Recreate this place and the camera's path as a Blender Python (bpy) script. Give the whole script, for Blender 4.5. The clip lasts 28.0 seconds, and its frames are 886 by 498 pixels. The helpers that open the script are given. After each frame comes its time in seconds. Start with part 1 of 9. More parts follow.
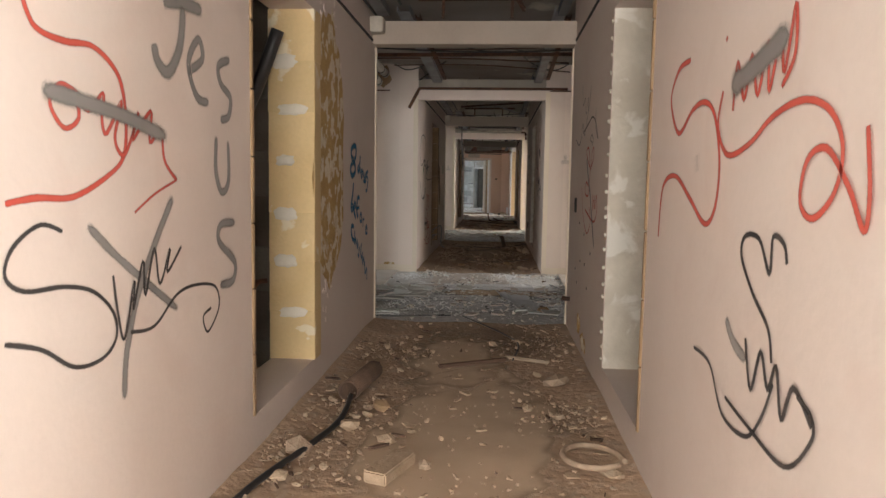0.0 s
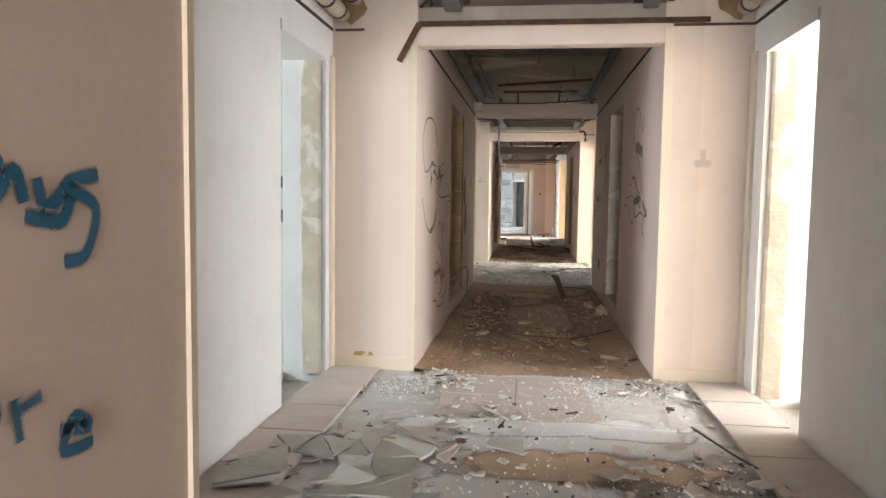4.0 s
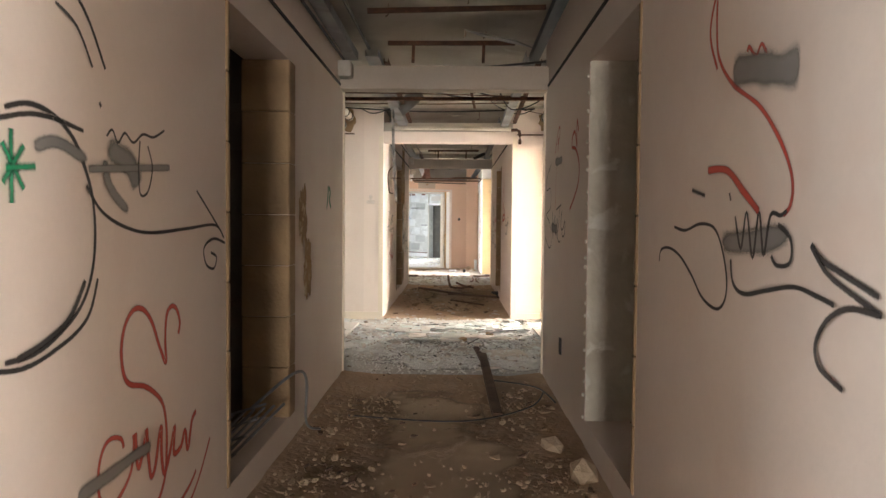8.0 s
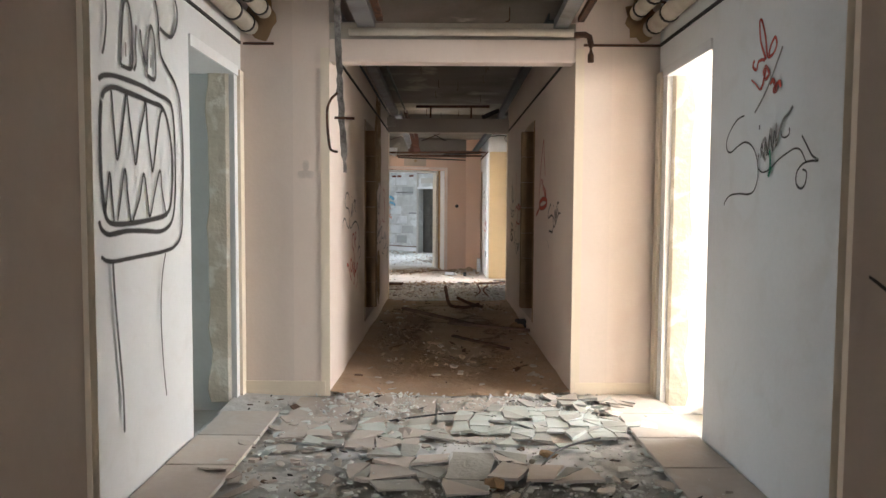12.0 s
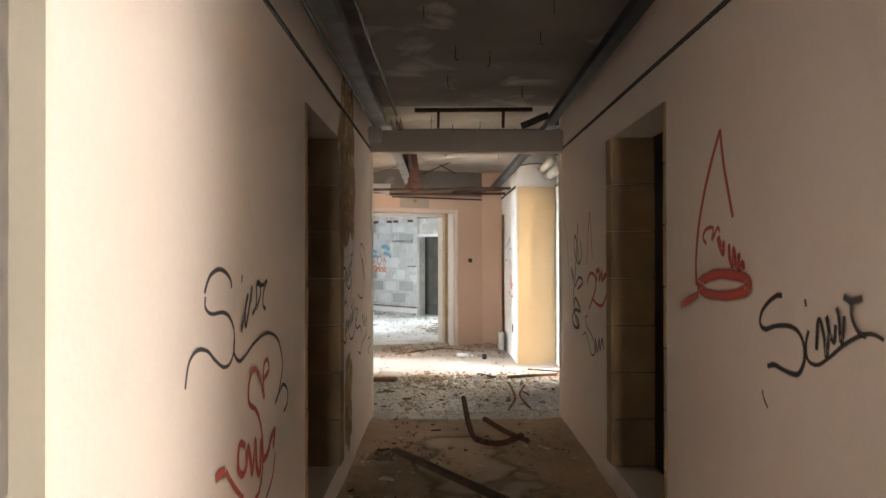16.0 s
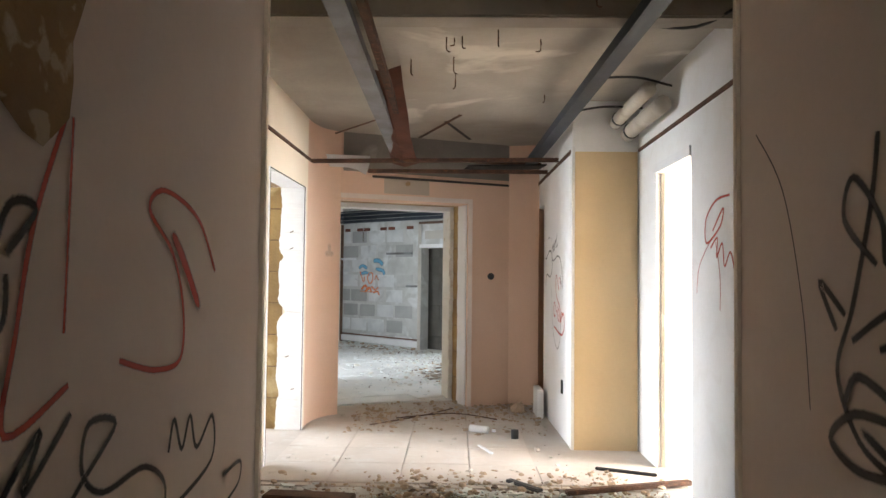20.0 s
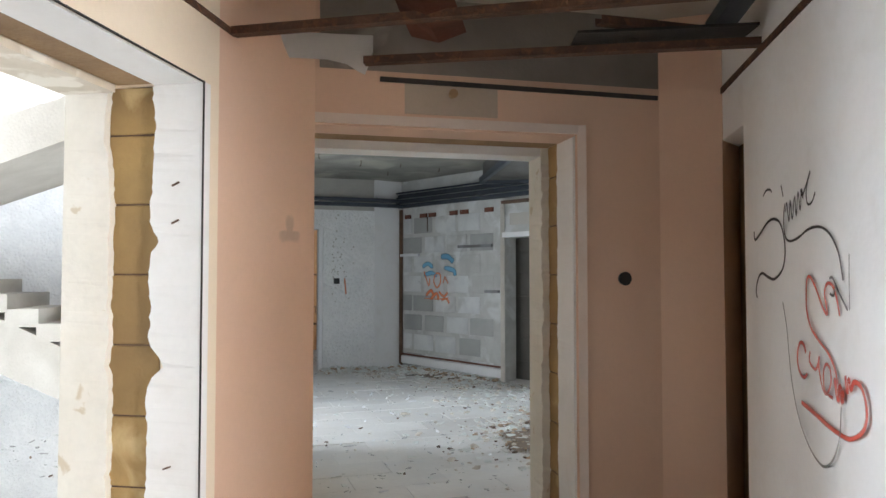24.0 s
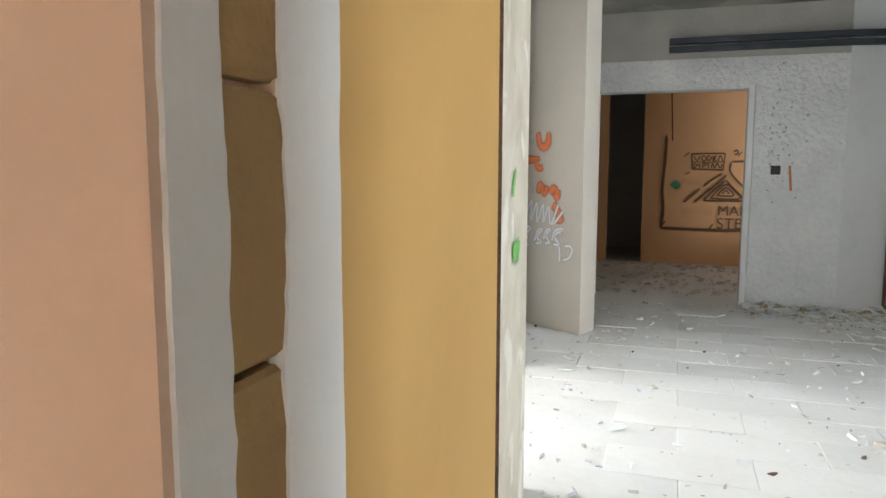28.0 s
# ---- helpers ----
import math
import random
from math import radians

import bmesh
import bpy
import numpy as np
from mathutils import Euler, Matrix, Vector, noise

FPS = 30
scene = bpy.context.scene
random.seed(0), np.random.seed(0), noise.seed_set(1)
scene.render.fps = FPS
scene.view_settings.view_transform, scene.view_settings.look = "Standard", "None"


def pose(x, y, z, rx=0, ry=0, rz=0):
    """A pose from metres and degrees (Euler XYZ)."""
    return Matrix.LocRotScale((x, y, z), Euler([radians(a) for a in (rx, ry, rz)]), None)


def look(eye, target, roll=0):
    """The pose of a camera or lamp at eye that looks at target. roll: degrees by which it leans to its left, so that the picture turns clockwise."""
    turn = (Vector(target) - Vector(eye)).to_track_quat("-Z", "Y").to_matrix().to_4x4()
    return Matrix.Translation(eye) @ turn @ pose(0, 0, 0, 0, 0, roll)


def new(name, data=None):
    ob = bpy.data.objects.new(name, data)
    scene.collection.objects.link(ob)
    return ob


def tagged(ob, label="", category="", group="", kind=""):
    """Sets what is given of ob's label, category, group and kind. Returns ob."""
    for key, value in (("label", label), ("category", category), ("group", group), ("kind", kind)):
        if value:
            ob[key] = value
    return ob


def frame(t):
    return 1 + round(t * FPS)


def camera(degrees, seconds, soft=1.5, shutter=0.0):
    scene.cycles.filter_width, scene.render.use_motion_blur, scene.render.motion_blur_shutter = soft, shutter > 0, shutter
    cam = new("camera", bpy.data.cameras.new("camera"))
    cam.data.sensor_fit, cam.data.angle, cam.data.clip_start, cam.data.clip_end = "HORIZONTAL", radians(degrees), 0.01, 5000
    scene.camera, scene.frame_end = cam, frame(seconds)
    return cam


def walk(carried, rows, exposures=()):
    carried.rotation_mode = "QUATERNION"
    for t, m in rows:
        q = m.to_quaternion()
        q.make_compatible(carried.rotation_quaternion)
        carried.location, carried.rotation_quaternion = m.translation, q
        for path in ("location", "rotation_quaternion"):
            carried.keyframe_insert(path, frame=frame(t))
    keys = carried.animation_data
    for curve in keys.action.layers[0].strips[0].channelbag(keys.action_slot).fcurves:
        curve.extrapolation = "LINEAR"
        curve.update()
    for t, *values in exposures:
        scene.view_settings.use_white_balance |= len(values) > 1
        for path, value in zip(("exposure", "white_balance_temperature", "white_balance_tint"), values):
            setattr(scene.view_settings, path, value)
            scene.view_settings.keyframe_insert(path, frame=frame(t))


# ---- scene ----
cam = camera(64.0, 28.0)
PATH = [
    (0, (0.167, 1.823, 1.179), (0.022, 3.809, 0.99), 0.87),
    (0.5, (0.173, 2.377, 1.202), (-0.008, 4.36, 1.013), 0.92),
    (1, (0.109, 2.958, 1.232), (-0.119, 4.937, 1.054), 0.94),
    (1.5, (0.08, 3.495, 1.193), (-0.167, 5.473, 1.026), 0.72),
    (2, (0.046, 4.023, 1.16), (-0.21, 6.0, 1.003), 0.92),
    (2.5, (0.028, 4.533, 1.17), (-0.226, 6.511, 1.018), 0.72),
    (3, (0.046, 5.085, 1.182), (-0.208, 7.064, 1.035), 0.75),
    (3.5, (-0.006, 5.596, 1.213), (-0.258, 7.574, 1.062), 0.71),
    (5.5, (-0.085, 7.672, 1.226), (-0.299, 9.655, 1.083), 0.73),
    (6, (-0.063, 8.032, 1.207), (-0.263, 10.02, 1.107), -0.15),
    (6.5, (-0.048, 8.579, 1.2), (-0.179, 10.573, 1.112), -0.08),
    (7, (0.001, 9.123, 1.21), (-0.099, 11.119, 1.126), 0.01),
    (7.5, (0.046, 9.618, 1.275), (-0.035, 11.615, 1.2), 0.38),
    (8, (0.056, 10.202, 1.24), (0.024, 12.201, 1.163), 0.5),
    (8.5, (0.047, 10.735, 1.225), (0.016, 12.733, 1.15), 0.5),
    (9, (0.027, 11.217, 1.198), (-0.004, 13.216, 1.126), 0.43),
    (9.5, (0.008, 11.784, 1.222), (-0.027, 13.783, 1.152), 0.41),
    (10, (-0.053, 12.275, 1.25), (-0.085, 14.273, 1.18), 0.45),
    (10.5, (-0.065, 12.823, 1.208), (-0.083, 14.821, 1.126), 0.26),
    (11, (-0.055, 13.316, 1.206), (-0.065, 15.314, 1.104), 0.34),
    (11.5, (-0.074, 13.822, 1.251), (-0.077, 15.819, 1.141), 0.31),
    (12, (-0.082, 14.378, 1.261), (-0.085, 16.375, 1.146), 0.35),
    (12.5, (-0.161, 14.857, 1.272), (-0.168, 16.854, 1.156), 0.47),
    (14.5, (-0.285, 16.63, 1.419), (-0.306, 18.626, 1.299), -0.04),
    (15, (-0.305, 17.06, 1.43), (-0.319, 19.058, 1.349), 0.03),
    (15.5, (-0.291, 17.443, 1.44), (-0.304, 19.443, 1.402), 0.12),
    (16, (-0.217, 17.96, 1.421), (-0.222, 19.96, 1.432), -0.1),
    (16.5, (-0.169, 18.455, 1.364), (-0.177, 20.455, 1.406), 0.11),
    (17, (-0.16, 18.917, 1.342), (-0.159, 20.916, 1.401), 0.18),
    (17.5, (-0.135, 19.403, 1.343), (-0.126, 21.401, 1.414), 0.13),
    (18, (-0.107, 19.815, 1.327), (-0.109, 21.813, 1.409), 0.59),
    (18.5, (-0.059, 20.335, 1.318), (-0.065, 22.333, 1.399), 0.43),
    (19, (-0.077, 20.777, 1.293), (-0.09, 22.776, 1.371), 0.7),
    (19.5, (-0.153, 21.19, 1.309), (-0.176, 23.188, 1.388), 0.85),
    (20, (-0.175, 21.612, 1.304), (-0.214, 23.61, 1.38), 0.64),
    (20.5, (-0.21, 22.041, 1.286), (-0.269, 24.039, 1.356), 0.7),
    (22.5, (-0.233, 23.768, 1.314), (-0.444, 25.757, 1.314), 0.3),
    (23, (-0.254, 24.204, 1.326), (-0.513, 26.187, 1.34), 0.1),
    (23.5, (-0.229, 24.626, 1.33), (-0.524, 26.603, 1.394), -0.1),
    (24, (-0.176, 25.105, 1.324), (-0.489, 27.079, 1.397), 0.0),
    (24.5, (-0.265, 25.482, 1.291), (-0.69, 27.436, 1.346), 0.0),
    (25, (-0.354, 25.832, 1.287), (-0.975, 27.733, 1.303), 0.1),
    (25.5, (-0.385, 26.262, 1.294), (-1.172, 28.101, 1.273), -0.1),
    (26, (-0.508, 26.704, 1.278), (-1.44, 28.473, 1.244), -0.2),
    (26.5, (-0.513, 27.017, 1.267), (-1.555, 28.723, 1.207), -0.2),
    (27, (-0.649, 27.455, 1.288), (-1.838, 29.06, 1.193), -0.6),
    (27.5, (-0.783, 27.773, 1.309), (-2.114, 29.256, 1.139), -0.2),
    (28, (-0.806, 28.025, 1.278), (-2.207, 29.433, 1.043), 0.1),
]
walk(cam, [(t, look(eye, target, roll)) for t, eye, target, roll in PATH],
     exposures=((0, -0.4, 6500, 10), (1, 0.45, 6500, 10), (2, 0.8, 6350, 10), (3, 1.0, 6200, 10), (4.5, 0.85, 6500, 10), (6, 0.5, 7000, 10), (7, 0.85, 6650, 10), (8, 1.35, 6650, 10), (9, 1.55, 6450, 10), (10, 1.35, 6450, 10), (11, 0.8, 6350, 10), (12, 0.45, 6250, 10), (15, 0.6, 6650, 10), (16, 0.9, 6600, 10), (17, 1.35, 6450, 10), (18, 1.3, 6150, 10), (20, 0.35, 6500, 10), (23, -0.15, 6000, 10), (24, -0.15, 6400, 10), (25, -0.1, 6500, 10), (26, -0.25, 6450, 10), (27, 0.0, 6550, 10), (28, 0.25, 6900, 10)))
# ---- world, sun, daylight in the openings ----
world = bpy.data.worlds.new("sky")
scene.world = world
world.use_nodes = True
wn = world.node_tree.nodes
sky = wn.new("ShaderNodeTexSky")
sky.sky_type = "NISHITA"
sky.sun_disc = False
sky.sun_elevation = radians(35)
sky.sun_rotation = radians(200)
wn["Background"].inputs["Strength"].default_value = 0.12
world.node_tree.links.new(sky.outputs[0], wn["Background"].inputs["Color"])
sun_data = bpy.data.lights.new("sun", "SUN")
sun_data.energy, sun_data.angle, sun_data.color = 3.0, radians(0.5), (1.0, 0.95, 0.86)
sun = new("sun", sun_data)
sun.matrix_world = look((0, 0, 30), (-4.0, 12.0, 30 - 8.86))


def daylight(x, y, z, tx, ty, w, h, power, colour=(0.86, 0.93, 1.0), drop=0.0):
    """An area lamp for daylight from a seen or assumed opening, facing inwards."""
    d = bpy.data.lights.new("daylight_area", "AREA")
    d.shape, d.size, d.size_y, d.energy, d.color = "RECTANGLE", w, h, power, colour
    o = new("daylight_area", d)
    o.matrix_world = look((x, y, z), (tx, ty, z - drop))
    return o


daylight(-5.35, 3.8, 1.4, 0, 1.35, 2.2, 1.9, 420, (0.80, 0.91, 1.0))
daylight(5.35, 1.95, 1.4, 0, 1.95, 4.4, 1.9, 900, (1.0, 0.98, 0.95))
daylight(-5.35, 8.9, 1.7, 0, 9.3, 2.0, 1.7, 85, (0.88, 0.94, 1.0), 2.0)
daylight(5.35, 10.1, 1.7, 0, 10.1, 4.4, 1.7, 380, (1.0, 0.985, 0.96), 2.0)
daylight(-5.35, 20.15, 1.7, 0, 17.7, 2.2, 1.7, 85, (0.74, 0.90, 0.97), 2.0)
daylight(5.35, 18.3, 1.7, 0, 18.3, 4.4, 1.7, 700, (1.0, 0.97, 0.92), 2.0)
daylight(5.35, 24.8, 1.6, 0, 25.6, 2.0, 1.8, 850, (1.0, 0.99, 0.98), 1.5)
# hall lamps in assumed openings, east and west, both out of view
daylight(5.3, 32.4, 1.4, -3.0, 34.2, 2.7, 1.9, 500, (0.78, 0.89, 1.0))
daylight(-2.98, 30.78, 1.45, -2.18, 31.42, 1.6, 1.5, 13, (0.76, 0.88, 1.0))
daylight(-8.9, 28.6, 2.2, 0.7, 27.4, 4.0, 5.0, 1700, (0.86, 0.93, 1.0))
daylight(-2.75, 36.30, 1.35, -6.0, 34.7, 1.3, 1.5, 5, (1.0, 0.95, 0.88))
# added fill lamp in an unseen opening behind the start of the walk
daylight(0, -0.5, 1.3, 0, 4, 1.7, 2.0, 280, (1.0, 0.97, 0.94))
# unseen fill lamp added above the stair yard to brighten its walls
overhead_fill = bpy.data.lights.new("yard_fill", "AREA")
overhead_fill.shape, overhead_fill.size, overhead_fill.size_y, overhead_fill.energy, overhead_fill.color = "RECTANGLE", 5.5, 6.0, 110, (1.0, 0.98, 0.95)
new("yard_fill", overhead_fill).matrix_world = pose(-5.2, 29.6, 8.6)


# ---- materials ----
def material(name, base, rough=0.85, metal=0.0, second=None, scale=3.0, amount=0.5, grain=60.0, bump=0.15, third=None,
             spots=None, spot_scale=1.2, spot_edge=(0.55, 0.62), grain_mix=0.12, distance=0.01):
    """A surface whose colour shifts between base and second in broad clouds, with fine grain, relief and sharp-edged patches."""
    m = bpy.data.materials.new(name)
    m.use_nodes = True
    nt = m.node_tree
    n, l = nt.nodes, nt.links
    bs = n["Principled BSDF"]
    bs.inputs["Roughness"].default_value = rough
    bs.inputs["Metallic"].default_value = metal
    geo = n.new("ShaderNodeNewGeometry")
    pos = geo.outputs["Position"]

    def tex(sc, detail, dist=0.0):
        t = n.new("ShaderNodeTexNoise")
        t.inputs["Scale"].default_value, t.inputs["Detail"].default_value, t.inputs["Distortion"].default_value = sc, detail, dist
        l.new(pos, t.inputs["Vector"])
        return t.outputs["Fac"]

    def ramp(fac, a, b):
        r = n.new("ShaderNodeMapRange")
        r.inputs["From Min"].default_value, r.inputs["From Max"].default_value = a, b
        l.new(fac, r.inputs["Value"])
        return r.outputs["Result"]

    def mix(fac, a, b):
        x = n.new("ShaderNodeMix")
        x.data_type = "RGBA"
        for sock, v in ((x.inputs["Factor"], fac), (x.inputs["A"], a), (x.inputs["B"], b)):
            if isinstance(v, (int, float)):
                sock.default_value = v
            elif isinstance(v, tuple):
                sock.default_value = (*v, 1)
            else:
                l.new(v, sock)
        return x.outputs["Result"]

    def times(fac, k):
        x = n.new("ShaderNodeMath")
        x.operation = "MULTIPLY"
        x.inputs[1].default_value = k
        l.new(fac, x.inputs[0])
        return x.outputs[0]

    second = second or tuple(c * 0.75 for c in base)
    broad = tex(scale, 5, 0.4)
    col = mix(times(ramp(broad, 0.35, 0.7), amount), base, second)
    fine = tex(grain, 4)
    dark = tuple(c * 0.6 for c in base)
    col = mix(times(ramp(fine, 0.4, 0.75), grain_mix), col, dark)
    if third:
        col = mix(times(ramp(tex(scale * 3.7, 6, 0.8), 0.52, 0.7), 0.6), col, third)
    if spots:
        edge = tex(spot_scale, 7, 0.6)
        col = mix(ramp(edge, *spot_edge), col, spots)
    obj = n.new("ShaderNodeObjectInfo")
    shade = n.new("ShaderNodeHueSaturation")
    l.new(ramp(obj.outputs["Random"], -3.5, 4.5), shade.inputs["Value"])
    shade.inputs["Value"].default_value = 1.0
    r2 = n.new("ShaderNodeMapRange")
    r2.inputs["To Min"].default_value, r2.inputs["To Max"].default_value = 0.93, 1.07
    l.new(obj.outputs["Random"], r2.inputs["Value"])
    l.new(r2.outputs["Result"], shade.inputs["Value"])
    l.new(col, shade.inputs["Color"])
    l.new(shade.outputs["Color"], bs.inputs["Base Color"])
    bp = n.new("ShaderNodeBump")
    bp.inputs["Strength"].default_value, bp.inputs["Distance"].default_value = min(1.0, bump * 2), distance
    l.new(fine, bp.inputs["Height"])
    if bump:
        l.new(bp.outputs["Normal"], bs.inputs["Normal"])
    return m


PLASTER = material("beige_plaster", (0.77, 0.66, 0.585), 0.8, second=(0.71, 0.585, 0.505), scale=0.9, amount=0.6, grain=45, bump=0.05, grain_mix=0.06, third=(0.72, 0.59, 0.515))
# pinkish plaster, deepened to salmon for the warm light on the end wall
PINK_WARM = material("warm_lit_pink_plaster", (0.74, 0.525, 0.40), 0.8, second=(0.67, 0.44, 0.31), scale=0.9, amount=0.6, grain=45, bump=0.04, grain_mix=0.06)
CREAM = material("cream_plaster", (0.80, 0.70, 0.57), 0.8, second=(0.74, 0.62, 0.47), scale=1.1, amount=0.6, grain=45, bump=0.04, grain_mix=0.06)
YELLOW = material("yellow_plaster", (0.78, 0.60, 0.36), 0.75, second=(0.72, 0.53, 0.29), scale=1.6, amount=0.7, grain=45, bump=0.04, grain_mix=0.06)
# ochre of the return wall, saturated to stand in for warm bounce light
OCHRE_WARM = material("warm_bounce_ochre_plaster", (0.56, 0.335, 0.11), 0.75, second=(0.48, 0.275, 0.085), scale=1.6, amount=0.7, grain=45, bump=0.04, grain_mix=0.06)
# shaft blocks: the gloom is put into the colour, less in the first shaft
SHAFTB = material("shaded_shaft_block", (0.12, 0.10, 0.08), 0.95, second=(0.07, 0.055, 0.042), scale=3, amount=0.9, grain=50, bump=0.3)
SHAFT_PALE = material("half_shaded_shaft_block", (0.15, 0.132, 0.107), 0.95, second=(0.10, 0.088, 0.07), scale=2.5, amount=0.9, grain=50, bump=0.35)
BEIGE = material("dusty_beige_plaster", (0.58, 0.52, 0.45), 0.85, second=(0.50, 0.44, 0.37), scale=1.5, amount=0.6, grain=45, bump=0.06)
CHAR = material("charred_grey_timber", (0.30, 0.28, 0.26), 0.95, second=(0.10, 0.085, 0.075), scale=14, amount=1.0, grain=90, bump=0.6, third=(0.05, 0.04, 0.035))
# near-black block for the closed hall doorway and the dropped ceiling panel
NEAR_BLACK = material("near_black_block", (0.09, 0.085, 0.075), 0.95, second=(0.14, 0.13, 0.115), scale=4, amount=0.8, grain=60, bump=0.35)
WHITE = material("white_plaster", (0.83, 0.83, 0.83), 0.8, second=(0.76, 0.75, 0.74), scale=1.4, amount=0.5, grain=40, bump=0.06, grain_mix=0.06, third=(0.75, 0.735, 0.715))
GREENISH = material("pale_green_plaster", (0.50, 0.57, 0.51), 0.8, second=(0.44, 0.50, 0.43), scale=1.5, amount=0.6, grain=40, bump=0.05)
REVEAL = material("rough_reveal_plaster", (0.66, 0.60, 0.50), 0.9, second=(0.46, 0.40, 0.31), scale=5, amount=0.7, grain=30, bump=0.25, spots=(0.74, 0.70, 0.62), spot_scale=6)
REVEAL_PALE = material("scratched_pale_plaster", (0.78, 0.75, 0.69), 0.88, second=(0.68, 0.63, 0.54), scale=3, amount=0.6, grain=38, bump=0.15, spots=(0.60, 0.52, 0.40), spot_scale=9, spot_edge=(0.66, 0.70))
GROUT = material("grey_render", (0.50, 0.48, 0.44), 0.95, second=(0.38, 0.36, 0.33), scale=3, grain=40, bump=0.3)
STONE = material("franka_limestone", (0.74, 0.56, 0.30), 0.9, second=(0.66, 0.47, 0.22), scale=3, amount=0.7, grain=50, bump=0.2, spots=(0.80, 0.70, 0.52), spot_scale=5, spot_edge=(0.60, 0.64))
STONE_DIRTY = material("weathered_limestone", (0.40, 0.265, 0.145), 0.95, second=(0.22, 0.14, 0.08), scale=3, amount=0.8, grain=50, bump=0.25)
# brown limestone of the reveal slots, their recess shade worked into the colour
STONE_SLOT = material("slot_shaded_limestone", (0.44, 0.29, 0.12), 0.92, second=(0.24, 0.15, 0.07), scale=2.2, amount=0.9, grain=50, bump=0.2, spots=(0.56, 0.42, 0.22), spot_scale=3.5, spot_edge=(0.58, 0.68))
PALEPINK = material("worn_pink_edge", (0.76, 0.66, 0.60), 0.8, second=(0.70, 0.58, 0.50), scale=4, amount=0.7, grain=45, bump=0.06, grain_mix=0.06)
BARE = material("bare_limestone_patch", (0.56, 0.36, 0.14), 0.95, second=(0.44, 0.27, 0.10), scale=4, amount=0.8, grain=34, bump=0.35, spots=(0.74, 0.64, 0.48), spot_scale=11, spot_edge=(0.50, 0.545), distance=0.016)
BARE_BROWN = material("bare_brown_masonry", (0.38, 0.24, 0.115), 0.95, second=(0.25, 0.155, 0.075), scale=4, amount=0.8, grain=34, bump=0.35, spots=(0.52, 0.40, 0.26), spot_scale=13, spot_edge=(0.55, 0.60), distance=0.014)
MORTAR = material("white_mortar", (0.78, 0.72, 0.62), 0.95, grain=40, bump=0.3)
BLOCK = material("concrete_block", (0.48, 0.48, 0.46), 0.95, second=(0.60, 0.60, 0.58), scale=5, amount=0.9, grain=70, bump=0.4, spots=(0.66, 0.67, 0.66), spot_scale=3.3, spot_edge=(0.54, 0.66))
BLOCK_PALE = material("painted_block", (0.70, 0.71, 0.70), 0.95, second=(0.56, 0.57, 0.57), scale=5, amount=0.9, grain=70, bump=0.35, spots=(0.47, 0.47, 0.46), spot_scale=2.7, spot_edge=(0.60, 0.72))
BLOCK_DARK = material("dark_block", (0.36, 0.36, 0.35), 0.95, second=(0.46, 0.46, 0.45), scale=4, amount=0.7, grain=70, bump=0.35)
SLAB = material("stained_slab", (0.30, 0.27, 0.24), 0.95, second=(0.17, 0.15, 0.13), scale=1.3, amount=0.9, grain=30, bump=0.25, spots=(0.52, 0.47, 0.40), spot_scale=1.7, spot_edge=(0.60, 0.68))
SLAB_PALE = material("pale_slab", (0.46, 0.42, 0.36), 0.95, second=(0.30, 0.26, 0.21), scale=1.2, amount=0.9, grain=30, bump=0.2, spots=(0.62, 0.58, 0.50), spot_scale=1.3, spot_edge=(0.58, 0.66))
SLAB_GREY = material("grey_slab", (0.33, 0.32, 0.285), 0.95, second=(0.20, 0.20, 0.18), scale=1.7, amount=0.9, grain=30, bump=0.3, spots=(0.44, 0.42, 0.36), spot_scale=1.5, spot_edge=(0.52, 0.70))
STEEL = material("galvanised_channel", (0.30, 0.31, 0.32), 0.55, 0.7, second=(0.16, 0.14, 0.13), scale=4, amount=0.9, grain=80, bump=0.1)
TRACK = material("dark_blue_steel", (0.05, 0.06, 0.075), 0.5, 0.6, second=(0.10, 0.11, 0.13), scale=3, grain=80, bump=0.05)
RUST = material("rusted_steel", (0.13, 0.065, 0.04), 0.9, 0.2, second=(0.05, 0.03, 0.022), scale=8, amount=0.9, grain=90, bump=0.4, third=(0.26, 0.11, 0.05))
REDRUST = material("red_rust_sheet", (0.20, 0.075, 0.045), 0.85, 0.2, second=(0.10, 0.04, 0.025), scale=6, amount=0.9, grain=60, bump=0.2)
DARK = material("dark_bitumen", (0.03, 0.027, 0.025), 0.8, second=(0.06, 0.05, 0.045), scale=8, grain=60, bump=0.2)
BLACK = material("black_plastic", (0.018, 0.018, 0.02), 0.5, second=(0.05, 0.045, 0.04), scale=6, grain=60, bump=0.05)
PIPE = material("lagged_pipe", (0.58, 0.53, 0.45), 0.85, second=(0.42, 0.36, 0.28), scale=6, amount=0.8, grain=60, bump=0.2)
BEAMP = material("beam_plaster", (0.52, 0.44, 0.36), 0.85, second=(0.42, 0.34, 0.27), scale=2, amount=0.6, grain=45, bump=0.06)
DIRT = material("brown_dirt", (0.52, 0.37, 0.25), 0.97, second=(0.40, 0.275, 0.18), scale=2.2, amount=0.9, grain=22, bump=0.5, third=(0.46, 0.37, 0.28), distance=0.02)
DUST = material("dusty_grey_floor", (0.62, 0.61, 0.59), 0.95, second=(0.44, 0.41, 0.37), scale=1.8, amount=0.9, grain=22, bump=0.4, third=(0.72, 0.71, 0.70), distance=0.02)
TILE = material("dusty_pink_tile", (0.60, 0.53, 0.47), 0.8, second=(0.50, 0.43, 0.37), scale=2.5, amount=0.8, grain=30, bump=0.1, third=(0.60, 0.57, 0.53))
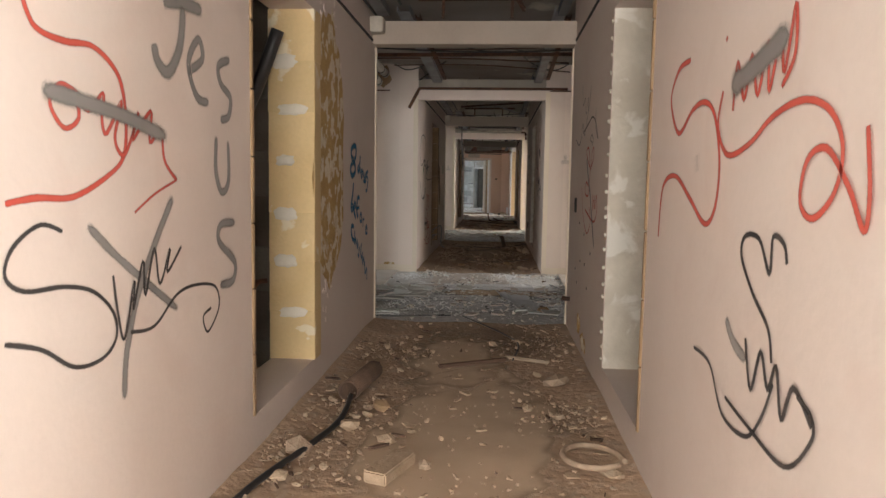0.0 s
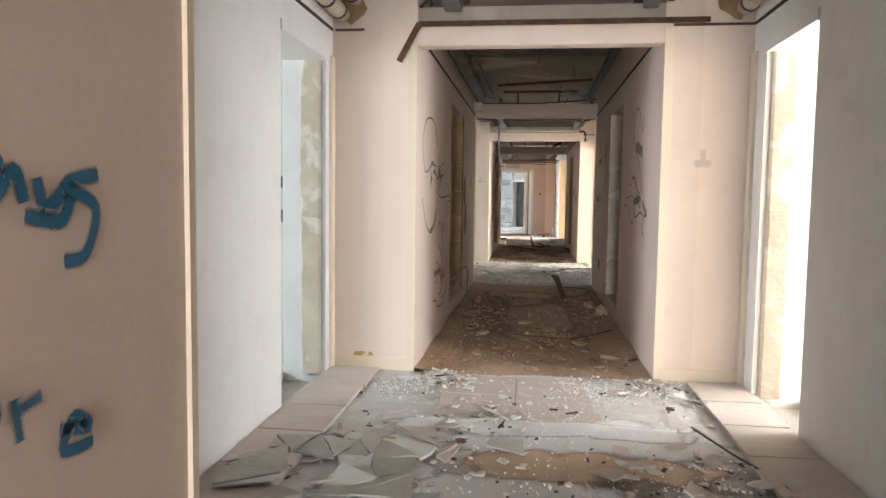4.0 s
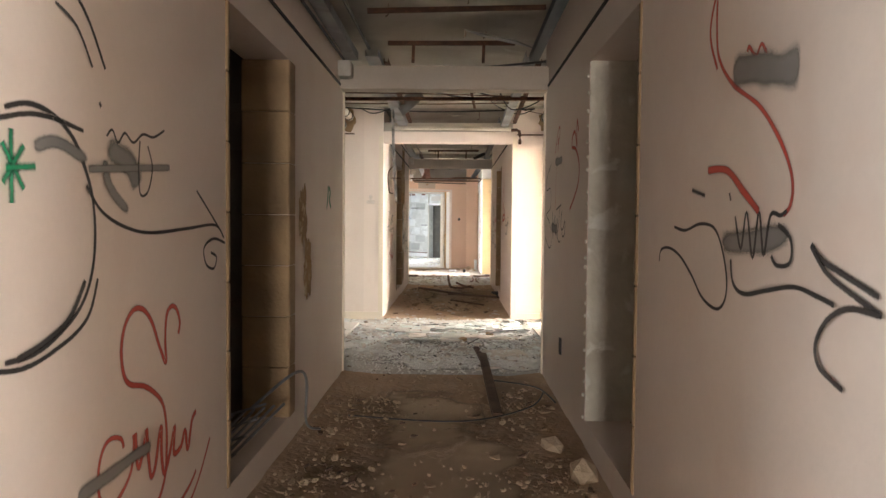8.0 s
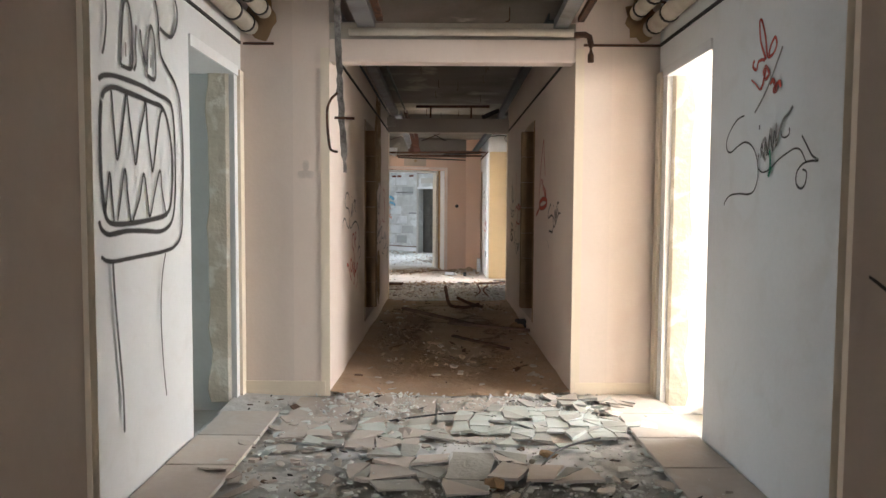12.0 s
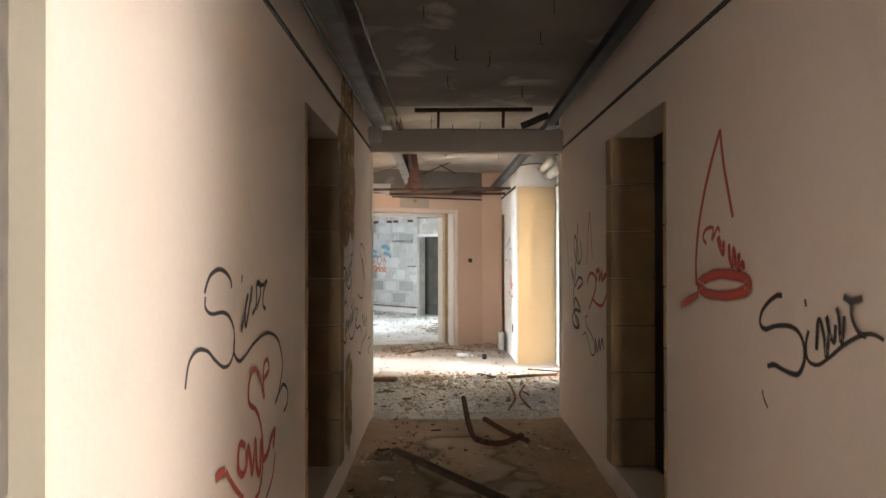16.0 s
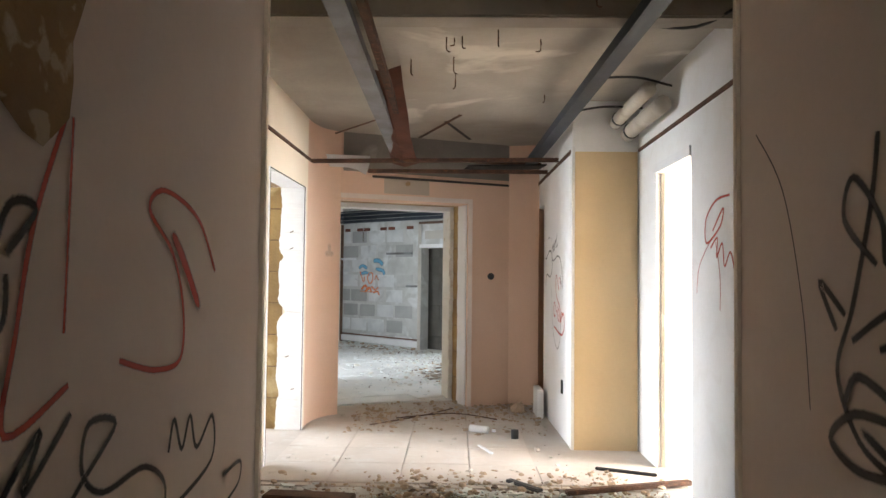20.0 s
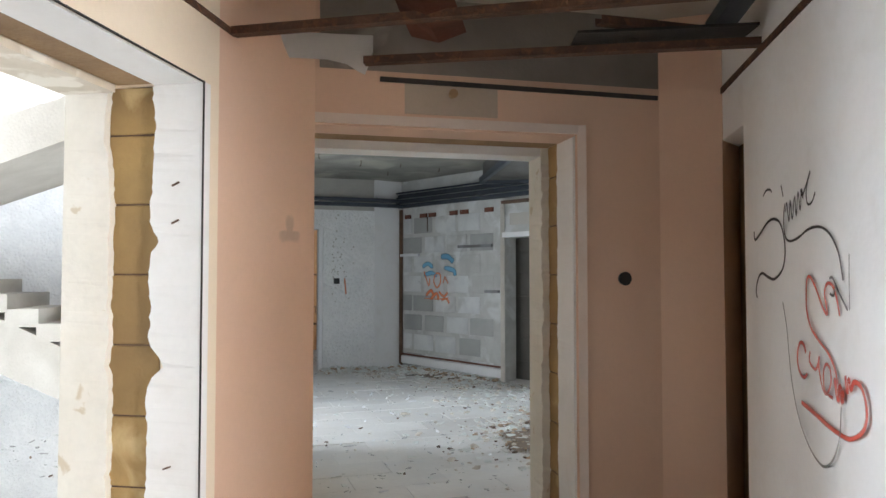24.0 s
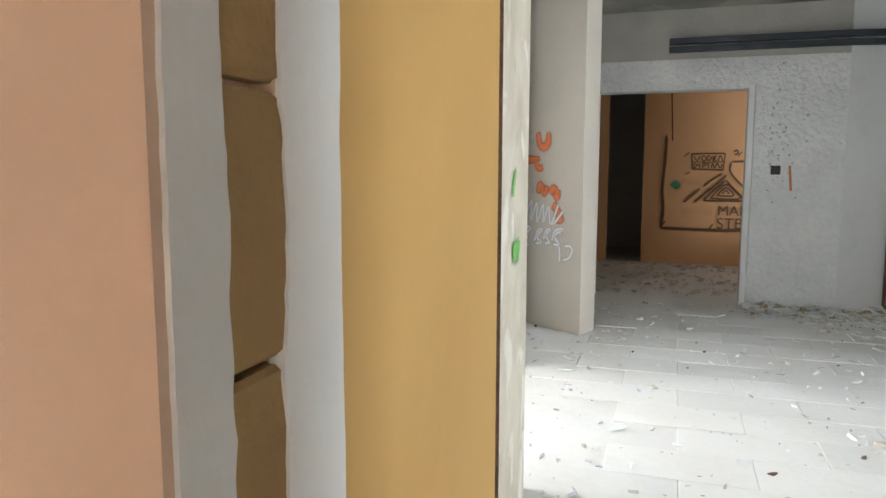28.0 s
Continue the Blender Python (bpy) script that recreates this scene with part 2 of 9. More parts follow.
ROOMTILE = material("dusty_white_tile", (0.77, 0.76, 0.735), 0.75, second=(0.62, 0.59, 0.555), scale=1.2, amount=0.8, grain=25, bump=0.12, third=(0.68, 0.68, 0.68))
RUBBLE = material("plaster_rubble", (0.64, 0.59, 0.52), 0.95, second=(0.46, 0.40, 0.33), scale=14, amount=0.8, grain=60, bump=0.3)
BROWNRUB = material("brown_rubble", (0.44, 0.33, 0.23), 0.95, second=(0.30, 0.21, 0.14), scale=14, amount=0.8, grain=60, bump=0.3)
GRAVEL = material("white_gravel", (0.82, 0.82, 0.81), 0.95, second=(0.55, 0.53, 0.50), scale=20, amount=0.8, grain=60, bump=0.2)
SHARD = material("pale_tile_shard", (0.68, 0.71, 0.69), 0.8, second=(0.58, 0.56, 0.51), scale=9, amount=0.8, grain=60, bump=0.1)
WOOD = material("weathered_wood", (0.16, 0.095, 0.06), 0.9, second=(0.07, 0.045, 0.032), scale=9, amount=0.8, grain=90, bump=0.4)
PALEWOOD = material("pale_wood", (0.50, 0.40, 0.29), 0.9, second=(0.36, 0.27, 0.18), scale=9, amount=0.8, grain=90, bump=0.2)
PAPER = material("white_sheet", (0.80, 0.81, 0.82), 0.7, second=(0.70, 0.70, 0.70), scale=7, grain=50, bump=0.02)
ORANGE = material("orange_wall", (0.68, 0.38, 0.19), 0.85, second=(0.60, 0.32, 0.15), scale=1.2, amount=0.6, grain=40, bump=0.05)
STUCCO = material("white_stucco", (0.84, 0.84, 0.83), 0.9, second=(0.66, 0.67, 0.68), scale=3, amount=0.5, grain=26, bump=0.6, distance=0.03, grain_mix=0.2)
CONCRETE = material("pale_concrete", (0.56, 0.53, 0.48), 0.95, second=(0.42, 0.39, 0.34), scale=2, amount=0.8, grain=40, bump=0.25)


def ink(name, col, second, speckle=0.5):
    """Spray paint: soft at the edge of the stroke, speckled, letting the wall through."""
    m = bpy.data.materials.new(name)
    m.use_nodes = True
    n, l = m.node_tree.nodes, m.node_tree.links
    bs = n["Principled BSDF"]
    bs.inputs["Roughness"].default_value = 0.75
    geo, cover, nz, nb = n.new("ShaderNodeNewGeometry"), n.new("ShaderNodeAttribute"), n.new("ShaderNodeTexNoise"), n.new("ShaderNodeTexNoise")
    cover.attribute_name = "cover"
    nz.inputs["Scale"].default_value, nz.inputs["Detail"].default_value = 260.0, 2.0
    nb.inputs["Scale"].default_value, nb.inputs["Detail"].default_value = 9.0, 3.0
    for t in (nz, nb):
        l.new(geo.outputs["Position"], t.inputs["Vector"])
    mx = n.new("ShaderNodeMix")
    mx.data_type = "RGBA"
    mx.inputs["A"].default_value, mx.inputs["B"].default_value = (*col, 1), (*second, 1)
    l.new(nb.outputs["Fac"], mx.inputs["Factor"])
    l.new(mx.outputs["Result"], bs.inputs["Base Color"])
    add = n.new("ShaderNodeMath")
    add.operation = "MULTIPLY_ADD"
    add.inputs[1].default_value, add.inputs[2].default_value = speckle, -speckle / 2
    l.new(nz.outputs["Fac"], add.inputs[0])
    su = n.new("ShaderNodeMath")
    su.operation = "ADD"
    l.new(add.outputs[0], su.inputs[0])
    l.new(cover.outputs["Fac"], su.inputs[1])
    mr = n.new("ShaderNodeMapRange")
    mr.interpolation_type = "SMOOTHSTEP"
    mr.inputs["From Min"].default_value, mr.inputs["From Max"].default_value, mr.inputs["To Max"].default_value = 0.08, 0.75, 0.93
    l.new(su.outputs[0], mr.inputs["Value"])
    tr, ms = n.new("ShaderNodeBsdfTransparent"), n.new("ShaderNodeMixShader")
    l.new(mr.outputs["Result"], ms.inputs[0])
    l.new(tr.outputs[0], ms.inputs[1])
    l.new(bs.outputs[0], ms.inputs[2])
    l.new(ms.outputs[0], n["Material Output"].inputs["Surface"])
    return m


INK_BLACK = ink("black_spray", (0.03, 0.027, 0.026), (0.06, 0.05, 0.046))
INK_GREY = ink("grey_spray", (0.21, 0.20, 0.19), (0.30, 0.28, 0.26))
INK_RED = ink("red_spray", (0.52, 0.05, 0.03), (0.62, 0.12, 0.08))
INK_BLUE = ink("blue_spray", (0.008, 0.12, 0.24), (0.012, 0.17, 0.33))
INK_SKY = ink("light_blue_spray", (0.10, 0.36, 0.60), (0.22, 0.46, 0.64))
INK_GREEN = ink("green_spray", (0.008, 0.22, 0.10), (0.012, 0.30, 0.14))
INK_LIME = ink("lime_spray", (0.16, 0.50, 0.10), (0.22, 0.58, 0.16))
INK_ORANGE = ink("orange_spray", (0.85, 0.18, 0.04), (0.80, 0.30, 0.14))
INK_WHITE = ink("white_spray", (0.84, 0.84, 0.84), (0.78, 0.78, 0.78))
INK_BROWN = ink("brown_spray", (0.09, 0.045, 0.02), (0.13, 0.065, 0.03))
INK_MAUVE = ink("faded_mauve_paint", (0.58, 0.345, 0.235), (0.62, 0.36, 0.23), 0.2)
INK_STAIN = ink("glue_stain", (0.42, 0.37, 0.33), (0.50, 0.44, 0.39), 0.1)
DUST_LAYER = ink("white_plaster_dust", (0.80, 0.80, 0.80), (0.70, 0.69, 0.68))
TAN_LAYER = ink("trodden_tan_dust", (0.62, 0.47, 0.33), (0.54, 0.40, 0.27))
DARK_LAYER = ink("dark_damp_dirt", (0.22, 0.16, 0.115), (0.28, 0.21, 0.15))
TANRUB = material("tan_rubble", (0.48, 0.36, 0.245), 0.95, second=(0.34, 0.245, 0.16), scale=14, amount=0.8, grain=60, bump=0.3)


# ---- builders ----
def mesh_of(bm, name, mat, smooth=False):
    me = bpy.data.meshes.new(name)
    bm.to_mesh(me)
    bm.free()
    for mm in mat if isinstance(mat, (list, tuple)) else (mat,):
        me.materials.append(mm)
    if smooth:
        for p in me.polygons:
            p.use_smooth = True
    return me


def part(name, bm, mat, parent=None, label="", smooth=False):
    ob = new(name, mesh_of(bm, name, mat, smooth))
    if parent:
        ob.parent = parent
    if label:
        tagged(ob, label)
    return ob


def empty(name, label, category, group="", kind=""):
    return tagged(new(name), label, category, group, kind)


def box_bm(x0, y0, z0, x1, y1, z1, bevel=0.0, bm=None):
    bm = bm or bmesh.new()
    r = bmesh.ops.create_cube(bm, size=1.0)
    for v in r["verts"]:
        v.co = Vector(((x0 + x1) / 2 + v.co.x * (x1 - x0), (y0 + y1) / 2 + v.co.y * (y1 - y0), (z0 + z1) / 2 + v.co.z * (z1 - z0)))
    if bevel:
        es = list({e for v in r["verts"] for e in v.link_edges})
        bmesh.ops.bevel(bm, geom=es, offset=bevel, segments=2, affect="EDGES")
    return bm


def prism_bm(pts, z0, z1, bm=None):
    """An upright prism over a plan polygon, given anticlockwise."""
    bm = bm or bmesh.new()
    lo = [bm.verts.new((x, y, z0)) for x, y in pts]
    hi = [bm.verts.new((x, y, z1)) for x, y in pts]
    bm.faces.new(list(reversed(lo)))
    bm.faces.new(hi)
    for i in range(len(pts)):
        j = (i + 1) % len(pts)
        bm.faces.new((lo[i], lo[j], hi[j], hi[i]))
    bmesh.ops.recalc_face_normals(bm, faces=bm.faces)
    return bm


def bar_bm(p, q, w, h, bm=None, twist=0.0):
    """A box bar from p to q, w wide and h high."""
    bm = bm or bmesh.new()
    p, q = Vector(p), Vector(q)
    d = q - p
    m = Matrix.Translation((p + q) / 2) @ d.to_track_quat("Y", "Z").to_matrix().to_4x4() @ Matrix.Rotation(twist, 4, "Y") @ Matrix.Diagonal((w, d.length, h, 1))
    bmesh.ops.create_cube(bm, size=1.0, matrix=m)
    return bm


def channel_bm(p, q, w, h, t=0.004, bm=None, flip=False):
    """A folded sheet channel: web and two flanges."""
    bm = bm or bmesh.new()
    p, q = Vector(p), Vector(q)
    d = q - p
    base = Matrix.Translation((p + q) / 2) @ d.to_track_quat("Y", "Z").to_matrix().to_4x4()
    up = -1 if flip else 1
    for cx, cz, sx, sz in ((0, 0, w, t), (-w / 2 + t / 2, up * h / 2, t, h), (w / 2 - t / 2, up * h / 2, t, h)):
        bmesh.ops.create_cube(bm, size=1.0, matrix=base @ Matrix.Translation((cx, 0, cz)) @ Matrix.Diagonal((sx, d.length, sz, 1)))
    return bm


def smooth_line(pts, per=6):
    """Catmull-Rom through the points."""
    pts = [Vector(p) for p in pts]
    if len(pts) < 3 or per < 2:
        return pts
    out = []
    for i in range(len(pts) - 1):
        a, b, c, d = pts[max(i - 1, 0)], pts[i], pts[i + 1], pts[min(i + 2, len(pts) - 1)]
        for k in range(per):
            t = k / per
            out.append(0.5 * ((2 * b) + (c - a) * t + (2 * a - 5 * b + 4 * c - d) * t * t + (3 * b - a - 3 * c + d) * t ** 3))
    return out + [pts[-1]]


def tube_bm(pts, r, sides=7, per=5, bm=None):
    bm = bm or bmesh.new()
    line = smooth_line(pts, per)
    rings = []
    for i, p in enumerate(line):
        d = (line[min(i + 1, len(line) - 1)] - line[max(i - 1, 0)]).normalized()
        u = d.cross(Vector((0, 0, 1)))
        u = u.normalized() if u.length > 1e-3 else Vector((1, 0, 0))
        v = d.cross(u)
        rings.append([bm.verts.new(p + r * (math.cos(a) * u + math.sin(a) * v)) for a in (2 * math.pi * k / sides for k in range(sides))])
    for a, b in zip(rings, rings[1:]):
        for k in range(sides):
            bm.faces.new((a[k], a[(k + 1) % sides], b[(k + 1) % sides], b[k]))
    bm.faces.new(rings[0])
    bm.faces.new(list(reversed(rings[-1])))
    bmesh.ops.recalc_face_normals(bm, faces=bm.faces)
    return bm


def wall(name, x0, y0, x1, y1, mat, z0=-0.15, z1=2.66, label="painted plaster wall with stains"):
    return tagged(part(name, box_bm(x0, y0, z0, x1, y1, z1), mat), label, "wall", kind="structure")


def stone_bm(rng, size, flat=1.0):
    """An angular broken stone of a few faces."""
    bm = bmesh.new()
    bmesh.ops.create_icosphere(bm, subdivisions=1, radius=size)
    for v in bm.verts:
        v.co = Vector((v.co.x * rng.uniform(0.6, 1.25), v.co.y * rng.uniform(0.6, 1.25), v.co.z * rng.uniform(0.55, 1.0) * flat))
    return bm


def scatter(name, mat, count, place, size, flat, label, category, seed, smooth=False):
    """One loose layer of many broken pieces, each with its own shape."""
    rng = random.Random(seed)
    base = bmesh.new()
    bmesh.ops.create_icosphere(base, subdivisions=1, radius=1.0)
    bv = [v.co.copy() for v in base.verts]
    bf = [[v.index for v in f.verts] for f in base.faces]
    base.free()
    verts, faces = [], []
    for _ in range(count):
        x, y, z = place(rng)
        s = size[0] * (size[1] / size[0]) ** (rng.random() ** 2.2)
        q = Euler((rng.uniform(-0.5, 0.5), rng.uniform(-0.5, 0.5), rng.uniform(0, 6.3))).to_matrix()
        sx, sy, sz = s * rng.uniform(0.6, 1.3), s * rng.uniform(0.6, 1.3), s * flat * rng.uniform(0.6, 1.2)
        o = len(verts)
        for c in bv:
            k = rng.uniform(0.75, 1.2)
            p = q @ Vector((c.x * sx * k, c.y * sy * k, c.z * sz * k))
            verts.append((x + p.x, y + p.y, z + sz * 0.45 + p.z))
        faces.extend([[o + i for i in f] for f in bf])
    me = bpy.data.meshes.new(name)
    me.from_pydata(verts, [], faces)
    me.materials.append(mat)
    return tagged(new(name, me), label, category, kind="stuff")


def flakes(name, mat, count, place, size, thick, label, category, seed, tilt=9.0, slim=(0.5, 1.0)):
    """Many thin broken plates with angular outlines, lying nearly flat."""
    rng = random.Random(seed)
    verts, faces = [], []
    for _ in range(count):
        x, y, z = place(rng)
        s = size[0] * (size[1] / size[0]) ** (rng.random() ** 1.6)
        q = Euler((radians(rng.gauss(0, tilt)), radians(rng.gauss(0, tilt)), rng.uniform(0, 6.3))).to_matrix()
        k = rng.randrange(4, 7)
        t = thick * rng.uniform(0.6, 1.5)
        lean = rng.uniform(*slim)
        o = len(verts)
        rim = []
        for i in range(k):
            a = 2 * math.pi * (i + rng.uniform(-0.3, 0.3)) / k
            r = s * rng.uniform(0.65, 1.15)
            rim.append((r * math.cos(a), r * lean * math.sin(a)))
        lift = max(0.0, max(-(q @ Vector((u, v, 0))).z for u, v in rim)) * 0.6
        for h in (0.0, t):
            for u, v in rim:
                p = q @ Vector((u, v, h))
                verts.append((x + p.x, y + p.y, z + lift + p.z))
        faces.append([o + k + i for i in range(k)])
        faces.extend([o + i, o + (i + 1) % k, o + k + (i + 1) % k, o + k + i] for i in range(k))
    me = bpy.data.meshes.new(name)
    me.from_pydata(verts, [], faces)
    me.materials.append(mat)
    return tagged(new(name, me), label, category, kind="stuff")


# ---- the plan: corridor runs along y, lobbies open between its three stretches ----
XL, XR = -0.84, 0.77            # corridor wall faces
LL, LR = -1.42, 1.32            # lobby wall faces
TH = 0.24
RUNS = ((2.76, 7.695), (10.915, 15.87), (19.07, 24.0))
SHAFTS = ((4.69, 5.71), (12.97, 14.02), (21.12, 22.15))
LOBBIES = ((-0.44, 2.76), (7.695, 10.915), (15.87, 19.07))
SLAB_Z = 2.65

# corridor walls with the shaft openings, raised sills and lintels
for (a, b), (s, e) in zip(RUNS, SHAFTS):
    for side in (-1, 1):
        x0, x1 = (XL - TH, XL) if side < 0 else (XR, XR + TH)
        bits = bmesh.new()
        box_bm(x0, a, -0.15, x1, s, 2.66, bm=bits)
        box_bm(x0, e, -0.15, x1, b, 2.66, bm=bits)
        box_bm(x0, s, 2.10, x1, e, 2.66, bm=bits)
        box_bm(x0, s, -0.15, x1, e, 0.17, bm=bits)
        tagged(part("wall_corridor", bits, PLASTER), "pinkish plaster corridor wall with a tall shaft opening", "wall", kind="structure")
        # shaft room behind the opening
        o = x0 - 1.0 if side < 0 else x1 + 1.0
        xa, xb = (o, x0) if side < 0 else (x1, o)
        ox0, ox1 = (xa - 0.2, xa) if side < 0 else (xb, xb + 0.2)
        wall("wall_shaft", xa, e + 0.04, xb, e + 0.24, SHAFTB, label="bare masonry wall inside a service shaft, its shade in the colour")
        wall("wall_shaft_near", xa, s - 0.55, xb, s - 0.35, SHAFTB, label="bare masonry wall inside a service shaft, its shade in the colour")
        wall("wall_shaft_back", ox0, s - 0.55, ox1, e + 0.24, SHAFTB, label="bare masonry wall inside a service shaft, its shade in the colour")
        tagged(part("floor_shaft", box_bm(xa, s - 0.35, -0.12, xb, e + 0.04, 0.10), DIRT), "dark dirt floor inside a service shaft", "floor", kind="structure")

# end walls of the lobby recesses, both faces of each corridor stretch
for i, (a, b) in enumerate(RUNS):
    for x0, x1 in ((LL - 0.3, XL - TH), (XR + TH, LR + 0.3)):
        wall("wall_recess", x0, a, x1, a + 0.2, PLASTER)
        wall("wall_recess", x0, b - 0.2, x1, b, PLASTER)


def pierced(name, x0, x1, y0, y1, d0, d1, top, mat, label):
    """A wall along y with one door opening through it."""
    bm = bmesh.new()
    box_bm(x0, y0, -0.15, x1, d0, 2.66, bm=bm)
    box_bm(x0, d1, -0.15, x1, y1, 2.66, bm=bm)
    box_bm(x0, d0, top, x1, d1, 2.66, bm=bm)
    return tagged(part(name, bm, mat), label, "wall", kind="structure")


PY = 27.0                                   # front of the pier in the third lobby
DOORS_L = ((1.74, 2.60), (9.90, 10.76), (18.12, 18.92))
DOORS_R = ((1.72, 2.50), (9.88, 10.66), (18.15, 18.90), (25.79, 26.52))
for (a, b), (d0, d1) in zip(LOBBIES, DOORS_L):
    pierced("wall_lobby", LL - 0.30, LL, a, b, d0, d1, 2.10, WHITE, "white plaster lobby wall with a doorway")
for (a, b), (d0, d1), xr in zip((*LOBBIES, (24.0, PY)), DOORS_R, (LR, LR, LR, 1.20)):
    pierced("wall_lobby", xr, xr + 0.30, a, b, d0, d1, 2.10 if xr == LR else 2.03, WHITE, "white plaster lobby wall with a bright doorway")
L3 = -1.46
pierced("wall_lobby", L3 - 0.57, L3, 24.0, 27.66, 26.385, 27.575, 2.04, CREAM, "cream plaster wall with tags and a wide doorway")

# third lobby: yellow pier, white wall with a recess, skewed end wall with a wide opening
pier = bmesh.new()
prism_bm(((0.70, PY), (1.50, PY), (1.50, 28.45), (0.664, 28.45)), -0.15, 2.66, pier)
prism_bm(((0.664, 28.452), (1.50, 28.452), (1.50, 29.3), (0.654, 29.3)), 2.0, 2.66, pier)
tagged(part("wall_pier", pier, WHITE), "white plaster pier wall with red graffiti", "wall", kind="structure")
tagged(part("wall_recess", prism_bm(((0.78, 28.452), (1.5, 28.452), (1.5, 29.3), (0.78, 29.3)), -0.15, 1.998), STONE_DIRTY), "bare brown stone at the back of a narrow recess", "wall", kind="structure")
EX, EY, ES = -1.268, 28.218, radians(22.1)   # left jamb of the end opening and the wall's slant
EW, ED, ETOP = 1.300, 0.57, 2.03           # width, depth and height of the opening
EU, EN = Vector((math.cos(ES), math.sin(ES), 0)), Vector((-math.sin(ES), math.cos(ES), 0))


def ep(u, n):
    p = Vector((EX, EY, 0)) + EU * u + EN * n
    return (p.x, p.y)


# the corner curves from the side wall into the end wall, then turns into the splayed jamb
curve = [(L3, 27.66), (L3, 27.76), (-1.452, 27.86), (-1.436, 27.95), (-1.412, 28.03), (-1.378, 28.10), (-1.33, 28.165), (EX, EY)]
JAMB = ((EX, EY), (-1.368, 28.324), (-1.406, 28.399), (-1.483, 28.530), (-1.915, 29.330))
corner = bmesh.new()
prism_bm((*curve, (-1.72, EY), (-1.92, 27.66)), -0.15, 2.66, corner)
prism_bm((JAMB[0], JAMB[1], (-1.393, 28.312), (-1.430, 28.386), JAMB[2], JAMB[3], (-2.05, 28.53), (-1.72, EY + 0.001)), -0.15, 2.66, corner)
corner_ob = tagged(part("wall_corner", corner, PINK_WARM), "salmon pink plaster corner curving into the end wall, warm light in its colour", "wall", kind="structure")
for poly in corner_ob.data.polygons:
    poly.use_smooth = True
cb = bmesh.new()
cb.from_mesh(corner_ob.data)
for ed in cb.edges:
    ed.smooth = len(ed.link_faces) == 2 and ed.calc_face_angle() < radians(24)
cb.to_mesh(corner_ob.data)
cb.free()
end = bmesh.new()
prism_bm((ep(EW, 0), ep(EW + 0.455, 0), (0.655, 28.82), (0.90, 29.20), (0.70, 29.52), ep(EW, ED)), -0.15, 2.66, end)
prism_bm((ep(0, 0), ep(EW, 0), ep(EW, ED), (-1.483, 28.528), (-1.368, 28.322)), ETOP, 2.66, end)
tagged(part("wall_end", end, PINK_WARM), "salmon pink plaster end wall around a wide doorway, warm light in its colour", "wall", kind="structure")
tagged(part("wall_yellow", prism_bm((JAMB[3], JAMB[4], (-2.25, 29.15), (-2.05, 28.532)), -0.15, 2.66), OCHRE_WARM), "ochre yellow plaster return wall, warm bounce light in its colour", "wall", kind="structure")
tagged(part("trim_corner", prism_bm(((-1.917, 29.334), (-2.18, 29.78), (-2.30, 29.72), (-2.25, 29.16)), -0.02, 2.655), REVEAL), "pale plaster edge at the end of the yellow wall", "trim", kind="structure")
tagged(part("trim_edge", prism_bm(((-1.911, 29.318), (-1.903, 29.326), (-1.911, 29.334), (-1.921, 29.330)), 0.0, 2.655), WOOD), "dark worn edge of the yellow wall", "trim", kind="structure")

# rooms behind the lobby doors, with a large window opening each
def side_room(side, y0, y1, mat, wy, ww, grow=2.4, bath=False):
    x_in, x_out = (LL - 0.30, -5.4) if side < 0 else (LR + 0.30, 5.4)
    xa, xb = min(x_in, x_out), max(x_in, x_out)
    wall("wall_room", xa, y0 - 0.15, xb, y0, mat, label="pale plaster side wall of a stripped room")
    # short passage wall by the door, the room widening behind it
    xs, xw = (x_in - 0.75, x_in) if side < 0 else (x_in, x_in + 0.75)
    y2 = y1 + grow
    if grow:
        wall("wall_room", xs, y1, xw, y1 + 0.15, mat, label="pale plaster passage wall of a stripped room")
        xt = x_in - 0.75 if side < 0 else x_in + 0.75
        wall("wall_room", xt - (0.15 if side > 0 else 0.0), y1 + 0.15, xt + (0.15 if side < 0 else 0.0), y2, mat, label="pale plaster side wall of a stripped room")
    if bath:
        # passage wall with the doorway of an unlit bathroom
        wall("wall_room", -2.0, y2, x_in, y2 + 0.15, mat, label="pale green passage wall with empty sockets")
        wall("wall_room", x_out, y2, -2.75, y2 + 0.15, mat, label="pale plaster side wall of a stripped room")
        wall("wall_room", -2.75, y2, -2.0, y2 + 0.15, mat, z0=2.1, label="lintel over the bathroom doorway")
        wall("wall_bathroom", -2.0, y2 + 0.15, -1.88, y2 + 2.3, GROUT, label="bare dark bathroom wall")
        wall("wall_bathroom", -4.2, y2 + 2.3, -1.88, y2 + 2.45, GROUT, label="bare dark bathroom wall")
        wall("wall_bathroom", -4.35, y2 + 0.15, -4.2, y2 + 2.45, GROUT, label="bare dark bathroom wall")
    else:
        wall("wall_room", xa, y2, xb, y2 + 0.15, mat, label="pale plaster side wall of a stripped room")
    y1 = y2
    xo0, xo1 = (x_out - 0.2, x_out) if side < 0 else (x_out, x_out + 0.2)
    bm = bmesh.new()
    box_bm(xo0, y0 - 0.15, -0.15, xo1, wy - ww / 2, 2.66, bm=bm)
    box_bm(xo0, wy + ww / 2, -0.15, xo1, y1 + 0.15, 2.66, bm=bm)
    box_bm(xo0, wy - ww / 2, -0.15, xo1, wy + ww / 2, 0.35, bm=bm)
    box_bm(xo0, wy - ww / 2, 2.35, xo1, wy + ww / 2, 2.66, bm=bm)
    tagged(part("wall_facade", bm, mat), "outer wall with a wide empty window opening", "wall", kind="structure")
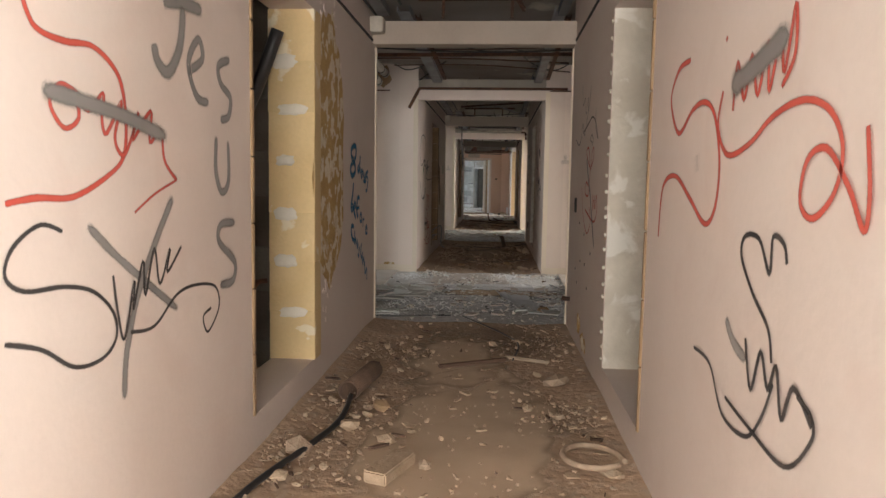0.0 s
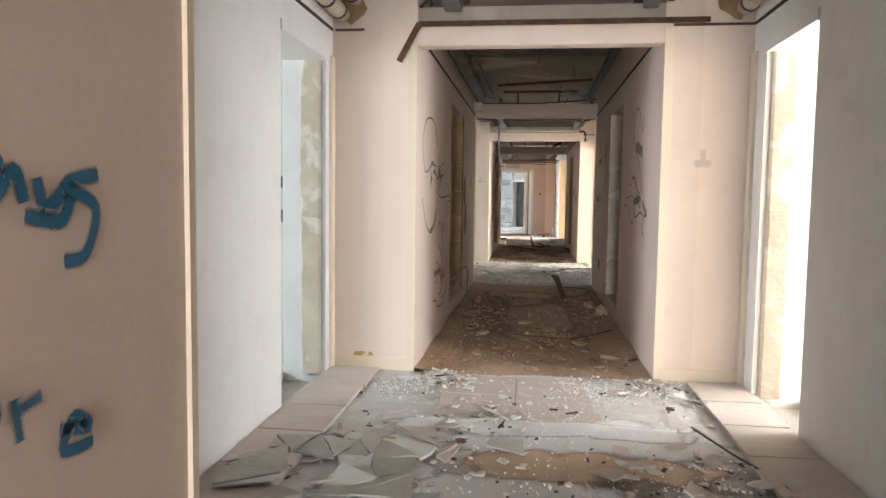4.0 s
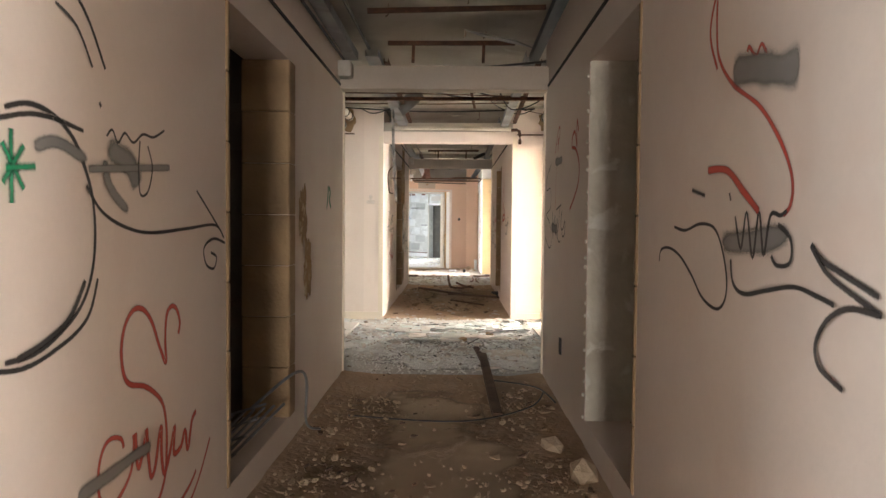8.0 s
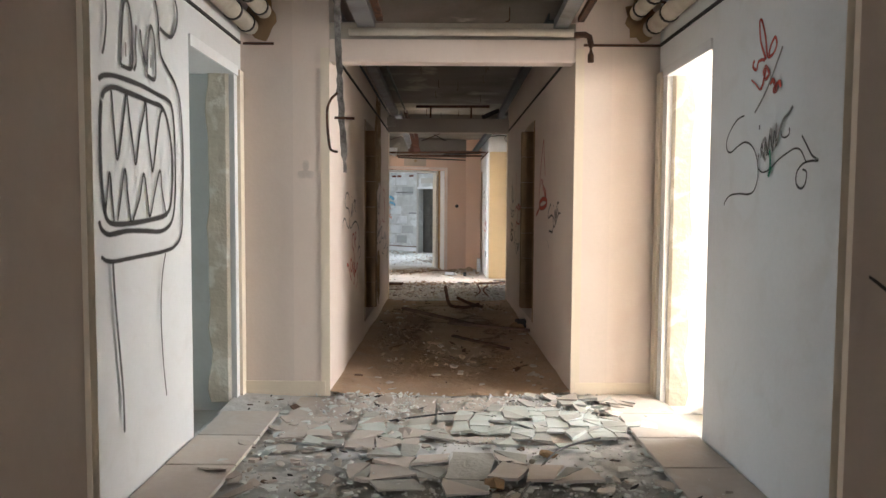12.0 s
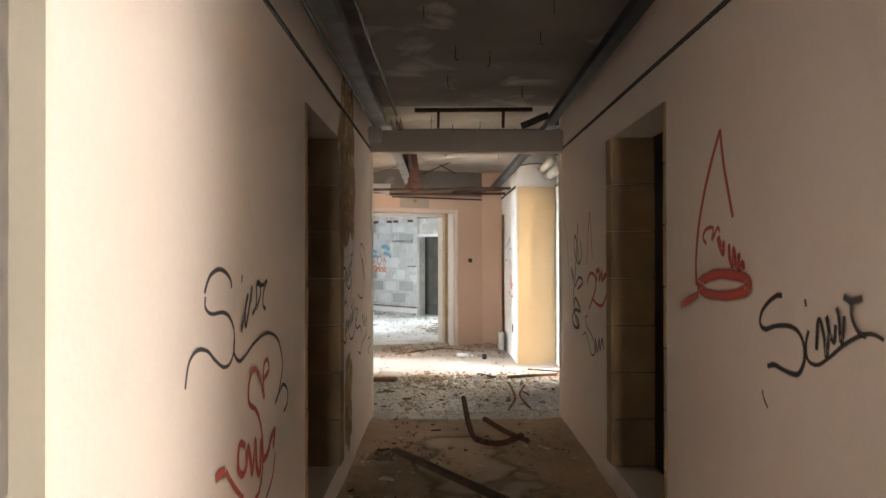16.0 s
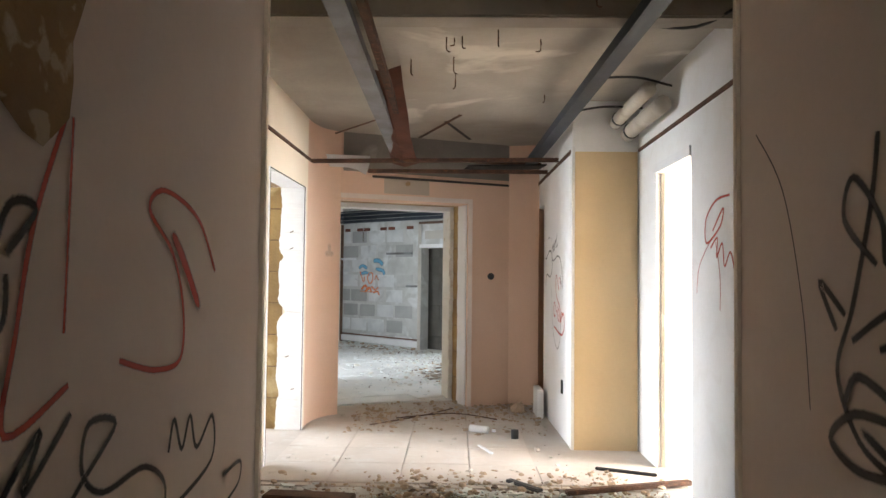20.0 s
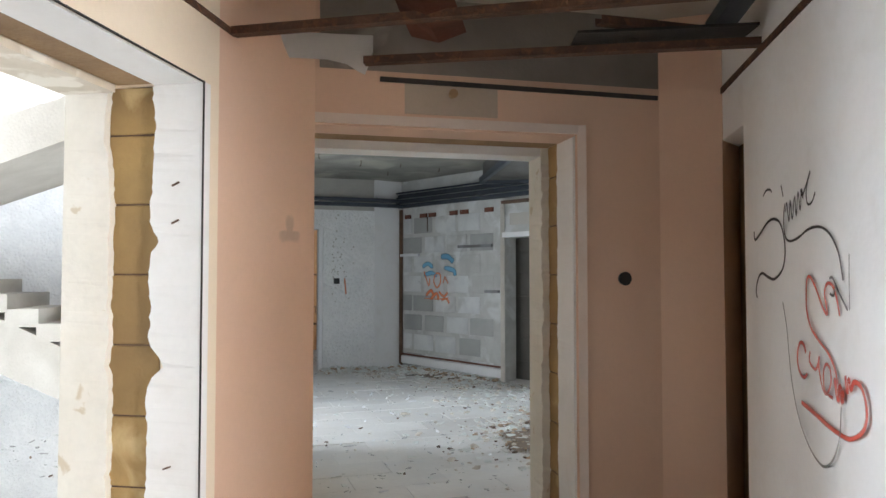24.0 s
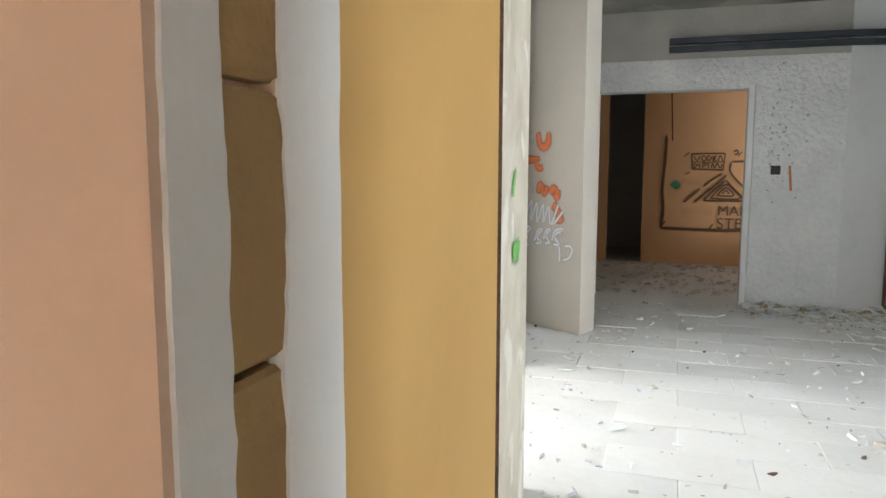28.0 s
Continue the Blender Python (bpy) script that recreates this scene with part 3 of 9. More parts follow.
    tagged(part("floor_room", box_bm(xa, y0, -0.15, xb, y1, 0.0), TILE), "dusty tiled room floor", "floor", kind="structure")


side_room(-1, -0.55, 2.83, GREENISH, 3.8, 2.3)
side_room(1, -0.55, 2.83, CREAM, 1.95, 4.5)
side_room(-1, 7.6, 10.98, GREENISH, 8.9, 2.1, 0.0, True)
side_room(-1, 15.75, 19.14, GREENISH, 20.15, 2.3)
side_room(1, 7.6, 10.98, CREAM, 10.1, 4.5)
side_room(1, 15.75, 19.14, CREAM, 18.3, 4.5)
side_room(1, 23.9, 26.60, CREAM, 25.3, 2.1, 0.0)

# header beams across the corridor mouths
for a, b in RUNS:
    x0, x1 = XL, XR
    tagged(part("beam_header", box_bm(x0, b - 0.16, 2.262, x1, b, 2.44, 0.006), BEAMP), "shallow plastered beam across the corridor", "beam", kind="structure")
    if a > 3:
        tagged(part("beam_lintel", box_bm(x0, a, 2.215, x1, a + 0.14, 2.36, 0.006), PLASTER), "plastered lintel over the corridor mouth", "beam", kind="structure")
# floors
def rough_floor(name, x0, x1, y0, y1, mat, amp, z, label, step=0.05, seed=0.0):
    nx, ny = max(2, int((x1 - x0) / step)), max(2, int((y1 - y0) / step))
    verts = []
    for j in range(ny + 1):
        for i in range(nx + 1):
            x, y = x0 + (x1 - x0) * i / nx, y0 + (y1 - y0) * j / ny
            h = noise.fractal(Vector((x * 1.6, y * 1.6, seed)), 1.0, 2.0, 3) * amp + noise.noise(Vector((x * 14, y * 14, seed))) * amp * 0.22
            edge = min(1.0, min(x - x0, x1 - x) / 0.4)
            verts.append((x, y, z + h + (1 - edge) ** 2 * amp * 1.6))
    faces = [(j * (nx + 1) + i, j * (nx + 1) + i + 1, (j + 1) * (nx + 1) + i + 1, (j + 1) * (nx + 1) + i) for j in range(ny) for i in range(nx)]
    me = bpy.data.meshes.new(name)
    me.from_pydata(verts, [], faces)
    me.materials.append(mat)
    for p in me.polygons:
        p.use_smooth = True
    return tagged(new(name, me), label, "floor", kind="structure")


for a, b in RUNS:
    rough_floor("floor_corridor", XL - 0.02, XR + 0.02, a, b + 0.02, DIRT, 0.018, 0.0, "trampled brown dirt and plaster dust over the corridor floor", seed=a)
for a, b in LOBBIES:
    rough_floor("floor_lobby", LL - 0.02, LR + 0.02, a, b, DUST, 0.014, 0.0, "grey dusty lobby floor with broken screed", seed=a)
rough_floor("floor_lobby", L3 - 0.02, LR, 24.0, 26.0, DUST, 0.016, 0.0, "grey dusty lobby floor with broken screed", seed=24)
tagged(part("floor_base", box_bm(-5.4, -3, -0.3, 5.4, 26.5, -0.06), GROUT), "bare concrete floor slab", "floor", kind="structure")

tagged(part("floor_lobby", prism_bm(((L3 - 0.60, 26.0), (1.25, 26.0), (1.25, 29.4), ep(0.3, 0.60), (-2.0, 28.53)), -0.2, 0.012), TILE), "dusty beige tiled lobby floor", "floor", kind="structure")
# ceilings
tagged(part("ceiling", box_bm(-5.6, -3.0, SLAB_Z, 5.6, 7.6, SLAB_Z + 0.2), SLAB), "stained dark concrete slab", "ceiling", kind="structure")
tagged(part("ceiling", box_bm(-5.6, 7.6, SLAB_Z, 5.6, 13.6, SLAB_Z + 0.2), SLAB), "stained dark concrete slab", "ceiling", kind="structure")
tagged(part("ceiling", box_bm(-5.6, 13.6, SLAB_Z, 5.6, 15.78, SLAB_Z + 0.2), SLAB_PALE), "pale stained concrete slab", "ceiling", kind="structure")
tagged(part("ceiling", box_bm(-5.6, 15.78, SLAB_Z, 5.6, 19.07, SLAB_Z + 0.2), SLAB_PALE), "pale stained concrete slab", "ceiling", kind="structure")
tagged(part("ceiling", box_bm(-5.6, 19.07, SLAB_Z, 5.6, 23.9, SLAB_Z + 0.2), SLAB), "blackened concrete slab with peeling patches", "ceiling", kind="structure")
tagged(part("ceiling", box_bm(-5.6, 23.9, SLAB_Z, 5.6, 26.5, SLAB_Z + 0.2), SLAB_PALE), "pale stained concrete slab", "ceiling", kind="structure")
tagged(part("ceiling", prism_bm(((-2.03, 26.5), (5.6, 26.5), (5.6, 30.0), (0.6, 29.5), (-1.482, 28.53), (-2.03, 28.53)), SLAB_Z, SLAB_Z + 0.2), SLAB_PALE), "pale stained concrete slab", "ceiling", kind="structure")
# unseen mass added above the slabs to stop sun reaching the yard
tagged(part("upper_storey", box_bm(-2.03, -2.9, SLAB_Z + 0.21, 5.5, 28.4, 9.0), CONCRETE), "unseen block added over the corridor to keep the sun out", "building", kind="structure")
# unseen closing wall, pierced only to let the fill lamp through
bk = bmesh.new()
for x0, x1, z0, z1 in ((-5.6, -0.9, -0.15, 2.66), (0.9, 5.6, -0.15, 2.66), (-0.9, 0.9, -0.15, 0.25), (-0.9, 0.9, 2.35, 2.66)):
    box_bm(x0, -0.64, z0, x1, -0.44, z1, bm=bk)
tagged(part("wall_back", bk, PLASTER), "plain closing wall with an added unseen window for fill light", "wall", kind="structure")

# the large room beyond the end wall
RZ = 0.03
tagged(part("floor_hall", prism_bm(((-2.0, 28.6), (-1.45, 28.48), ep(0.0, 0.40), ep(3.6, 0.3), (6.0, 31), (6.0, 36), (-1.5, 38), (-8.6, 38), (-8.0, 36.6), (-5.79, 33.05), (-4.42, 32.4), (-2.25, 29.7)), -0.2, RZ), ROOMTILE), "dusty white tiled floor of a large hall", "floor", kind="structure")
tagged(part("ceiling_hall", prism_bm(((-2.0, 28.54), (-1.483, 28.535), ep(0.0, ED), ep(5.6, ED), (6.0, 38), (-8.6, 38), (-8.0, 36.6), (-5.79, 33.05), (-4.42, 32.4), (-2.25, 29.65)), SLAB_Z, SLAB_Z + 0.2), SLAB_GREY), "grey concrete slab with rusted hangers", "ceiling", kind="structure")
RC = Vector((-2.346, 35.002, 0))                       # inner corner of the block wall
RB = (Vector((-0.783, 33.775, 0)) - RC).normalized()   # along the block wall


def rp(u, n=0.0):
    p = RC + RB * u + Vector((-RB.y, RB.x, 0)) * n
    return (p.x, p.y)


hw = bmesh.new()
prism_bm((rp(0), rp(1.985), rp(1.985, 0.2), rp(0, 0.2)), -0.2, 2.66, hw)
prism_bm((rp(2.89), rp(3.4), rp(3.4, 0.2), rp(2.89, 0.2)), -0.2, 2.66, hw)
prism_bm((rp(1.985), rp(2.89), rp(2.89, 0.2), rp(1.985, 0.2)), 1.78, 2.66, hw)
block_wall = tagged(part("wall_hall", hw, BLOCK), "bare concrete block wall of the hall, partly painted pale", "wall", kind="structure")
tagged(part("wall_niche", prism_bm((rp(1.80, 0.30), rp(3.1, 0.30), rp(3.1, 0.45), rp(1.75, 0.45)), -0.2, 2.66), NEAR_BLACK), "dark block wall closing a doorway", "wall", kind="structure")
tagged(part("wall_return", prism_bm(((-2.66, 34.70), (-2.346, 35.002), (-2.37, 35.4), (-3.0, 35.1)), -0.2, 2.66), WHITE), "grey plaster return beside the block wall", "wall", kind="structure")
DU = Vector((0.8926, 0.4509, 0))
DN = Vector((-DU.y, DU.x, 0))
DP = Vector((-2.66, 34.70, 0))


def dp(u, n=0.0):
    p = DP + DU * u + DN * n
    return (p.x, p.y)


st = bmesh.new()
prism_bm((dp(-0.767), dp(0), dp(0, 0.22), dp(-0.767, 0.22)), -0.2, 2.215, st)
prism_bm((dp(-3.2), dp(-2.06), dp(-2.06, 0.22), dp(-3.2, 0.22)), -0.2, 2.215, st)
prism_bm((dp(-2.06), dp(-0.767), dp(-0.767, 0.22), dp(-2.06, 0.22)), 1.945, 2.215, st)
tagged(part("wall_stucco", st, STUCCO), "rough white stucco wall with a wide doorway", "wall", kind="structure")
tagged(part("wall_stucco_top", prism_bm((dp(-3.2, 0.02), dp(0, 0.02), dp(0, 0.22), dp(-3.2, 0.22)), 2.215, 2.66), GROUT), "bare band above the stucco wall", "wall", kind="structure")
tagged(part("wall_hall_pillar", prism_bm(((-6.0, 32.76), (-3.68, 32.33), (-3.74, 32.61), (-6.0, 33.03)), -0.2, 2.66), BEIGE), "pale wall end with orange and white tags", "wall", kind="structure")
# the gap in this wall is assumed, made to light the hall
side = bmesh.new()
prism_bm(((-2.30, 29.70), (-2.20, 29.79), (-2.45, 30.10), (-2.56, 30.01)), -0.2, 9.0, side)
prism_bm(((-3.60, 31.32), (-3.49, 31.41), (-4.30, 32.43), (-4.44, 32.39)), -0.2, 9.0, side)
prism_bm(((-2.56, 30.01), (-2.45, 30.10), (-3.49, 31.41), (-3.60, 31.32)), 2.25, 9.0, side)
tagged(part("wall_hall_side", side, WHITE), "pale wall between hall and stair yard with an assumed opening for light", "wall", kind="structure")
# unseen east wall, its gap placed for the hall lamp
wall("wall_hall_east", 5.4, 30.5, 5.6, 31.0, WHITE)
wall("wall_hall_east", 5.4, 34.0, 5.6, 38.2, WHITE)
wall("wall_hall_east", 5.4, 31.0, 5.6, 34.0, WHITE, z1=0.35)
tagged(part("wall_hall_south", prism_bm((ep(2.1, 0.25), ep(7.5, 0.25), ep(7.5, 0.55), ep(2.1, 0.55)), -0.2, 2.66), WHITE), "pale wall at the back of the hall", "wall", kind="structure")
# orange room beyond
tagged(part("wall_orange", prism_bm((dp(-1.75, 2.7), dp(1.0, 2.7), dp(1.0, 2.9), dp(-1.75, 2.9)), -0.2, 2.66), ORANGE), "orange painted wall with a mural", "wall", kind="structure")
osd = bmesh.new()
prism_bm((dp(0.5, 0.25), dp(0.7, 0.25), dp(0.7, 0.7), dp(0.5, 0.7)), -0.2, 2.66, osd)
prism_bm((dp(0.5, 2.1), dp(0.7, 2.1), dp(0.7, 2.7), dp(0.5, 2.7)), -0.2, 2.66, osd)
prism_bm((dp(0.5, 0.7), dp(0.7, 0.7), dp(0.7, 2.1), dp(0.5, 2.1)), -0.2, 0.55, osd)
prism_bm((dp(0.5, 0.7), dp(0.7, 0.7), dp(0.7, 2.1), dp(0.5, 2.1)), 2.15, 2.66, osd)
tagged(part("wall_orange_side", osd, ORANGE), "orange painted side wall", "wall", kind="structure")
tagged(part("wall_dark_recess", prism_bm((dp(-1.56, 2.9), dp(-1.40, 2.9), dp(-1.40, 4.4), dp(-1.56, 4.4)), -0.2, 2.66), GROUT), "side wall of a dark recess", "wall", kind="structure")
tagged(part("wall_dark_recess", prism_bm((dp(-4.2, 4.4), dp(-1.40, 4.4), dp(-1.40, 4.6), dp(-4.2, 4.6)), -0.2, 2.66), GROUT), "back wall of a dark recess", "wall", kind="structure")
tagged(part("wall_dark_recess", prism_bm((dp(-3.4, 0.3), dp(-3.2, 0.3), dp(-3.2, 4.4), dp(-3.4, 4.4)), -0.2, 2.66), GROUT), "side wall of a dark recess", "wall", kind="structure")
tagged(part("wall_dark_recess", prism_bm((dp(-3.2, 2.7), dp(-2.2, 2.7), dp(-2.2, 2.85), dp(-3.2, 2.85)), -0.2, 2.66), ORANGE), "orange wall beside a dark recess", "wall", kind="structure")
# stair yard
tagged(part("wall_yard_far", prism_bm(((-4.46, 32.44), (-5.80, 32.68), (-5.80, 32.73), (-4.46, 32.50)), -0.25, 9.0), STUCCO), "white stucco wall of the stair yard", "wall", kind="structure")
SO, SW, SD = Vector((-0.377, 25.884, 0)), Vector((0.951, 0.309, 0)), Vector((-0.309, 0.951, 0))


def yp(a, d):
    """A plan point of the stair yard: a along the flights, d across them."""
    p = SO + SW * a + SD * d
    return (p.x, p.y)


tagged(part("wall_yard", prism_bm((yp(-6.25, 9.6), yp(-3.2, 9.6), yp(-3.2, 9.8), yp(-6.25, 9.8)), -5, 9.0), STUCCO), "white stucco wall of the stair yard in daylight", "wall", kind="structure")
wall("wall_yard", -9.3, 24.0, -9.1, 28.6, STUCCO, z0=-5, z1=9.0, label="white stucco wall of the stair yard in daylight")
# this near wall is unseen, built 9 m tall to block the sun
wall("wall_yard_near", -9.1, 25.9, -2.03, 26.1, STUCCO, z0=-5, z1=9.0, label="white stucco wall of the stair yard")
tagged(part("ground_yard", prism_bm(((-9.3, 26.1), (-2.05, 26.1), (-2.05, 28.6), (-2.4, 29.6), (-4.5, 32.6), (-6.3, 34.2), (-9.3, 33.4)), -3.2, -3.0), CONCRETE), "concrete floor at the foot of the stairs", "floor", kind="structure")
tagged(part("landing", prism_bm(((-3.3, 26.1), (-2.03, 26.1), (-2.03, 28.6), (-3.3, 28.6)), -0.3, -0.02), CONCRETE), "concrete landing outside the wide doorway", "landing", kind="structure")
tagged(part("ground", box_bm(-400, -400, -5.2, 400, 400, -5.0), CONCRETE), "dry pale ground far below the windows", "ground", kind="structure")


# ---- trims, skirtings, door reveals ----
def strip(name, p, q, w, h, mat, label, category="trim"):
    return tagged(part(name, bar_bm(p, q, w, h), mat), label, category, kind="structure")


for (a, b) in RUNS:
    for x, s in ((XL, 1), (XR, -1)):
        strip("trim_line", (x + s * 0.005, a + 0.02, 2.297), (x + s * 0.005, b - 0.17, 2.29), 0.010, 0.016, DARK, "thin dark edge trim of the lost false ceiling")
        # corner beads at the corridor mouths
        strip("trim_corner", (x - s * 0.0275, a - 0.002, 0.0), (x - s * 0.0275, a - 0.002, 2.3), 0.058, 0.012, CREAM, "pale corner bead with chipped paint")
        strip("trim_corner", (x + s * 0.0015, b + 0.0015, 0.0), (x + s * 0.0015, b + 0.0015, 2.26), 0.022, 0.03, CREAM, "pale corner bead with chipped paint")
for k, (a, b) in enumerate(LOBBIES):
    for x, s in ((LL, 1), (LR, -1)):
        strip("trim_line", (x + s * 0.005, a + 0.02, 2.325), (x + s * 0.005, b - 0.02, 2.325), 0.010, 0.018, DARK, "thin dark edge trim of the lost false ceiling")
    for x0, x1 in ((LL, XL - 0.03), (XR + 0.03, LR)):
        strip("trim_line", (x0 + 0.02, b - 0.006, 2.325), (x0 + (0.22 if x0 < 0 else 0.52), b - 0.006, 2.325), 0.014, 0.014, RUST, "rusted stub of ceiling trim")
        strip("skirting", (x0, b - 0.006, 0.05), (x1, b - 0.006, 0.05), 0.012, 0.10, CREAM, "low beige tile skirting", "skirting")
        xm = x0 if x0 < 0 else x1
        # architrave strip next to the door corner
        strip("trim_door", (xm + (0.01 if xm < 0 else -0.01), b - 0.045, 0.0), (xm + (0.01 if xm < 0 else -0.01), b - 0.045, 2.14), 0.02, 0.08, CREAM, "cream door architrave with worn paint")
for (d0, d1), x, s, top in [(d, LL, 1, 2.10) for d in DOORS_L] + [(d, LR, -1, 2.10) for d in DOORS_R[:3]] + [(DOORS_R[3], 1.20, -1, 2.03)]:
    strip("trim_door", (x + s * 0.006, d0 - 0.0, top + 0.03), (x + s * 0.006, d1 + 0.06, top + 0.03), 0.012, 0.06, WHITE, "pale door head trim")
    # rough reveals with broken plaster, the far jamb of each doorway
    depth = 0.30
    rng = random.Random(int(d0 * 100))
    rv = bmesh.new()
    xs = [x - s * depth, x - s * 0.02]
    n = 26
    ring = []
    for i in range(n + 1):
        z = top * i / n
        w = 0.16 + 0.035 * noise.noise(Vector((z * 5, d0, 0)))
        ring.append([rv.verts.new((xx, d1 - 0.012 - e, z)) for xx, e in ((x - s * 0.03, 0.0), (x - s * 0.05, 0.01), (x - s * w, 0.012 + 0.006 * rng.random()), (x - s * (w + 0.01), 0.0))])
    for a_, b_ in zip(ring, ring[1:]):
        for j in range(3):
            rv.faces.new((a_[j], a_[j + 1], b_[j + 1], b_[j]))
    tagged(part("trim_reveal", rv, REVEAL), "rough broken plaster inside the door reveal", "trim", kind="structure")
strip("trim_line", (L3 + 0.005, 24.02, 2.29), (L3 + 0.005, 27.78, 2.30), 0.010, 0.025, RUST, "rusted edge trim of the lost false ceiling")
strip("trim_line", (1.195, 24.02, 2.30), (1.195, 26.98, 2.27), 0.010, 0.025, RUST, "rusted edge trim of the lost false ceiling")
strip("trim_line", (0.695, 27.05, 2.27), (0.655, 28.85, 2.25), 0.012, 0.03, RUST, "rusted edge trim of the lost false ceiling")
strip("trim_corner", (0.705, PY + 0.035, 0.0), (0.705, PY + 0.035, 2.30), 0.022, 0.085, WHITE, "chipped white corner bead")
tagged(part("wall_pier_face", box_bm(0.718, PY - 0.012, 0.0, 1.19, PY - 0.001, 2.26), YELLOW), "smooth ochre plaster face of the pier", "wall", kind="structure")
# reveal layers of the two wide doorways: plaster, bare block slot, plaster
def wide_reveal(p, along, into, top, s0, s1, depth, outs=(0.013, 0.015), start=0.03, fill=None):
    """Layers on one jamb: p the front corner, into the way through the wall, along the way out of the jamb; bare blocks from s0 to s1."""
    p, along, into = Vector(p), Vector(along), Vector(into)
    for a, b, mat, out, sense in ((start, s0, WHITE, outs[0], 1), (s1, depth, REVEAL_PALE, outs[1], -1)):
        bm = bmesh.new()
        n = 110
        rows = []
        for i in range(n + 1):
            z = top * i / n
            wob = 0.008 * noise.noise(Vector((z * 47, p.x, a + 3))) + 0.014 * noise.noise(Vector((z * 9, p.x * 3, a))) - 0.05 * max(0.0, noise.noise(Vector((z * 2.6, p.y * 3.3, b))) - 0.15)
            if sense > 0 and p.x < -1.4 and p.y > 27:
                wob -= 0.055 * math.exp(-((z - 1.0) / 0.05) ** 2) + 0.03 * math.exp(-((z - 1.45) / 0.03) ** 2) + 0.02 * math.exp(-((z - 0.3) / 0.04) ** 2)
            lo, hi = (a, b + wob) if sense > 0 else (a - wob, b)
            chip = out * (1 - 0.35 * max(0.0, noise.noise(Vector((z * 21, b, 1)))))
            cs = [p + into * lo - along * 0.01, p + into * (lo + (0.004 if sense < 0 else 0.0)) + along * (chip if sense < 0 else out), p + into * (hi - (0.004 if sense > 0 else 0.0)) + along * (chip if sense > 0 else out), p + into * hi - along * 0.01]
            rows.append([bm.verts.new((c.x, c.y, z)) for c in cs])
        for q, r in zip(rows, rows[1:]):
            for j in range(3):
                bm.faces.new((q[j], q[j + 1], r[j + 1], r[j]))
        tagged(part("trim_reveal", bm, mat), "white plaster band of the door reveal with a ragged edge", "trim", kind="structure")
    # limestone blocks showing between the bands, on dark bedding
    jb = [p + into * (s0 - 0.03) + along * 0.0015, p + into * (s1 + 0.03) + along * 0.0015, p + into * (s1 + 0.03) - along * 0.05, p + into * (s0 - 0.03) - along * 0.05]
    yield part("bedding", prism_bm([(v.x, v.y) for v in jb], 0.0, top - 0.003), WOOD)
    for i in range(8):
        z0, z1 = 0.265 * i + 0.0025, min(0.265 * (i + 1) - 0.0025, top - 0.002)
        if z1 - z0 < 0.04:
            continue
        c = [p + into * (s0 - 0.03) + along * 0.006, p + into * (s1 + 0.03) + along * 0.006]
        bm = bmesh.new()
        q = [c[0], c[1], c[1] - along * 0.05, c[0] - along * 0.05]
        prism_bm([(v.x, v.y) for v in q], z0, z1, bm)
        bmesh.ops.bevel(bm, geom=list(bm.edges), offset=0.005, segments=1, affect="EDGES")
        yield part("stone", bm, fill or STONE_DIRTY)


end_wall = bpy.data.objects["wall_end"]
for piece in wide_reveal((*ep(EW, 0), 0), -EU, EN, ETOP, 0.245, 0.375, ED, (0.013, 0.05), 0.03, STONE_SLOT):
    piece.parent = end_wall


def jamb_band(p, q, z1, mat, out, rag_p, rag_q, label):
    """A plaster coat over one stretch of a jamb, its upright edges broken where rag is set."""
    p, q = Vector((*p, 0)), Vector((*q, 0))
    d = (q - p).normalized()
    n = Vector((d.y, -d.x, 0))
    bm = bmesh.new()
    rows = []
    for i in range(121):
        z = z1 * i / 120
        e0, e1 = (r * (noise.noise(Vector((z * 8, p.x * 9, k))) + 0.6 * noise.noise(Vector((z * 34, q.x * 7, k)))) for r, k in ((rag_p, 0), (rag_q, 4)))
        a, b = p + d * e0, q + d * e1
        rows.append([bm.verts.new((c.x, c.y, z)) for c in (a - n * 0.01, a + n * out + d * 0.003, b + n * out - d * 0.003, b - n * 0.01)])
    for u, v in zip(rows, rows[1:]):
        for k in range(3):
            bm.faces.new((u[k], u[k + 1], v[k + 1], v[k]))
    return tagged(part("trim_reveal", bm, mat), label, "trim", kind="structure")


jl = Vector((*JAMB[0], 0)).lerp(Vector((*JAMB[1], 0)), 0.12)
jamb_band((jl.x, jl.y), JAMB[1], ETOP, WHITE, 0.004, 0.006, 0.014, "grey-white plaster band of the splayed jamb")
jamb_band(JAMB[2], JAMB[3], ETOP, WHITE, 0.006, 0.012, 0.005, "white plaster band beside the bare stones")
for i in range(8):
    z0, z1 = 0.265 * i + 0.03, min(0.265 * (i + 1) + 0.022, ETOP)
    p, q = Vector((*JAMB[1], 0)), Vector((*JAMB[2], 0))
    d = (q - p).normalized()
    n = Vector((d.y, -d.x, 0))
    bm = prism_bm([(v.x, v.y) for v in (p - d * 0.03 - n * 0.03, p - d * 0.03 + n * 0.002, q + d * 0.03 + n * 0.002, q + d * 0.03 - n * 0.03)], z0, z1)
    bmesh.ops.bevel(bm, geom=list(bm.edges), offset=0.006, segments=1, affect="EDGES")
    part("stone", bm, STONE_SLOT, corner_ob)
stair_wall = [o for o in bpy.data.objects if o.name.startswith("wall_lobby") and len(o.data.materials) and o.data.materials[0] == CREAM][0]
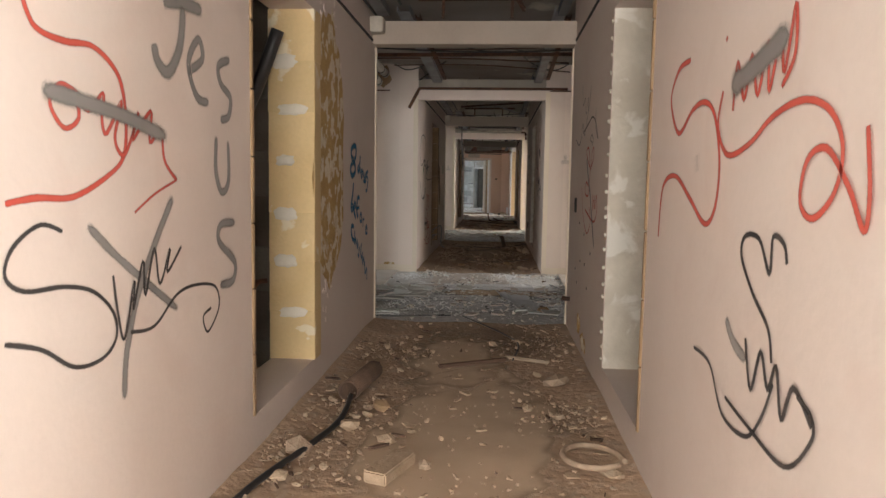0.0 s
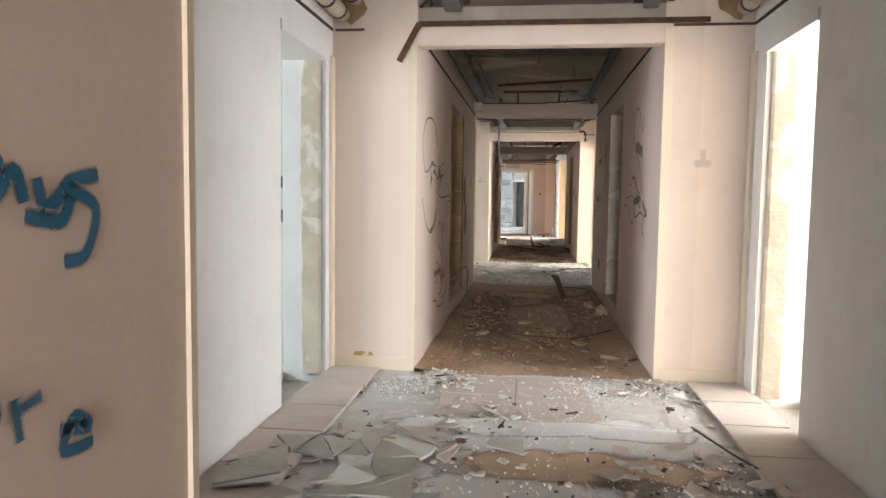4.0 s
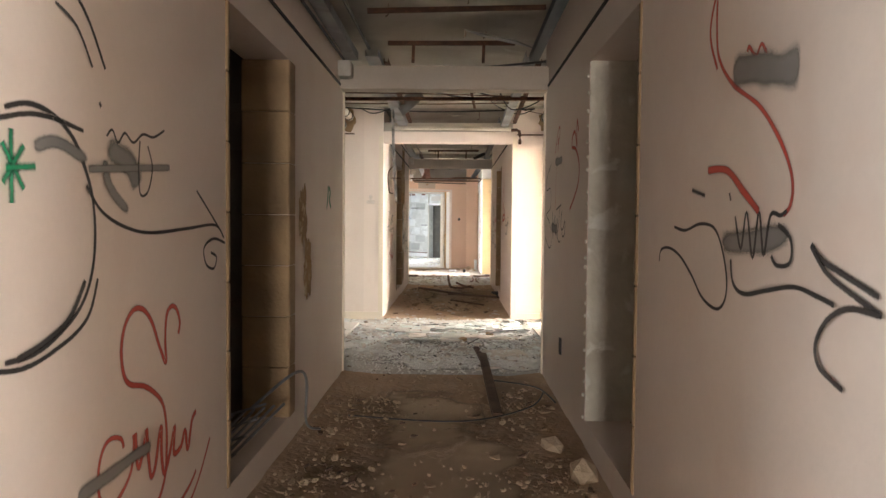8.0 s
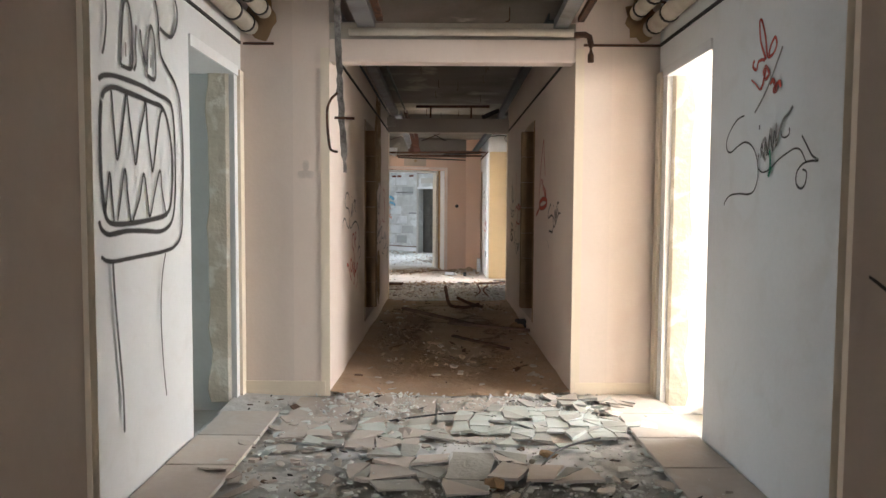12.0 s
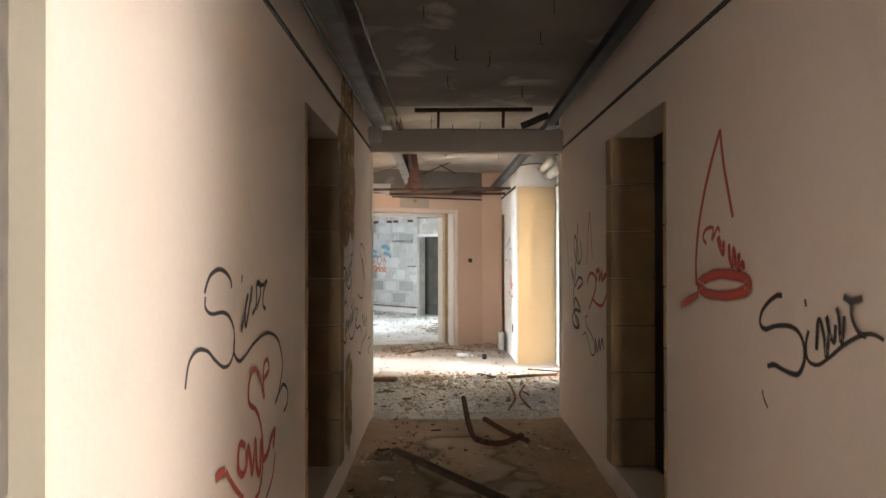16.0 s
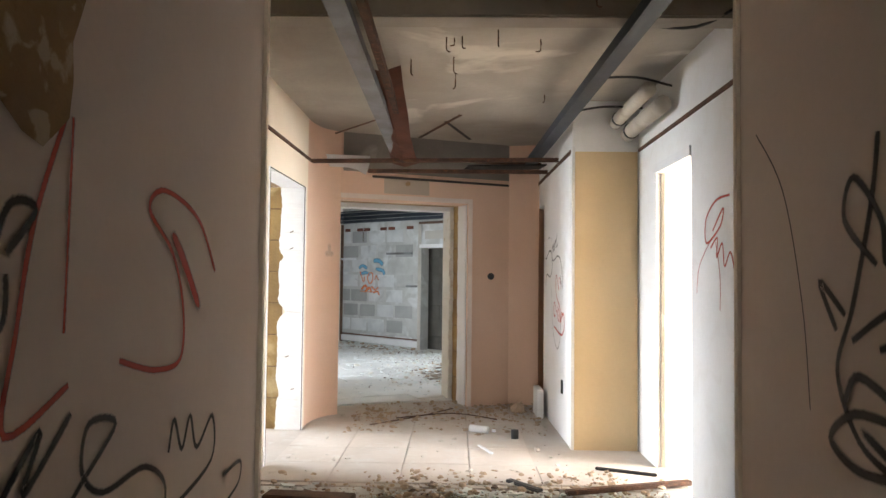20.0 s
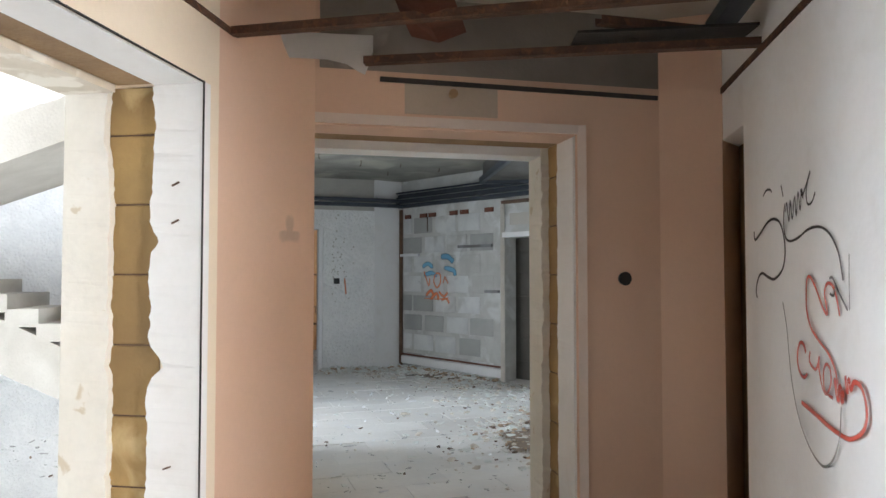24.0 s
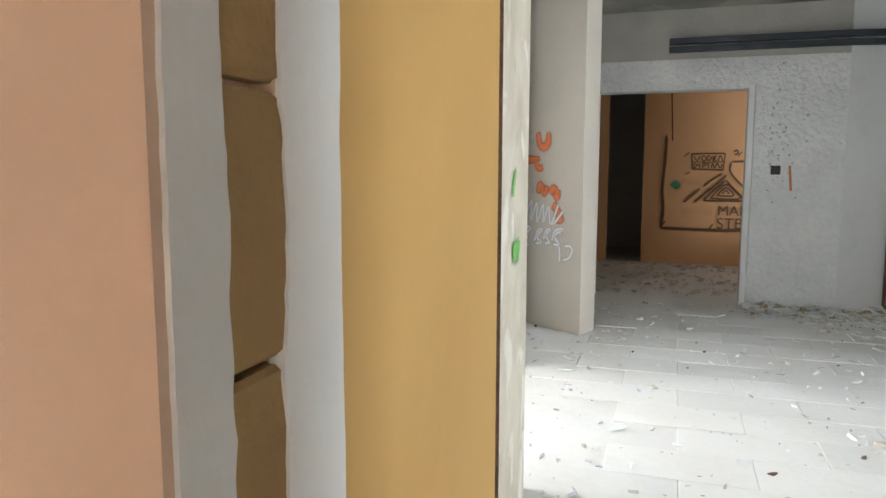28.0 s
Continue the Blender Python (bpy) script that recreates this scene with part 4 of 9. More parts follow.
for yy, al in ((27.575, (0, -1, 0)), (26.385, (0, 1, 0))):
    for piece in wide_reveal((L3, yy, 0), al, (-1, 0, 0), 2.04, 0.21, 0.37, 0.568, (0.040, 0.036), -0.004, STONE_SLOT):
        piece.parent = stair_wall
for x, z in ((-1.56, 1.66), (-1.56, 1.52), (-1.58, 0.62), (-1.53, 0.35)):
    nail = tagged(part("nail_stub", bar_bm((x - 0.016, 27.530, z - 0.006), (x + 0.014, 27.526, z + 0.006), 0.006, 0.006), WOOD), "dark wooden plug stuck in the white jamb", "plug", "jamb plugs")
# heads of both doorways: plaster, stone, plaster
for n0, n1, z, mat, lab in ((0.02, 0.225, 0.008, PINK_WARM, "salmon plaster under the doorway head, warm light in its colour"), (0.235, 0.385, 0.004, STONE_DIRTY, "bare stone lintel underside"), (0.395, ED, 0.05, WHITE, "white plaster band under the doorway head")):
    tagged(part("trim_head", prism_bm((ep(-0.06, n0), ep(EW - 0.01, n0), ep(EW - 0.01, n1), ep(-0.06, n1)), ETOP - z, ETOP + 0.01), mat), lab, "trim", kind="structure")
for x0, x1, z, mat, lab in ((0.01, 0.19, 0.008, WHITE, "white plaster under the doorway head"), (0.20, 0.34, 0.004, STONE_DIRTY, "bare stone lintel underside"), (0.35, 0.565, 0.03, REVEAL, "pale plaster band under the doorway head")):
    tagged(part("trim_head", box_bm(L3 - x1, 26.435, 2.04 - z, L3 - x0, 27.525, 2.05), mat), lab, "trim", kind="structure")
strip("trim_corner", (*ep(EW + 0.022, -0.004), 0.0), (*ep(EW + 0.022, -0.004), 2.075), 0.045, 0.012, PALEPINK, "pale worn edge of the doorway")
strip("trim_corner", (*ep(0.0, -0.004), ETOP + 0.022), (*ep(EW - 0.001, -0.004), ETOP + 0.022), 0.012, 0.045, PALEPINK, "pale worn edge of the doorway")
strip("trim_line", (*ep(0.30, -0.012), 2.245), (*ep(EW + 0.44, -0.012), 2.235), 0.012, 0.022, DARK, "dark edge trim along the top of the end wall")


# ---- ceiling services ----
def thing_bar(name, p, q, w, h, mat, label, category, group="", twist=0.0, chan=True):
    bm = channel_bm(p, q, w, h) if chan else bar_bm(p, q, w, h, twist=twist)
    return tagged(part(name, bm, mat), label, category, group)


for k, (a, b) in enumerate(RUNS):
    # folded metal trays left hanging along both walls
    thing_bar("ceiling_channel", (-0.73, a + 0.1, 2.50), (-0.74, b - 0.2, 2.47), 0.09, 0.06, STEEL, "dusty bent metal channel hanging under the slab", "channel", "corridor ceiling channels")
    thing_bar("ceiling_channel", (0.64, a + 0.1, 2.51), (0.65, b - 0.2, 2.47), 0.07, 0.05, TRACK, "dark metal channel hanging under the slab", "channel", "corridor ceiling channels")
    tagged(part("electric_conduit", tube_bm([(-0.62, a + 0.1, 2.60), (-0.63, (a + b) / 2, 2.58), (-0.61, b - 0.2, 2.56)], 0.012), BLACK, smooth=True), "black conduit running along the slab", "conduit")
    tagged(part("electric_conduit", tube_bm([(-0.80, a + 0.1, 2.47), (-0.79, (a + b) / 2, 2.44), (-0.80, b - 0.2, 2.47)], 0.010), BLACK, smooth=True), "black conduit running along the wall top", "conduit")
    # ladder-shaped hanger over the beam
    y = b - 0.26
    lad = empty("ceiling_hanger_frame", "rusted ladder-shaped hanger frame above the beam", "hanger", "hanger frames")
    xa, xb = (-0.46, 0.50)
    part("rail", bar_bm((xa, y, 2.585), (xb, y, 2.59), 0.03, 0.03), RUST, lad)
    for px in (xa + 0.19, xb - 0.24):
        part("post", bar_bm((px, y, 2.44), (px + 0.004, y, 2.575), 0.022, 0.022), RUST, lad)
    jb = empty("junction_box", "small pale electric junction box beside the beam", "junction box", "junction boxes")
    part("body", box_bm(XL + 0.004, b - 0.30, 2.33, XL + 0.10, b - 0.17, 2.45, 0.006), PIPE, jb)
    part("lid", box_bm(XL + 0.101, b - 0.292, 2.338, XL + 0.108, b - 0.178, 2.442, 0.003), BEAMP, jb)
    if k == 1:
        tagged(part("hanging_sheet", bar_bm((0.18, b - 0.5, 2.60), (0.52, b - 0.75, 2.46), 0.22, 0.008), STEEL), "bent metal sheet hanging from the ceiling", "sheet")
        tagged(part("ceiling_rod", bar_bm((-0.48, 14.5, 2.50), (0.62, 14.75, 2.60), 0.02, 0.03), RUST), "loose rusted bar lying across the hangers", "bar")
    if k == 0:
        tagged(part("ceiling_rod", bar_bm((0.05, 6.2, 2.62), (0.35, 7.3, 2.47), 0.02, 0.03), RUST), "loose rusted bar hanging from the slab", "bar")
    if k == 2:
        tagged(part("hanging_sheet", bar_bm((0.42, 23.62, 2.44), (0.60, 23.70, 2.53), 0.10, 0.05), DARK), "lump of bitumen sheet stuck on the beam", "sheet")

for k, (a, b) in enumerate(LOBBIES):
    for x, mat, w in ((-0.62, STEEL, 0.11), (0.66, STEEL, 0.09)):
        thing_bar("ceiling_channel", (x, a + 0.05, 2.56), (x + (0.03 if x < 0 else 0.0), b - 0.06, 2.42), w, 0.05, mat, "bent galvanised channel of the lost ceiling", "channel", "lobby ceiling channels")
        thing_bar("ceiling_channel", (x + 0.09, a + 0.3, 2.57), (x + 0.12, b - 0.1, 2.45), 0.04, 0.03, RUST, "rusted flat bar of the lost ceiling", "channel", "lobby ceiling bars")
    for yy, zz in (((a + 0.75, 2.44), (a + 1.5, 2.45))):
        thing_bar("ceiling_cross_rail", (LL + 0.06, yy, zz), (LR - 0.06, yy + 0.03, zz + 0.02), 0.04, 0.03, RUST, "rusted perforated cross rail of the lost ceiling", "rail", "lobby cross rails")
    for sx in (-1, 1):
        for dx, dz, r in ((0.0, 0.0, 0.055), (0.09, 0.10, 0.05)):
            x = (LL + 0.07 + dx) if sx < 0 else (LR - 0.07 - dx)
            pipe = empty("lagged_pipe", "cream lagged water pipe with black straps", "pipe", "lagged pipes")
            part("lagging", tube_bm([(x, a + 0.3, 2.44 + dz), (x, b - 1.2, 2.44 + dz), (x, b - 0.02, 2.43 + dz)], r, 12, 2), PIPE, pipe, smooth=True)
            for ys in (b - 0.12, b - 0.4):
                st_ = bmesh.new()
                bmesh.ops.create_cone(st_, cap_ends=True, segments=14, radius1=r + 0.006, radius2=r + 0.006, depth=0.018, matrix=pose(x, ys, 2.432 + dz, 90, 0, 0))
                part("strap", st_, BLACK, pipe)
        xx = LL + 0.3 if sx < 0 else LR - 0.3
        tagged(part("wire", tube_bm([(xx, b - 0.15, 2.63), (xx - sx * 0.2, b - 0.4, 2.52), (xx - sx * 0.45, b - 0.5, 2.58), (xx - sx * 0.6, b - 0.9, 2.62)], 0.007, 5), BLACK, smooth=True), "loose black wire under the slab", "wire")
    for dx in (-0.3, 0.12):
        tagged(part("wire", tube_bm([(dx - 0.25, a + 1.0, 2.58), (dx + 0.3, a + 1.7, 2.54), (dx + 0.8, a + 2.2, 2.60)], 0.009, 5), BLACK, smooth=True), "slack black cable under the slab", "wire")
    # plaster band above the lintel and the service pipe on it
    tagged(part("wall_band", box_bm(XL, b + 0.02, 2.36, XR, b + 0.14, 2.47), SLAB_PALE), "grey broken band above the lintel", "wall", kind="structure")
    for x0, x1 in ((LL + 0.02, LL + 0.24), (LR - 0.24, LR - 0.02)):
        bm = bmesh.new()
        bmesh.ops.create_circle(bm, cap_ends=True, segments=18, radius=0.5)
        rng = random.Random(k * 7 + int(x0 * 10))
        for v in bm.verts:
            f = rng.uniform(0.75, 1.1)
            v.co = Vector((x0 + (x1 - x0) * (0.5 + v.co.x * f), b - 0.004, 2.49 + v.co.y * f * 0.30))
        tagged(part("wall_scar", bm, STONE_DIRTY), "brown scar where plaster fell off", "wall", kind="structure")

sp = empty("service_pipe", "pale service pipe over the corridor lintel", "pipe")
part("pipe", tube_bm([(-0.70, 18.99, 2.385), (0.0, 18.99, 2.39), (0.74, 18.99, 2.385)], 0.024, 10, 2), PIPE, sp, smooth=True)
part("elbow", tube_bm([(0.74, 18.985, 2.37), (0.84, 18.985, 2.36), (0.85, 18.985, 2.20)], 0.02, 8, 3), RUST, sp, "dark rusted elbow")
rd = empty("broken_rail", "rusted rail with its end bent down", "rail")
part("rail", bar_bm((-0.82, 10.86, 2.345), (1.03, 10.86, 2.345), 0.025, 0.03), RUST, rd)
part("bent_end", bar_bm((-0.82, 10.86, 2.345), (-0.945, 10.83, 2.10), 0.03, 0.04), RUST, rd)

# the long strip hanging down in the second lobby
hs = empty("hanging_strip", "long rusted metal strip hanging from the ceiling", "strip")
hb = bmesh.new()
prev = None
for i in range(41):
    f = i / 40
    z = 2.60 - 1.16 * f
    w = 0.0145 * (1 + 0.45 * noise.noise(Vector((z * 23, 1, 0)))) * (1 if f < 0.95 else 0.45)
    x = -0.632 + 0.045 * f * f + 0.007 * noise.noise(Vector((z * 15, 0, 3)))
    row = [hb.verts.new((x - w, 18.0, z)), hb.verts.new((x + w, 18.0 + 0.012, z)), hb.verts.new((x + w, 18.022, z)), hb.verts.new((x - w, 18.01, z))]
    if prev:
        for j in range(4):
            hb.faces.new((prev[j], prev[(j + 1) % 4], row[(j + 1) % 4], row[j]))
    prev = row
part("strip", hb, CHAR, hs, "charred grey timber strip")
part("hook", tube_bm([(-0.625, 18.0, 1.84), (-0.655, 17.995, 1.81), (-0.674, 17.99, 1.765), (-0.676, 17.985, 1.70), (-0.664, 17.98, 1.575), (-0.650, 17.98, 1.548), (-0.622, 17.98, 1.542)], 0.007, 6, 4), RUST, hs)
part("stub", bar_bm((-0.64, 18.0, 1.715), (-0.54, 18.0, 1.712), 0.012, 0.012), RUST, hs)
part("brace", bar_bm((-0.66, 17.98, 2.52), (-0.40, 17.4, 2.62), 0.05, 0.012), REDRUST, hs)
tagged(part("torn_sheet", bar_bm((-0.55, 17.9, 2.44), (-0.32, 17.8, 2.62), 0.012, 0.16), STEEL), "torn corner of a metal sheet", "sheet")

# third lobby ceiling
thing_bar("ceiling_channel", (-0.73, 24.1, 2.53), (-0.70, 28.0, 2.33), 0.10, 0.06, STEEL, "bent galvanised channel ending in rust", "channel", "lobby ceiling channels")
thing_bar("ceiling_channel", (-0.62, 24.1, 2.55), (-0.60, 28.0, 2.36), 0.04, 0.05, RUST, "rusted channel beside it", "channel", "lobby ceiling bars")
thing_bar("ceiling_channel", (0.73, 24.1, 2.53), (0.50, 28.2, 2.33), 0.09, 0.06, TRACK, "dark channel running towards the pier", "channel", "lobby ceiling channels")
rs = bmesh.new()
for i in range(11):
    f = i / 10
    row = [rs.verts.new((-0.76 + 0.115 * j + 0.012 * noise.noise(Vector((f * 5, j, 0))), 25.9 + 2.05 * f, 2.58 - 0.27 * f - (0.0, 0.03, -0.01)[j] - 0.05 * j * math.sin(f * 3.1) + 0.015 * noise.noise(Vector((f * 6, j, 2))))) for j in (0, 1, 2)]
    if i:
        for j in (0, 1):
            rs.faces.new((pr[j], pr[j + 1], row[j + 1], row[j]))
    pr = row
bmesh.ops.solidify(rs, geom=list(rs.faces), thickness=0.006)
tagged(part("rusted_sheet", rs, REDRUST), "red rusted steel sheet sagging from the channel", "sheet")
tagged(part("beam_slab_rib", box_bm(L3, 25.0, 2.56, 1.2, 25.16, 2.652, 0.01), SLAB_PALE), "shallow concrete rib under the slab", "beam", kind="structure")
for p, q in (((-1.44, 27.74, 2.28), (0.68, 27.62, 2.285)), ((-1.0, 28.10, 2.25), (0.65, 28.12, 2.255)), ((0.0, 27.95, 2.32), (0.60, 28.3, 2.35))):
    tagged(part("ceiling_cross_rail", channel_bm(p, q, 0.05, 0.03), RUST), "rusted sagging cross rail near the end wall", "rail", "lobby cross rails")
tagged(part("dark_board", bar_bm((-0.1, 28.1, 2.30), (0.62, 28.2, 2.33), 0.26, 0.012), DARK), "blackened board resting on the rails", "board")
for dx, dz, r in ((0.0, 0.0, 0.055), (0.09, 0.09, 0.05)):
    pipe = empty("lagged_pipe", "cream lagged water pipe with black straps", "pipe", "lagged pipes")
    part("lagging", tube_bm([(1.11 - dx, 26.05, 2.40 + dz), (1.11 - dx, 26.6, 2.40 + dz), (1.11 - dx, 26.97, 2.39 + dz)], r, 12, 2), PIPE, pipe, smooth=True)
    cone = bmesh.new()
    bmesh.ops.create_cone(cone, cap_ends=True, segments=14, radius1=r + 0.006, radius2=r + 0.006, depth=0.018, matrix=pose(1.11 - dx, 26.85, 2.395 + dz, 90, 0, 0))
    part("strap", cone, BLACK, pipe)
for pts in (((0.70, 26.2, 2.60), (0.95, 26.1, 2.58), (1.15, 26.0, 2.50)), ((0.72, 25.2, 2.60), (1.0, 25.1, 2.55), (1.19, 24.9, 2.62)), ((0.62, 26.6, 2.47), (0.85, 26.55, 2.50), (1.1, 26.5, 2.48))):
    tagged(part("wire", tube_bm(pts, 0.008, 6), BLACK, smooth=True), "black conduit bent away from the wall", "wire")
# short rusted hangers left in the slabs
rng = random.Random(5)
for i in range(46):
    run = rng.choice(((2.9, 7.5), (11, 15.7), (19.2, 23.8), (24.2, 28.0), (24.2, 28.0)))
    x, y = rng.uniform(-0.5, 0.5), rng.uniform(*run)
    l_ = rng.uniform(0.03, 0.09)
    tagged(part("ceiling_hook", tube_bm([(x, y, 2.652), (x, y, 2.65 - l_), (x + rng.uniform(-0.03, 0.03), y + rng.uniform(-0.02, 0.02), 2.64 - l_)], 0.004, 5, 2), RUST), "short rusted wire hook in the slab", "hook", "slab hooks")
for i in range(34):
    x, y = rng.uniform(-3.6, 0.5), rng.uniform(29.6, 34.0)
    l_ = rng.uniform(0.025, 0.06)
    tagged(part("ceiling_hook", tube_bm([(x, y, 2.652), (x, y, 2.65 - l_), (x + rng.uniform(-0.02, 0.02), y, 2.64 - l_)], 0.0045, 5, 2), RUST), "short rusted wire hook in the slab", "hook", "slab hooks")

# wall marks where lamps and switches were
for key, u, z, nm in (("D1", 1.03, 1.47, "pale"), ("D2", -0.996, 1.50, "grey"), ("CRV", 0.0, 1.52, "grey")):
    o, uu, nn = (Vector(v) for v in ((0, 10.915, 0) if key == "D1" else (0, 19.07, 0) if key == "D2" else (-1.354, 28.1325, 0), Vector((0.594, 0.804, 0)).normalized() if key == "CRV" else (1, 0, 0), Vector((0.804, -0.594, 0)).normalized() if key == "CRV" else (0, -1, 0)))
    bm = bmesh.new()
    cov = bm.verts.layers.float.new("cover")
    def rim(a_):
        best = 0.0
        for cx, cz, rx, rz in ((0, 0.035, 0.024, 0.055), (-0.034, -0.03, 0.034, 0.030), (0.034, -0.03, 0.034, 0.030), (0, -0.03, 0.05, 0.028)):
            for b_ in range(24):
                t_ = 2 * math.pi * b_ / 24
                px_, pz_ = cx + rx * math.cos(t_), cz + rz * math.sin(t_)
                if abs((math.atan2(pz_, px_) - a_ + math.pi) % (2 * math.pi) - math.pi) < 0.16:
                    best = max(best, math.hypot(px_, pz_))
        return best
    mid = bm.verts.new(o + uu * u + Vector((0, 0, z)) + nn * 0.003)
    mid[cov] = 0.29
    prev = [mid] * 36
    for f_, c_ in ((0.62, 0.29), (0.92, 0.25), (1.35, 0.0)):
        cur = []
        for i in range(36):
            a_ = 2 * math.pi * i / 36
            r_ = max(0.02, rim(a_)) * f_ * 0.78
            v = bm.verts.new(o + uu * (u + r_ * math.cos(a_)) + Vector((0, 0, z + r_ * math.sin(a_))) + nn * 0.003)
            v[cov] = c_
            cur.append(v)
        for i in range(36):
            k_ = (i + 1) % 36
            bm.faces.new((mid, cur[i], cur[k_]) if prev[0] is mid else (prev[i], cur[i], cur[k_], prev[k_]))
        prev = cur
    tagged(part("lamp_stain", bm, INK_STAIN), "grey glue stain of a lost wall lamp", "stain", "lamp stains")


def socket(p, n, w=0.075, h=0.075, label="empty black socket box in the wall"):
    """A recessed electric box: rim and dark hollow."""
    n = Vector(n)
    base = Matrix.Translation(Vector(p)) @ n.to_track_quat("Y", "Z").to_matrix().to_4x4()
    sb = empty("socket_box", label, "socket box", "socket boxes")
    rim = bmesh.new()
    for cx, cz, sx, sz in ((0, h / 2, w, 0.008), (0, -h / 2, w, 0.008), (-w / 2, 0, 0.008, h), (w / 2, 0, 0.008, h)):
        bmesh.ops.create_cube(rim, size=1.0, matrix=base @ Matrix.Translation((cx, 0.004, cz)) @ Matrix.Diagonal((sx, 0.012, sz, 1)))
    part("rim", rim, DARK, sb)
    inn = bmesh.new()
    bmesh.ops.create_cube(inn, size=1.0, matrix=base @ Matrix.Translation((0, 0.002, 0)) @ Matrix.Diagonal((w, 0.006, h, 1)))
    part("hollow", inn, BLACK, sb)
    return sb


for yw in (10.98, 19.14):
    for x, z in ((-1.91, 1.30), (-1.80, 1.30), (-1.80, 1.06)):
        socket((x, yw, z), (0, -1, 0))
    for x, z in ((1.72, 1.30), (1.86, 1.30), (1.72, 1.07)):
        socket((x, yw, z), (0, -1, 0))
socket((1.62, 26.60, 1.32), (0, -1, 0))
socket((1.62, 26.60, 1.10), (0, -1, 0))
socket((0.77, 14.9, 0.42), (-1, 0, 0), 0.05, 0.10, "narrow empty socket slot low in the wall")
socket((0.690, 27.40, 0.42), (-1, 0, 0), 0.05, 0.10, "narrow empty socket slot low in the wall")
socket((0.77, 7.20, 1.02), (-1, 0, 0), 0.06, 0.10, "narrow empty socket slot in the wall")
hole_bm = bmesh.new()
bmesh.ops.create_cone(hole_bm, cap_ends=True, segments=9, radius1=0.011, radius2=0.008, depth=0.004)
hole_mesh = mesh_of(hole_bm, "screw_hole", DARK)
for y, z in ((6.67, 0.84), (6.60, 0.64), (6.84, 0.64), (7.12, 0.55), (6.33, 0.74), (6.45, 0.50), (6.95, 0.90), (7.02, 0.46)):
    hole = new("screw_hole", hole_mesh)
    hole.matrix_world = pose(0.769, y, z, 0, -90, 0)
    tagged(hole, "small dark screw hole in the plaster", "hole", "screw holes")
tagged(part("pipe_stub", tube_bm([(0.79, 7.44, 0.27), (0.74, 7.44, 0.27), (0.71, 7.45, 0.275)], 0.018, 8, 2), RUST), "short rusted pipe stub in the wall", "pipe")
kb = bmesh.new()
bmesh.ops.create_cone(kb, cap_ends=True, segments=16, radius1=0.035, radius2=0.028, depth=0.03, matrix=Matrix.Translation((*ep(EW + 0.245, -0.008), 1.305)) @ EN.to_track_quat("Z", "Y").to_matrix().to_4x4())
tagged(part("wall_plug", kb, BLACK), "round black cable plug in the pink wall", "plug")
tagged(part("wall_patch", prism_bm((ep(0.42, -0.004), ep(0.88, -0.004), ep(0.88, 0.01), ep(0.42, 0.01)), 2.09, 2.235), BEAMP), "rectangular brown patch above the doorway", "wall", kind="structure")
kn = bmesh.new()
bmesh.ops.create_cone(kn, cap_ends=True, segments=14, radius1=0.022, radius2=0.016, depth=0.04, matrix=Matrix.Translation((*ep(0.65, -0.02), 2.19)) @ EN.to_track_quat("Z", "Y").to_matrix().to_4x4())
tagged(part("wall_button", kn, STONE_DIRTY), "small round stone button above the doorway", "button")


# loose rods, cables and broken hanger bars tangled under the lobby slabs
rng = random.Random(404)
for (a, b), xl, xr, n in ((LOBBIES[1], LL, LR, 7), (LOBBIES[2], LL, LR, 8), ((26.9, 28.0), -1.2, 0.6, 3)):
    for i in range(n):
        y = rng.uniform(a + 0.3, b - 0.2)
        kind_ = rng.random()
        if kind_ < 0.4:
            x0, x1 = xl + rng.uniform(0.0, 0.5), xr - rng.uniform(0.0, 0.9)
            z = rng.uniform(2.44, 2.58)
            tagged(part("ceiling_rod", tube_bm([(x0, y, z), ((x0 + x1) / 2, y + rng.uniform(-0.15, 0.15), z - rng.uniform(0.0, 0.04)), (x1, y + rng.uniform(-0.4, 0.4), z + rng.uniform(-0.03, 0.05))], rng.uniform(0.006, 0.011), 6, 4), rng.choice((RUST, RUST, BLACK)), smooth=True), "thin rusted rod sagging under the slab", "rod", "loose ceiling rods")
        elif kind_ < 0.52:
            x = rng.uniform(xl + 0.4, xr - 0.5)
            r_ = rng.uniform(0.12, 0.3)
            tagged(part("ceiling_cable", tube_bm([(x - r_, y, 2.63), (x - r_ * 0.5, y + 0.05, 2.50 - 0.3 * r_), (x + r_ * 0.4, y + rng.uniform(-0.2, 0.2), 2.47), (x + r_, y + rng.uniform(-0.2, 0.2), 2.64)], 0.007, 6, 5), BLACK, smooth=True), "black cable looping down from the slab", "cable", "loose ceiling cables")
        else:
            x = rng.uniform(xl + 0.4, xr - 0.5)
            ang_ = rng.uniform(0, 3.1)
            l_ = rng.uniform(0.3, 0.7)
            tagged(part("hanger_bar", bar_bm((x, y, 2.62), (x + l_ * math.cos(ang_), y + l_ * math.sin(ang_), rng.uniform(2.42, 2.55)), 0.03, 0.004), rng.choice((RUST, STEEL, DARK))), "bent hanger strip hanging askew", "hanger", "loose hanger strips")

for yy in (27.535, 26.425):
    strip("trim_edge", (L3 + 0.003, yy, 0.0), (L3 + 0.003, yy, 2.04), 0.005, 0.006, DARK, "dark corroded corner bead of the doorway")
strip("trim_edge", (L3 + 0.003, 26.42, 2.038), (L3 + 0.003, 27.54, 2.038), 0.005, 0.006, DARK, "dark corroded corner bead of the doorway")
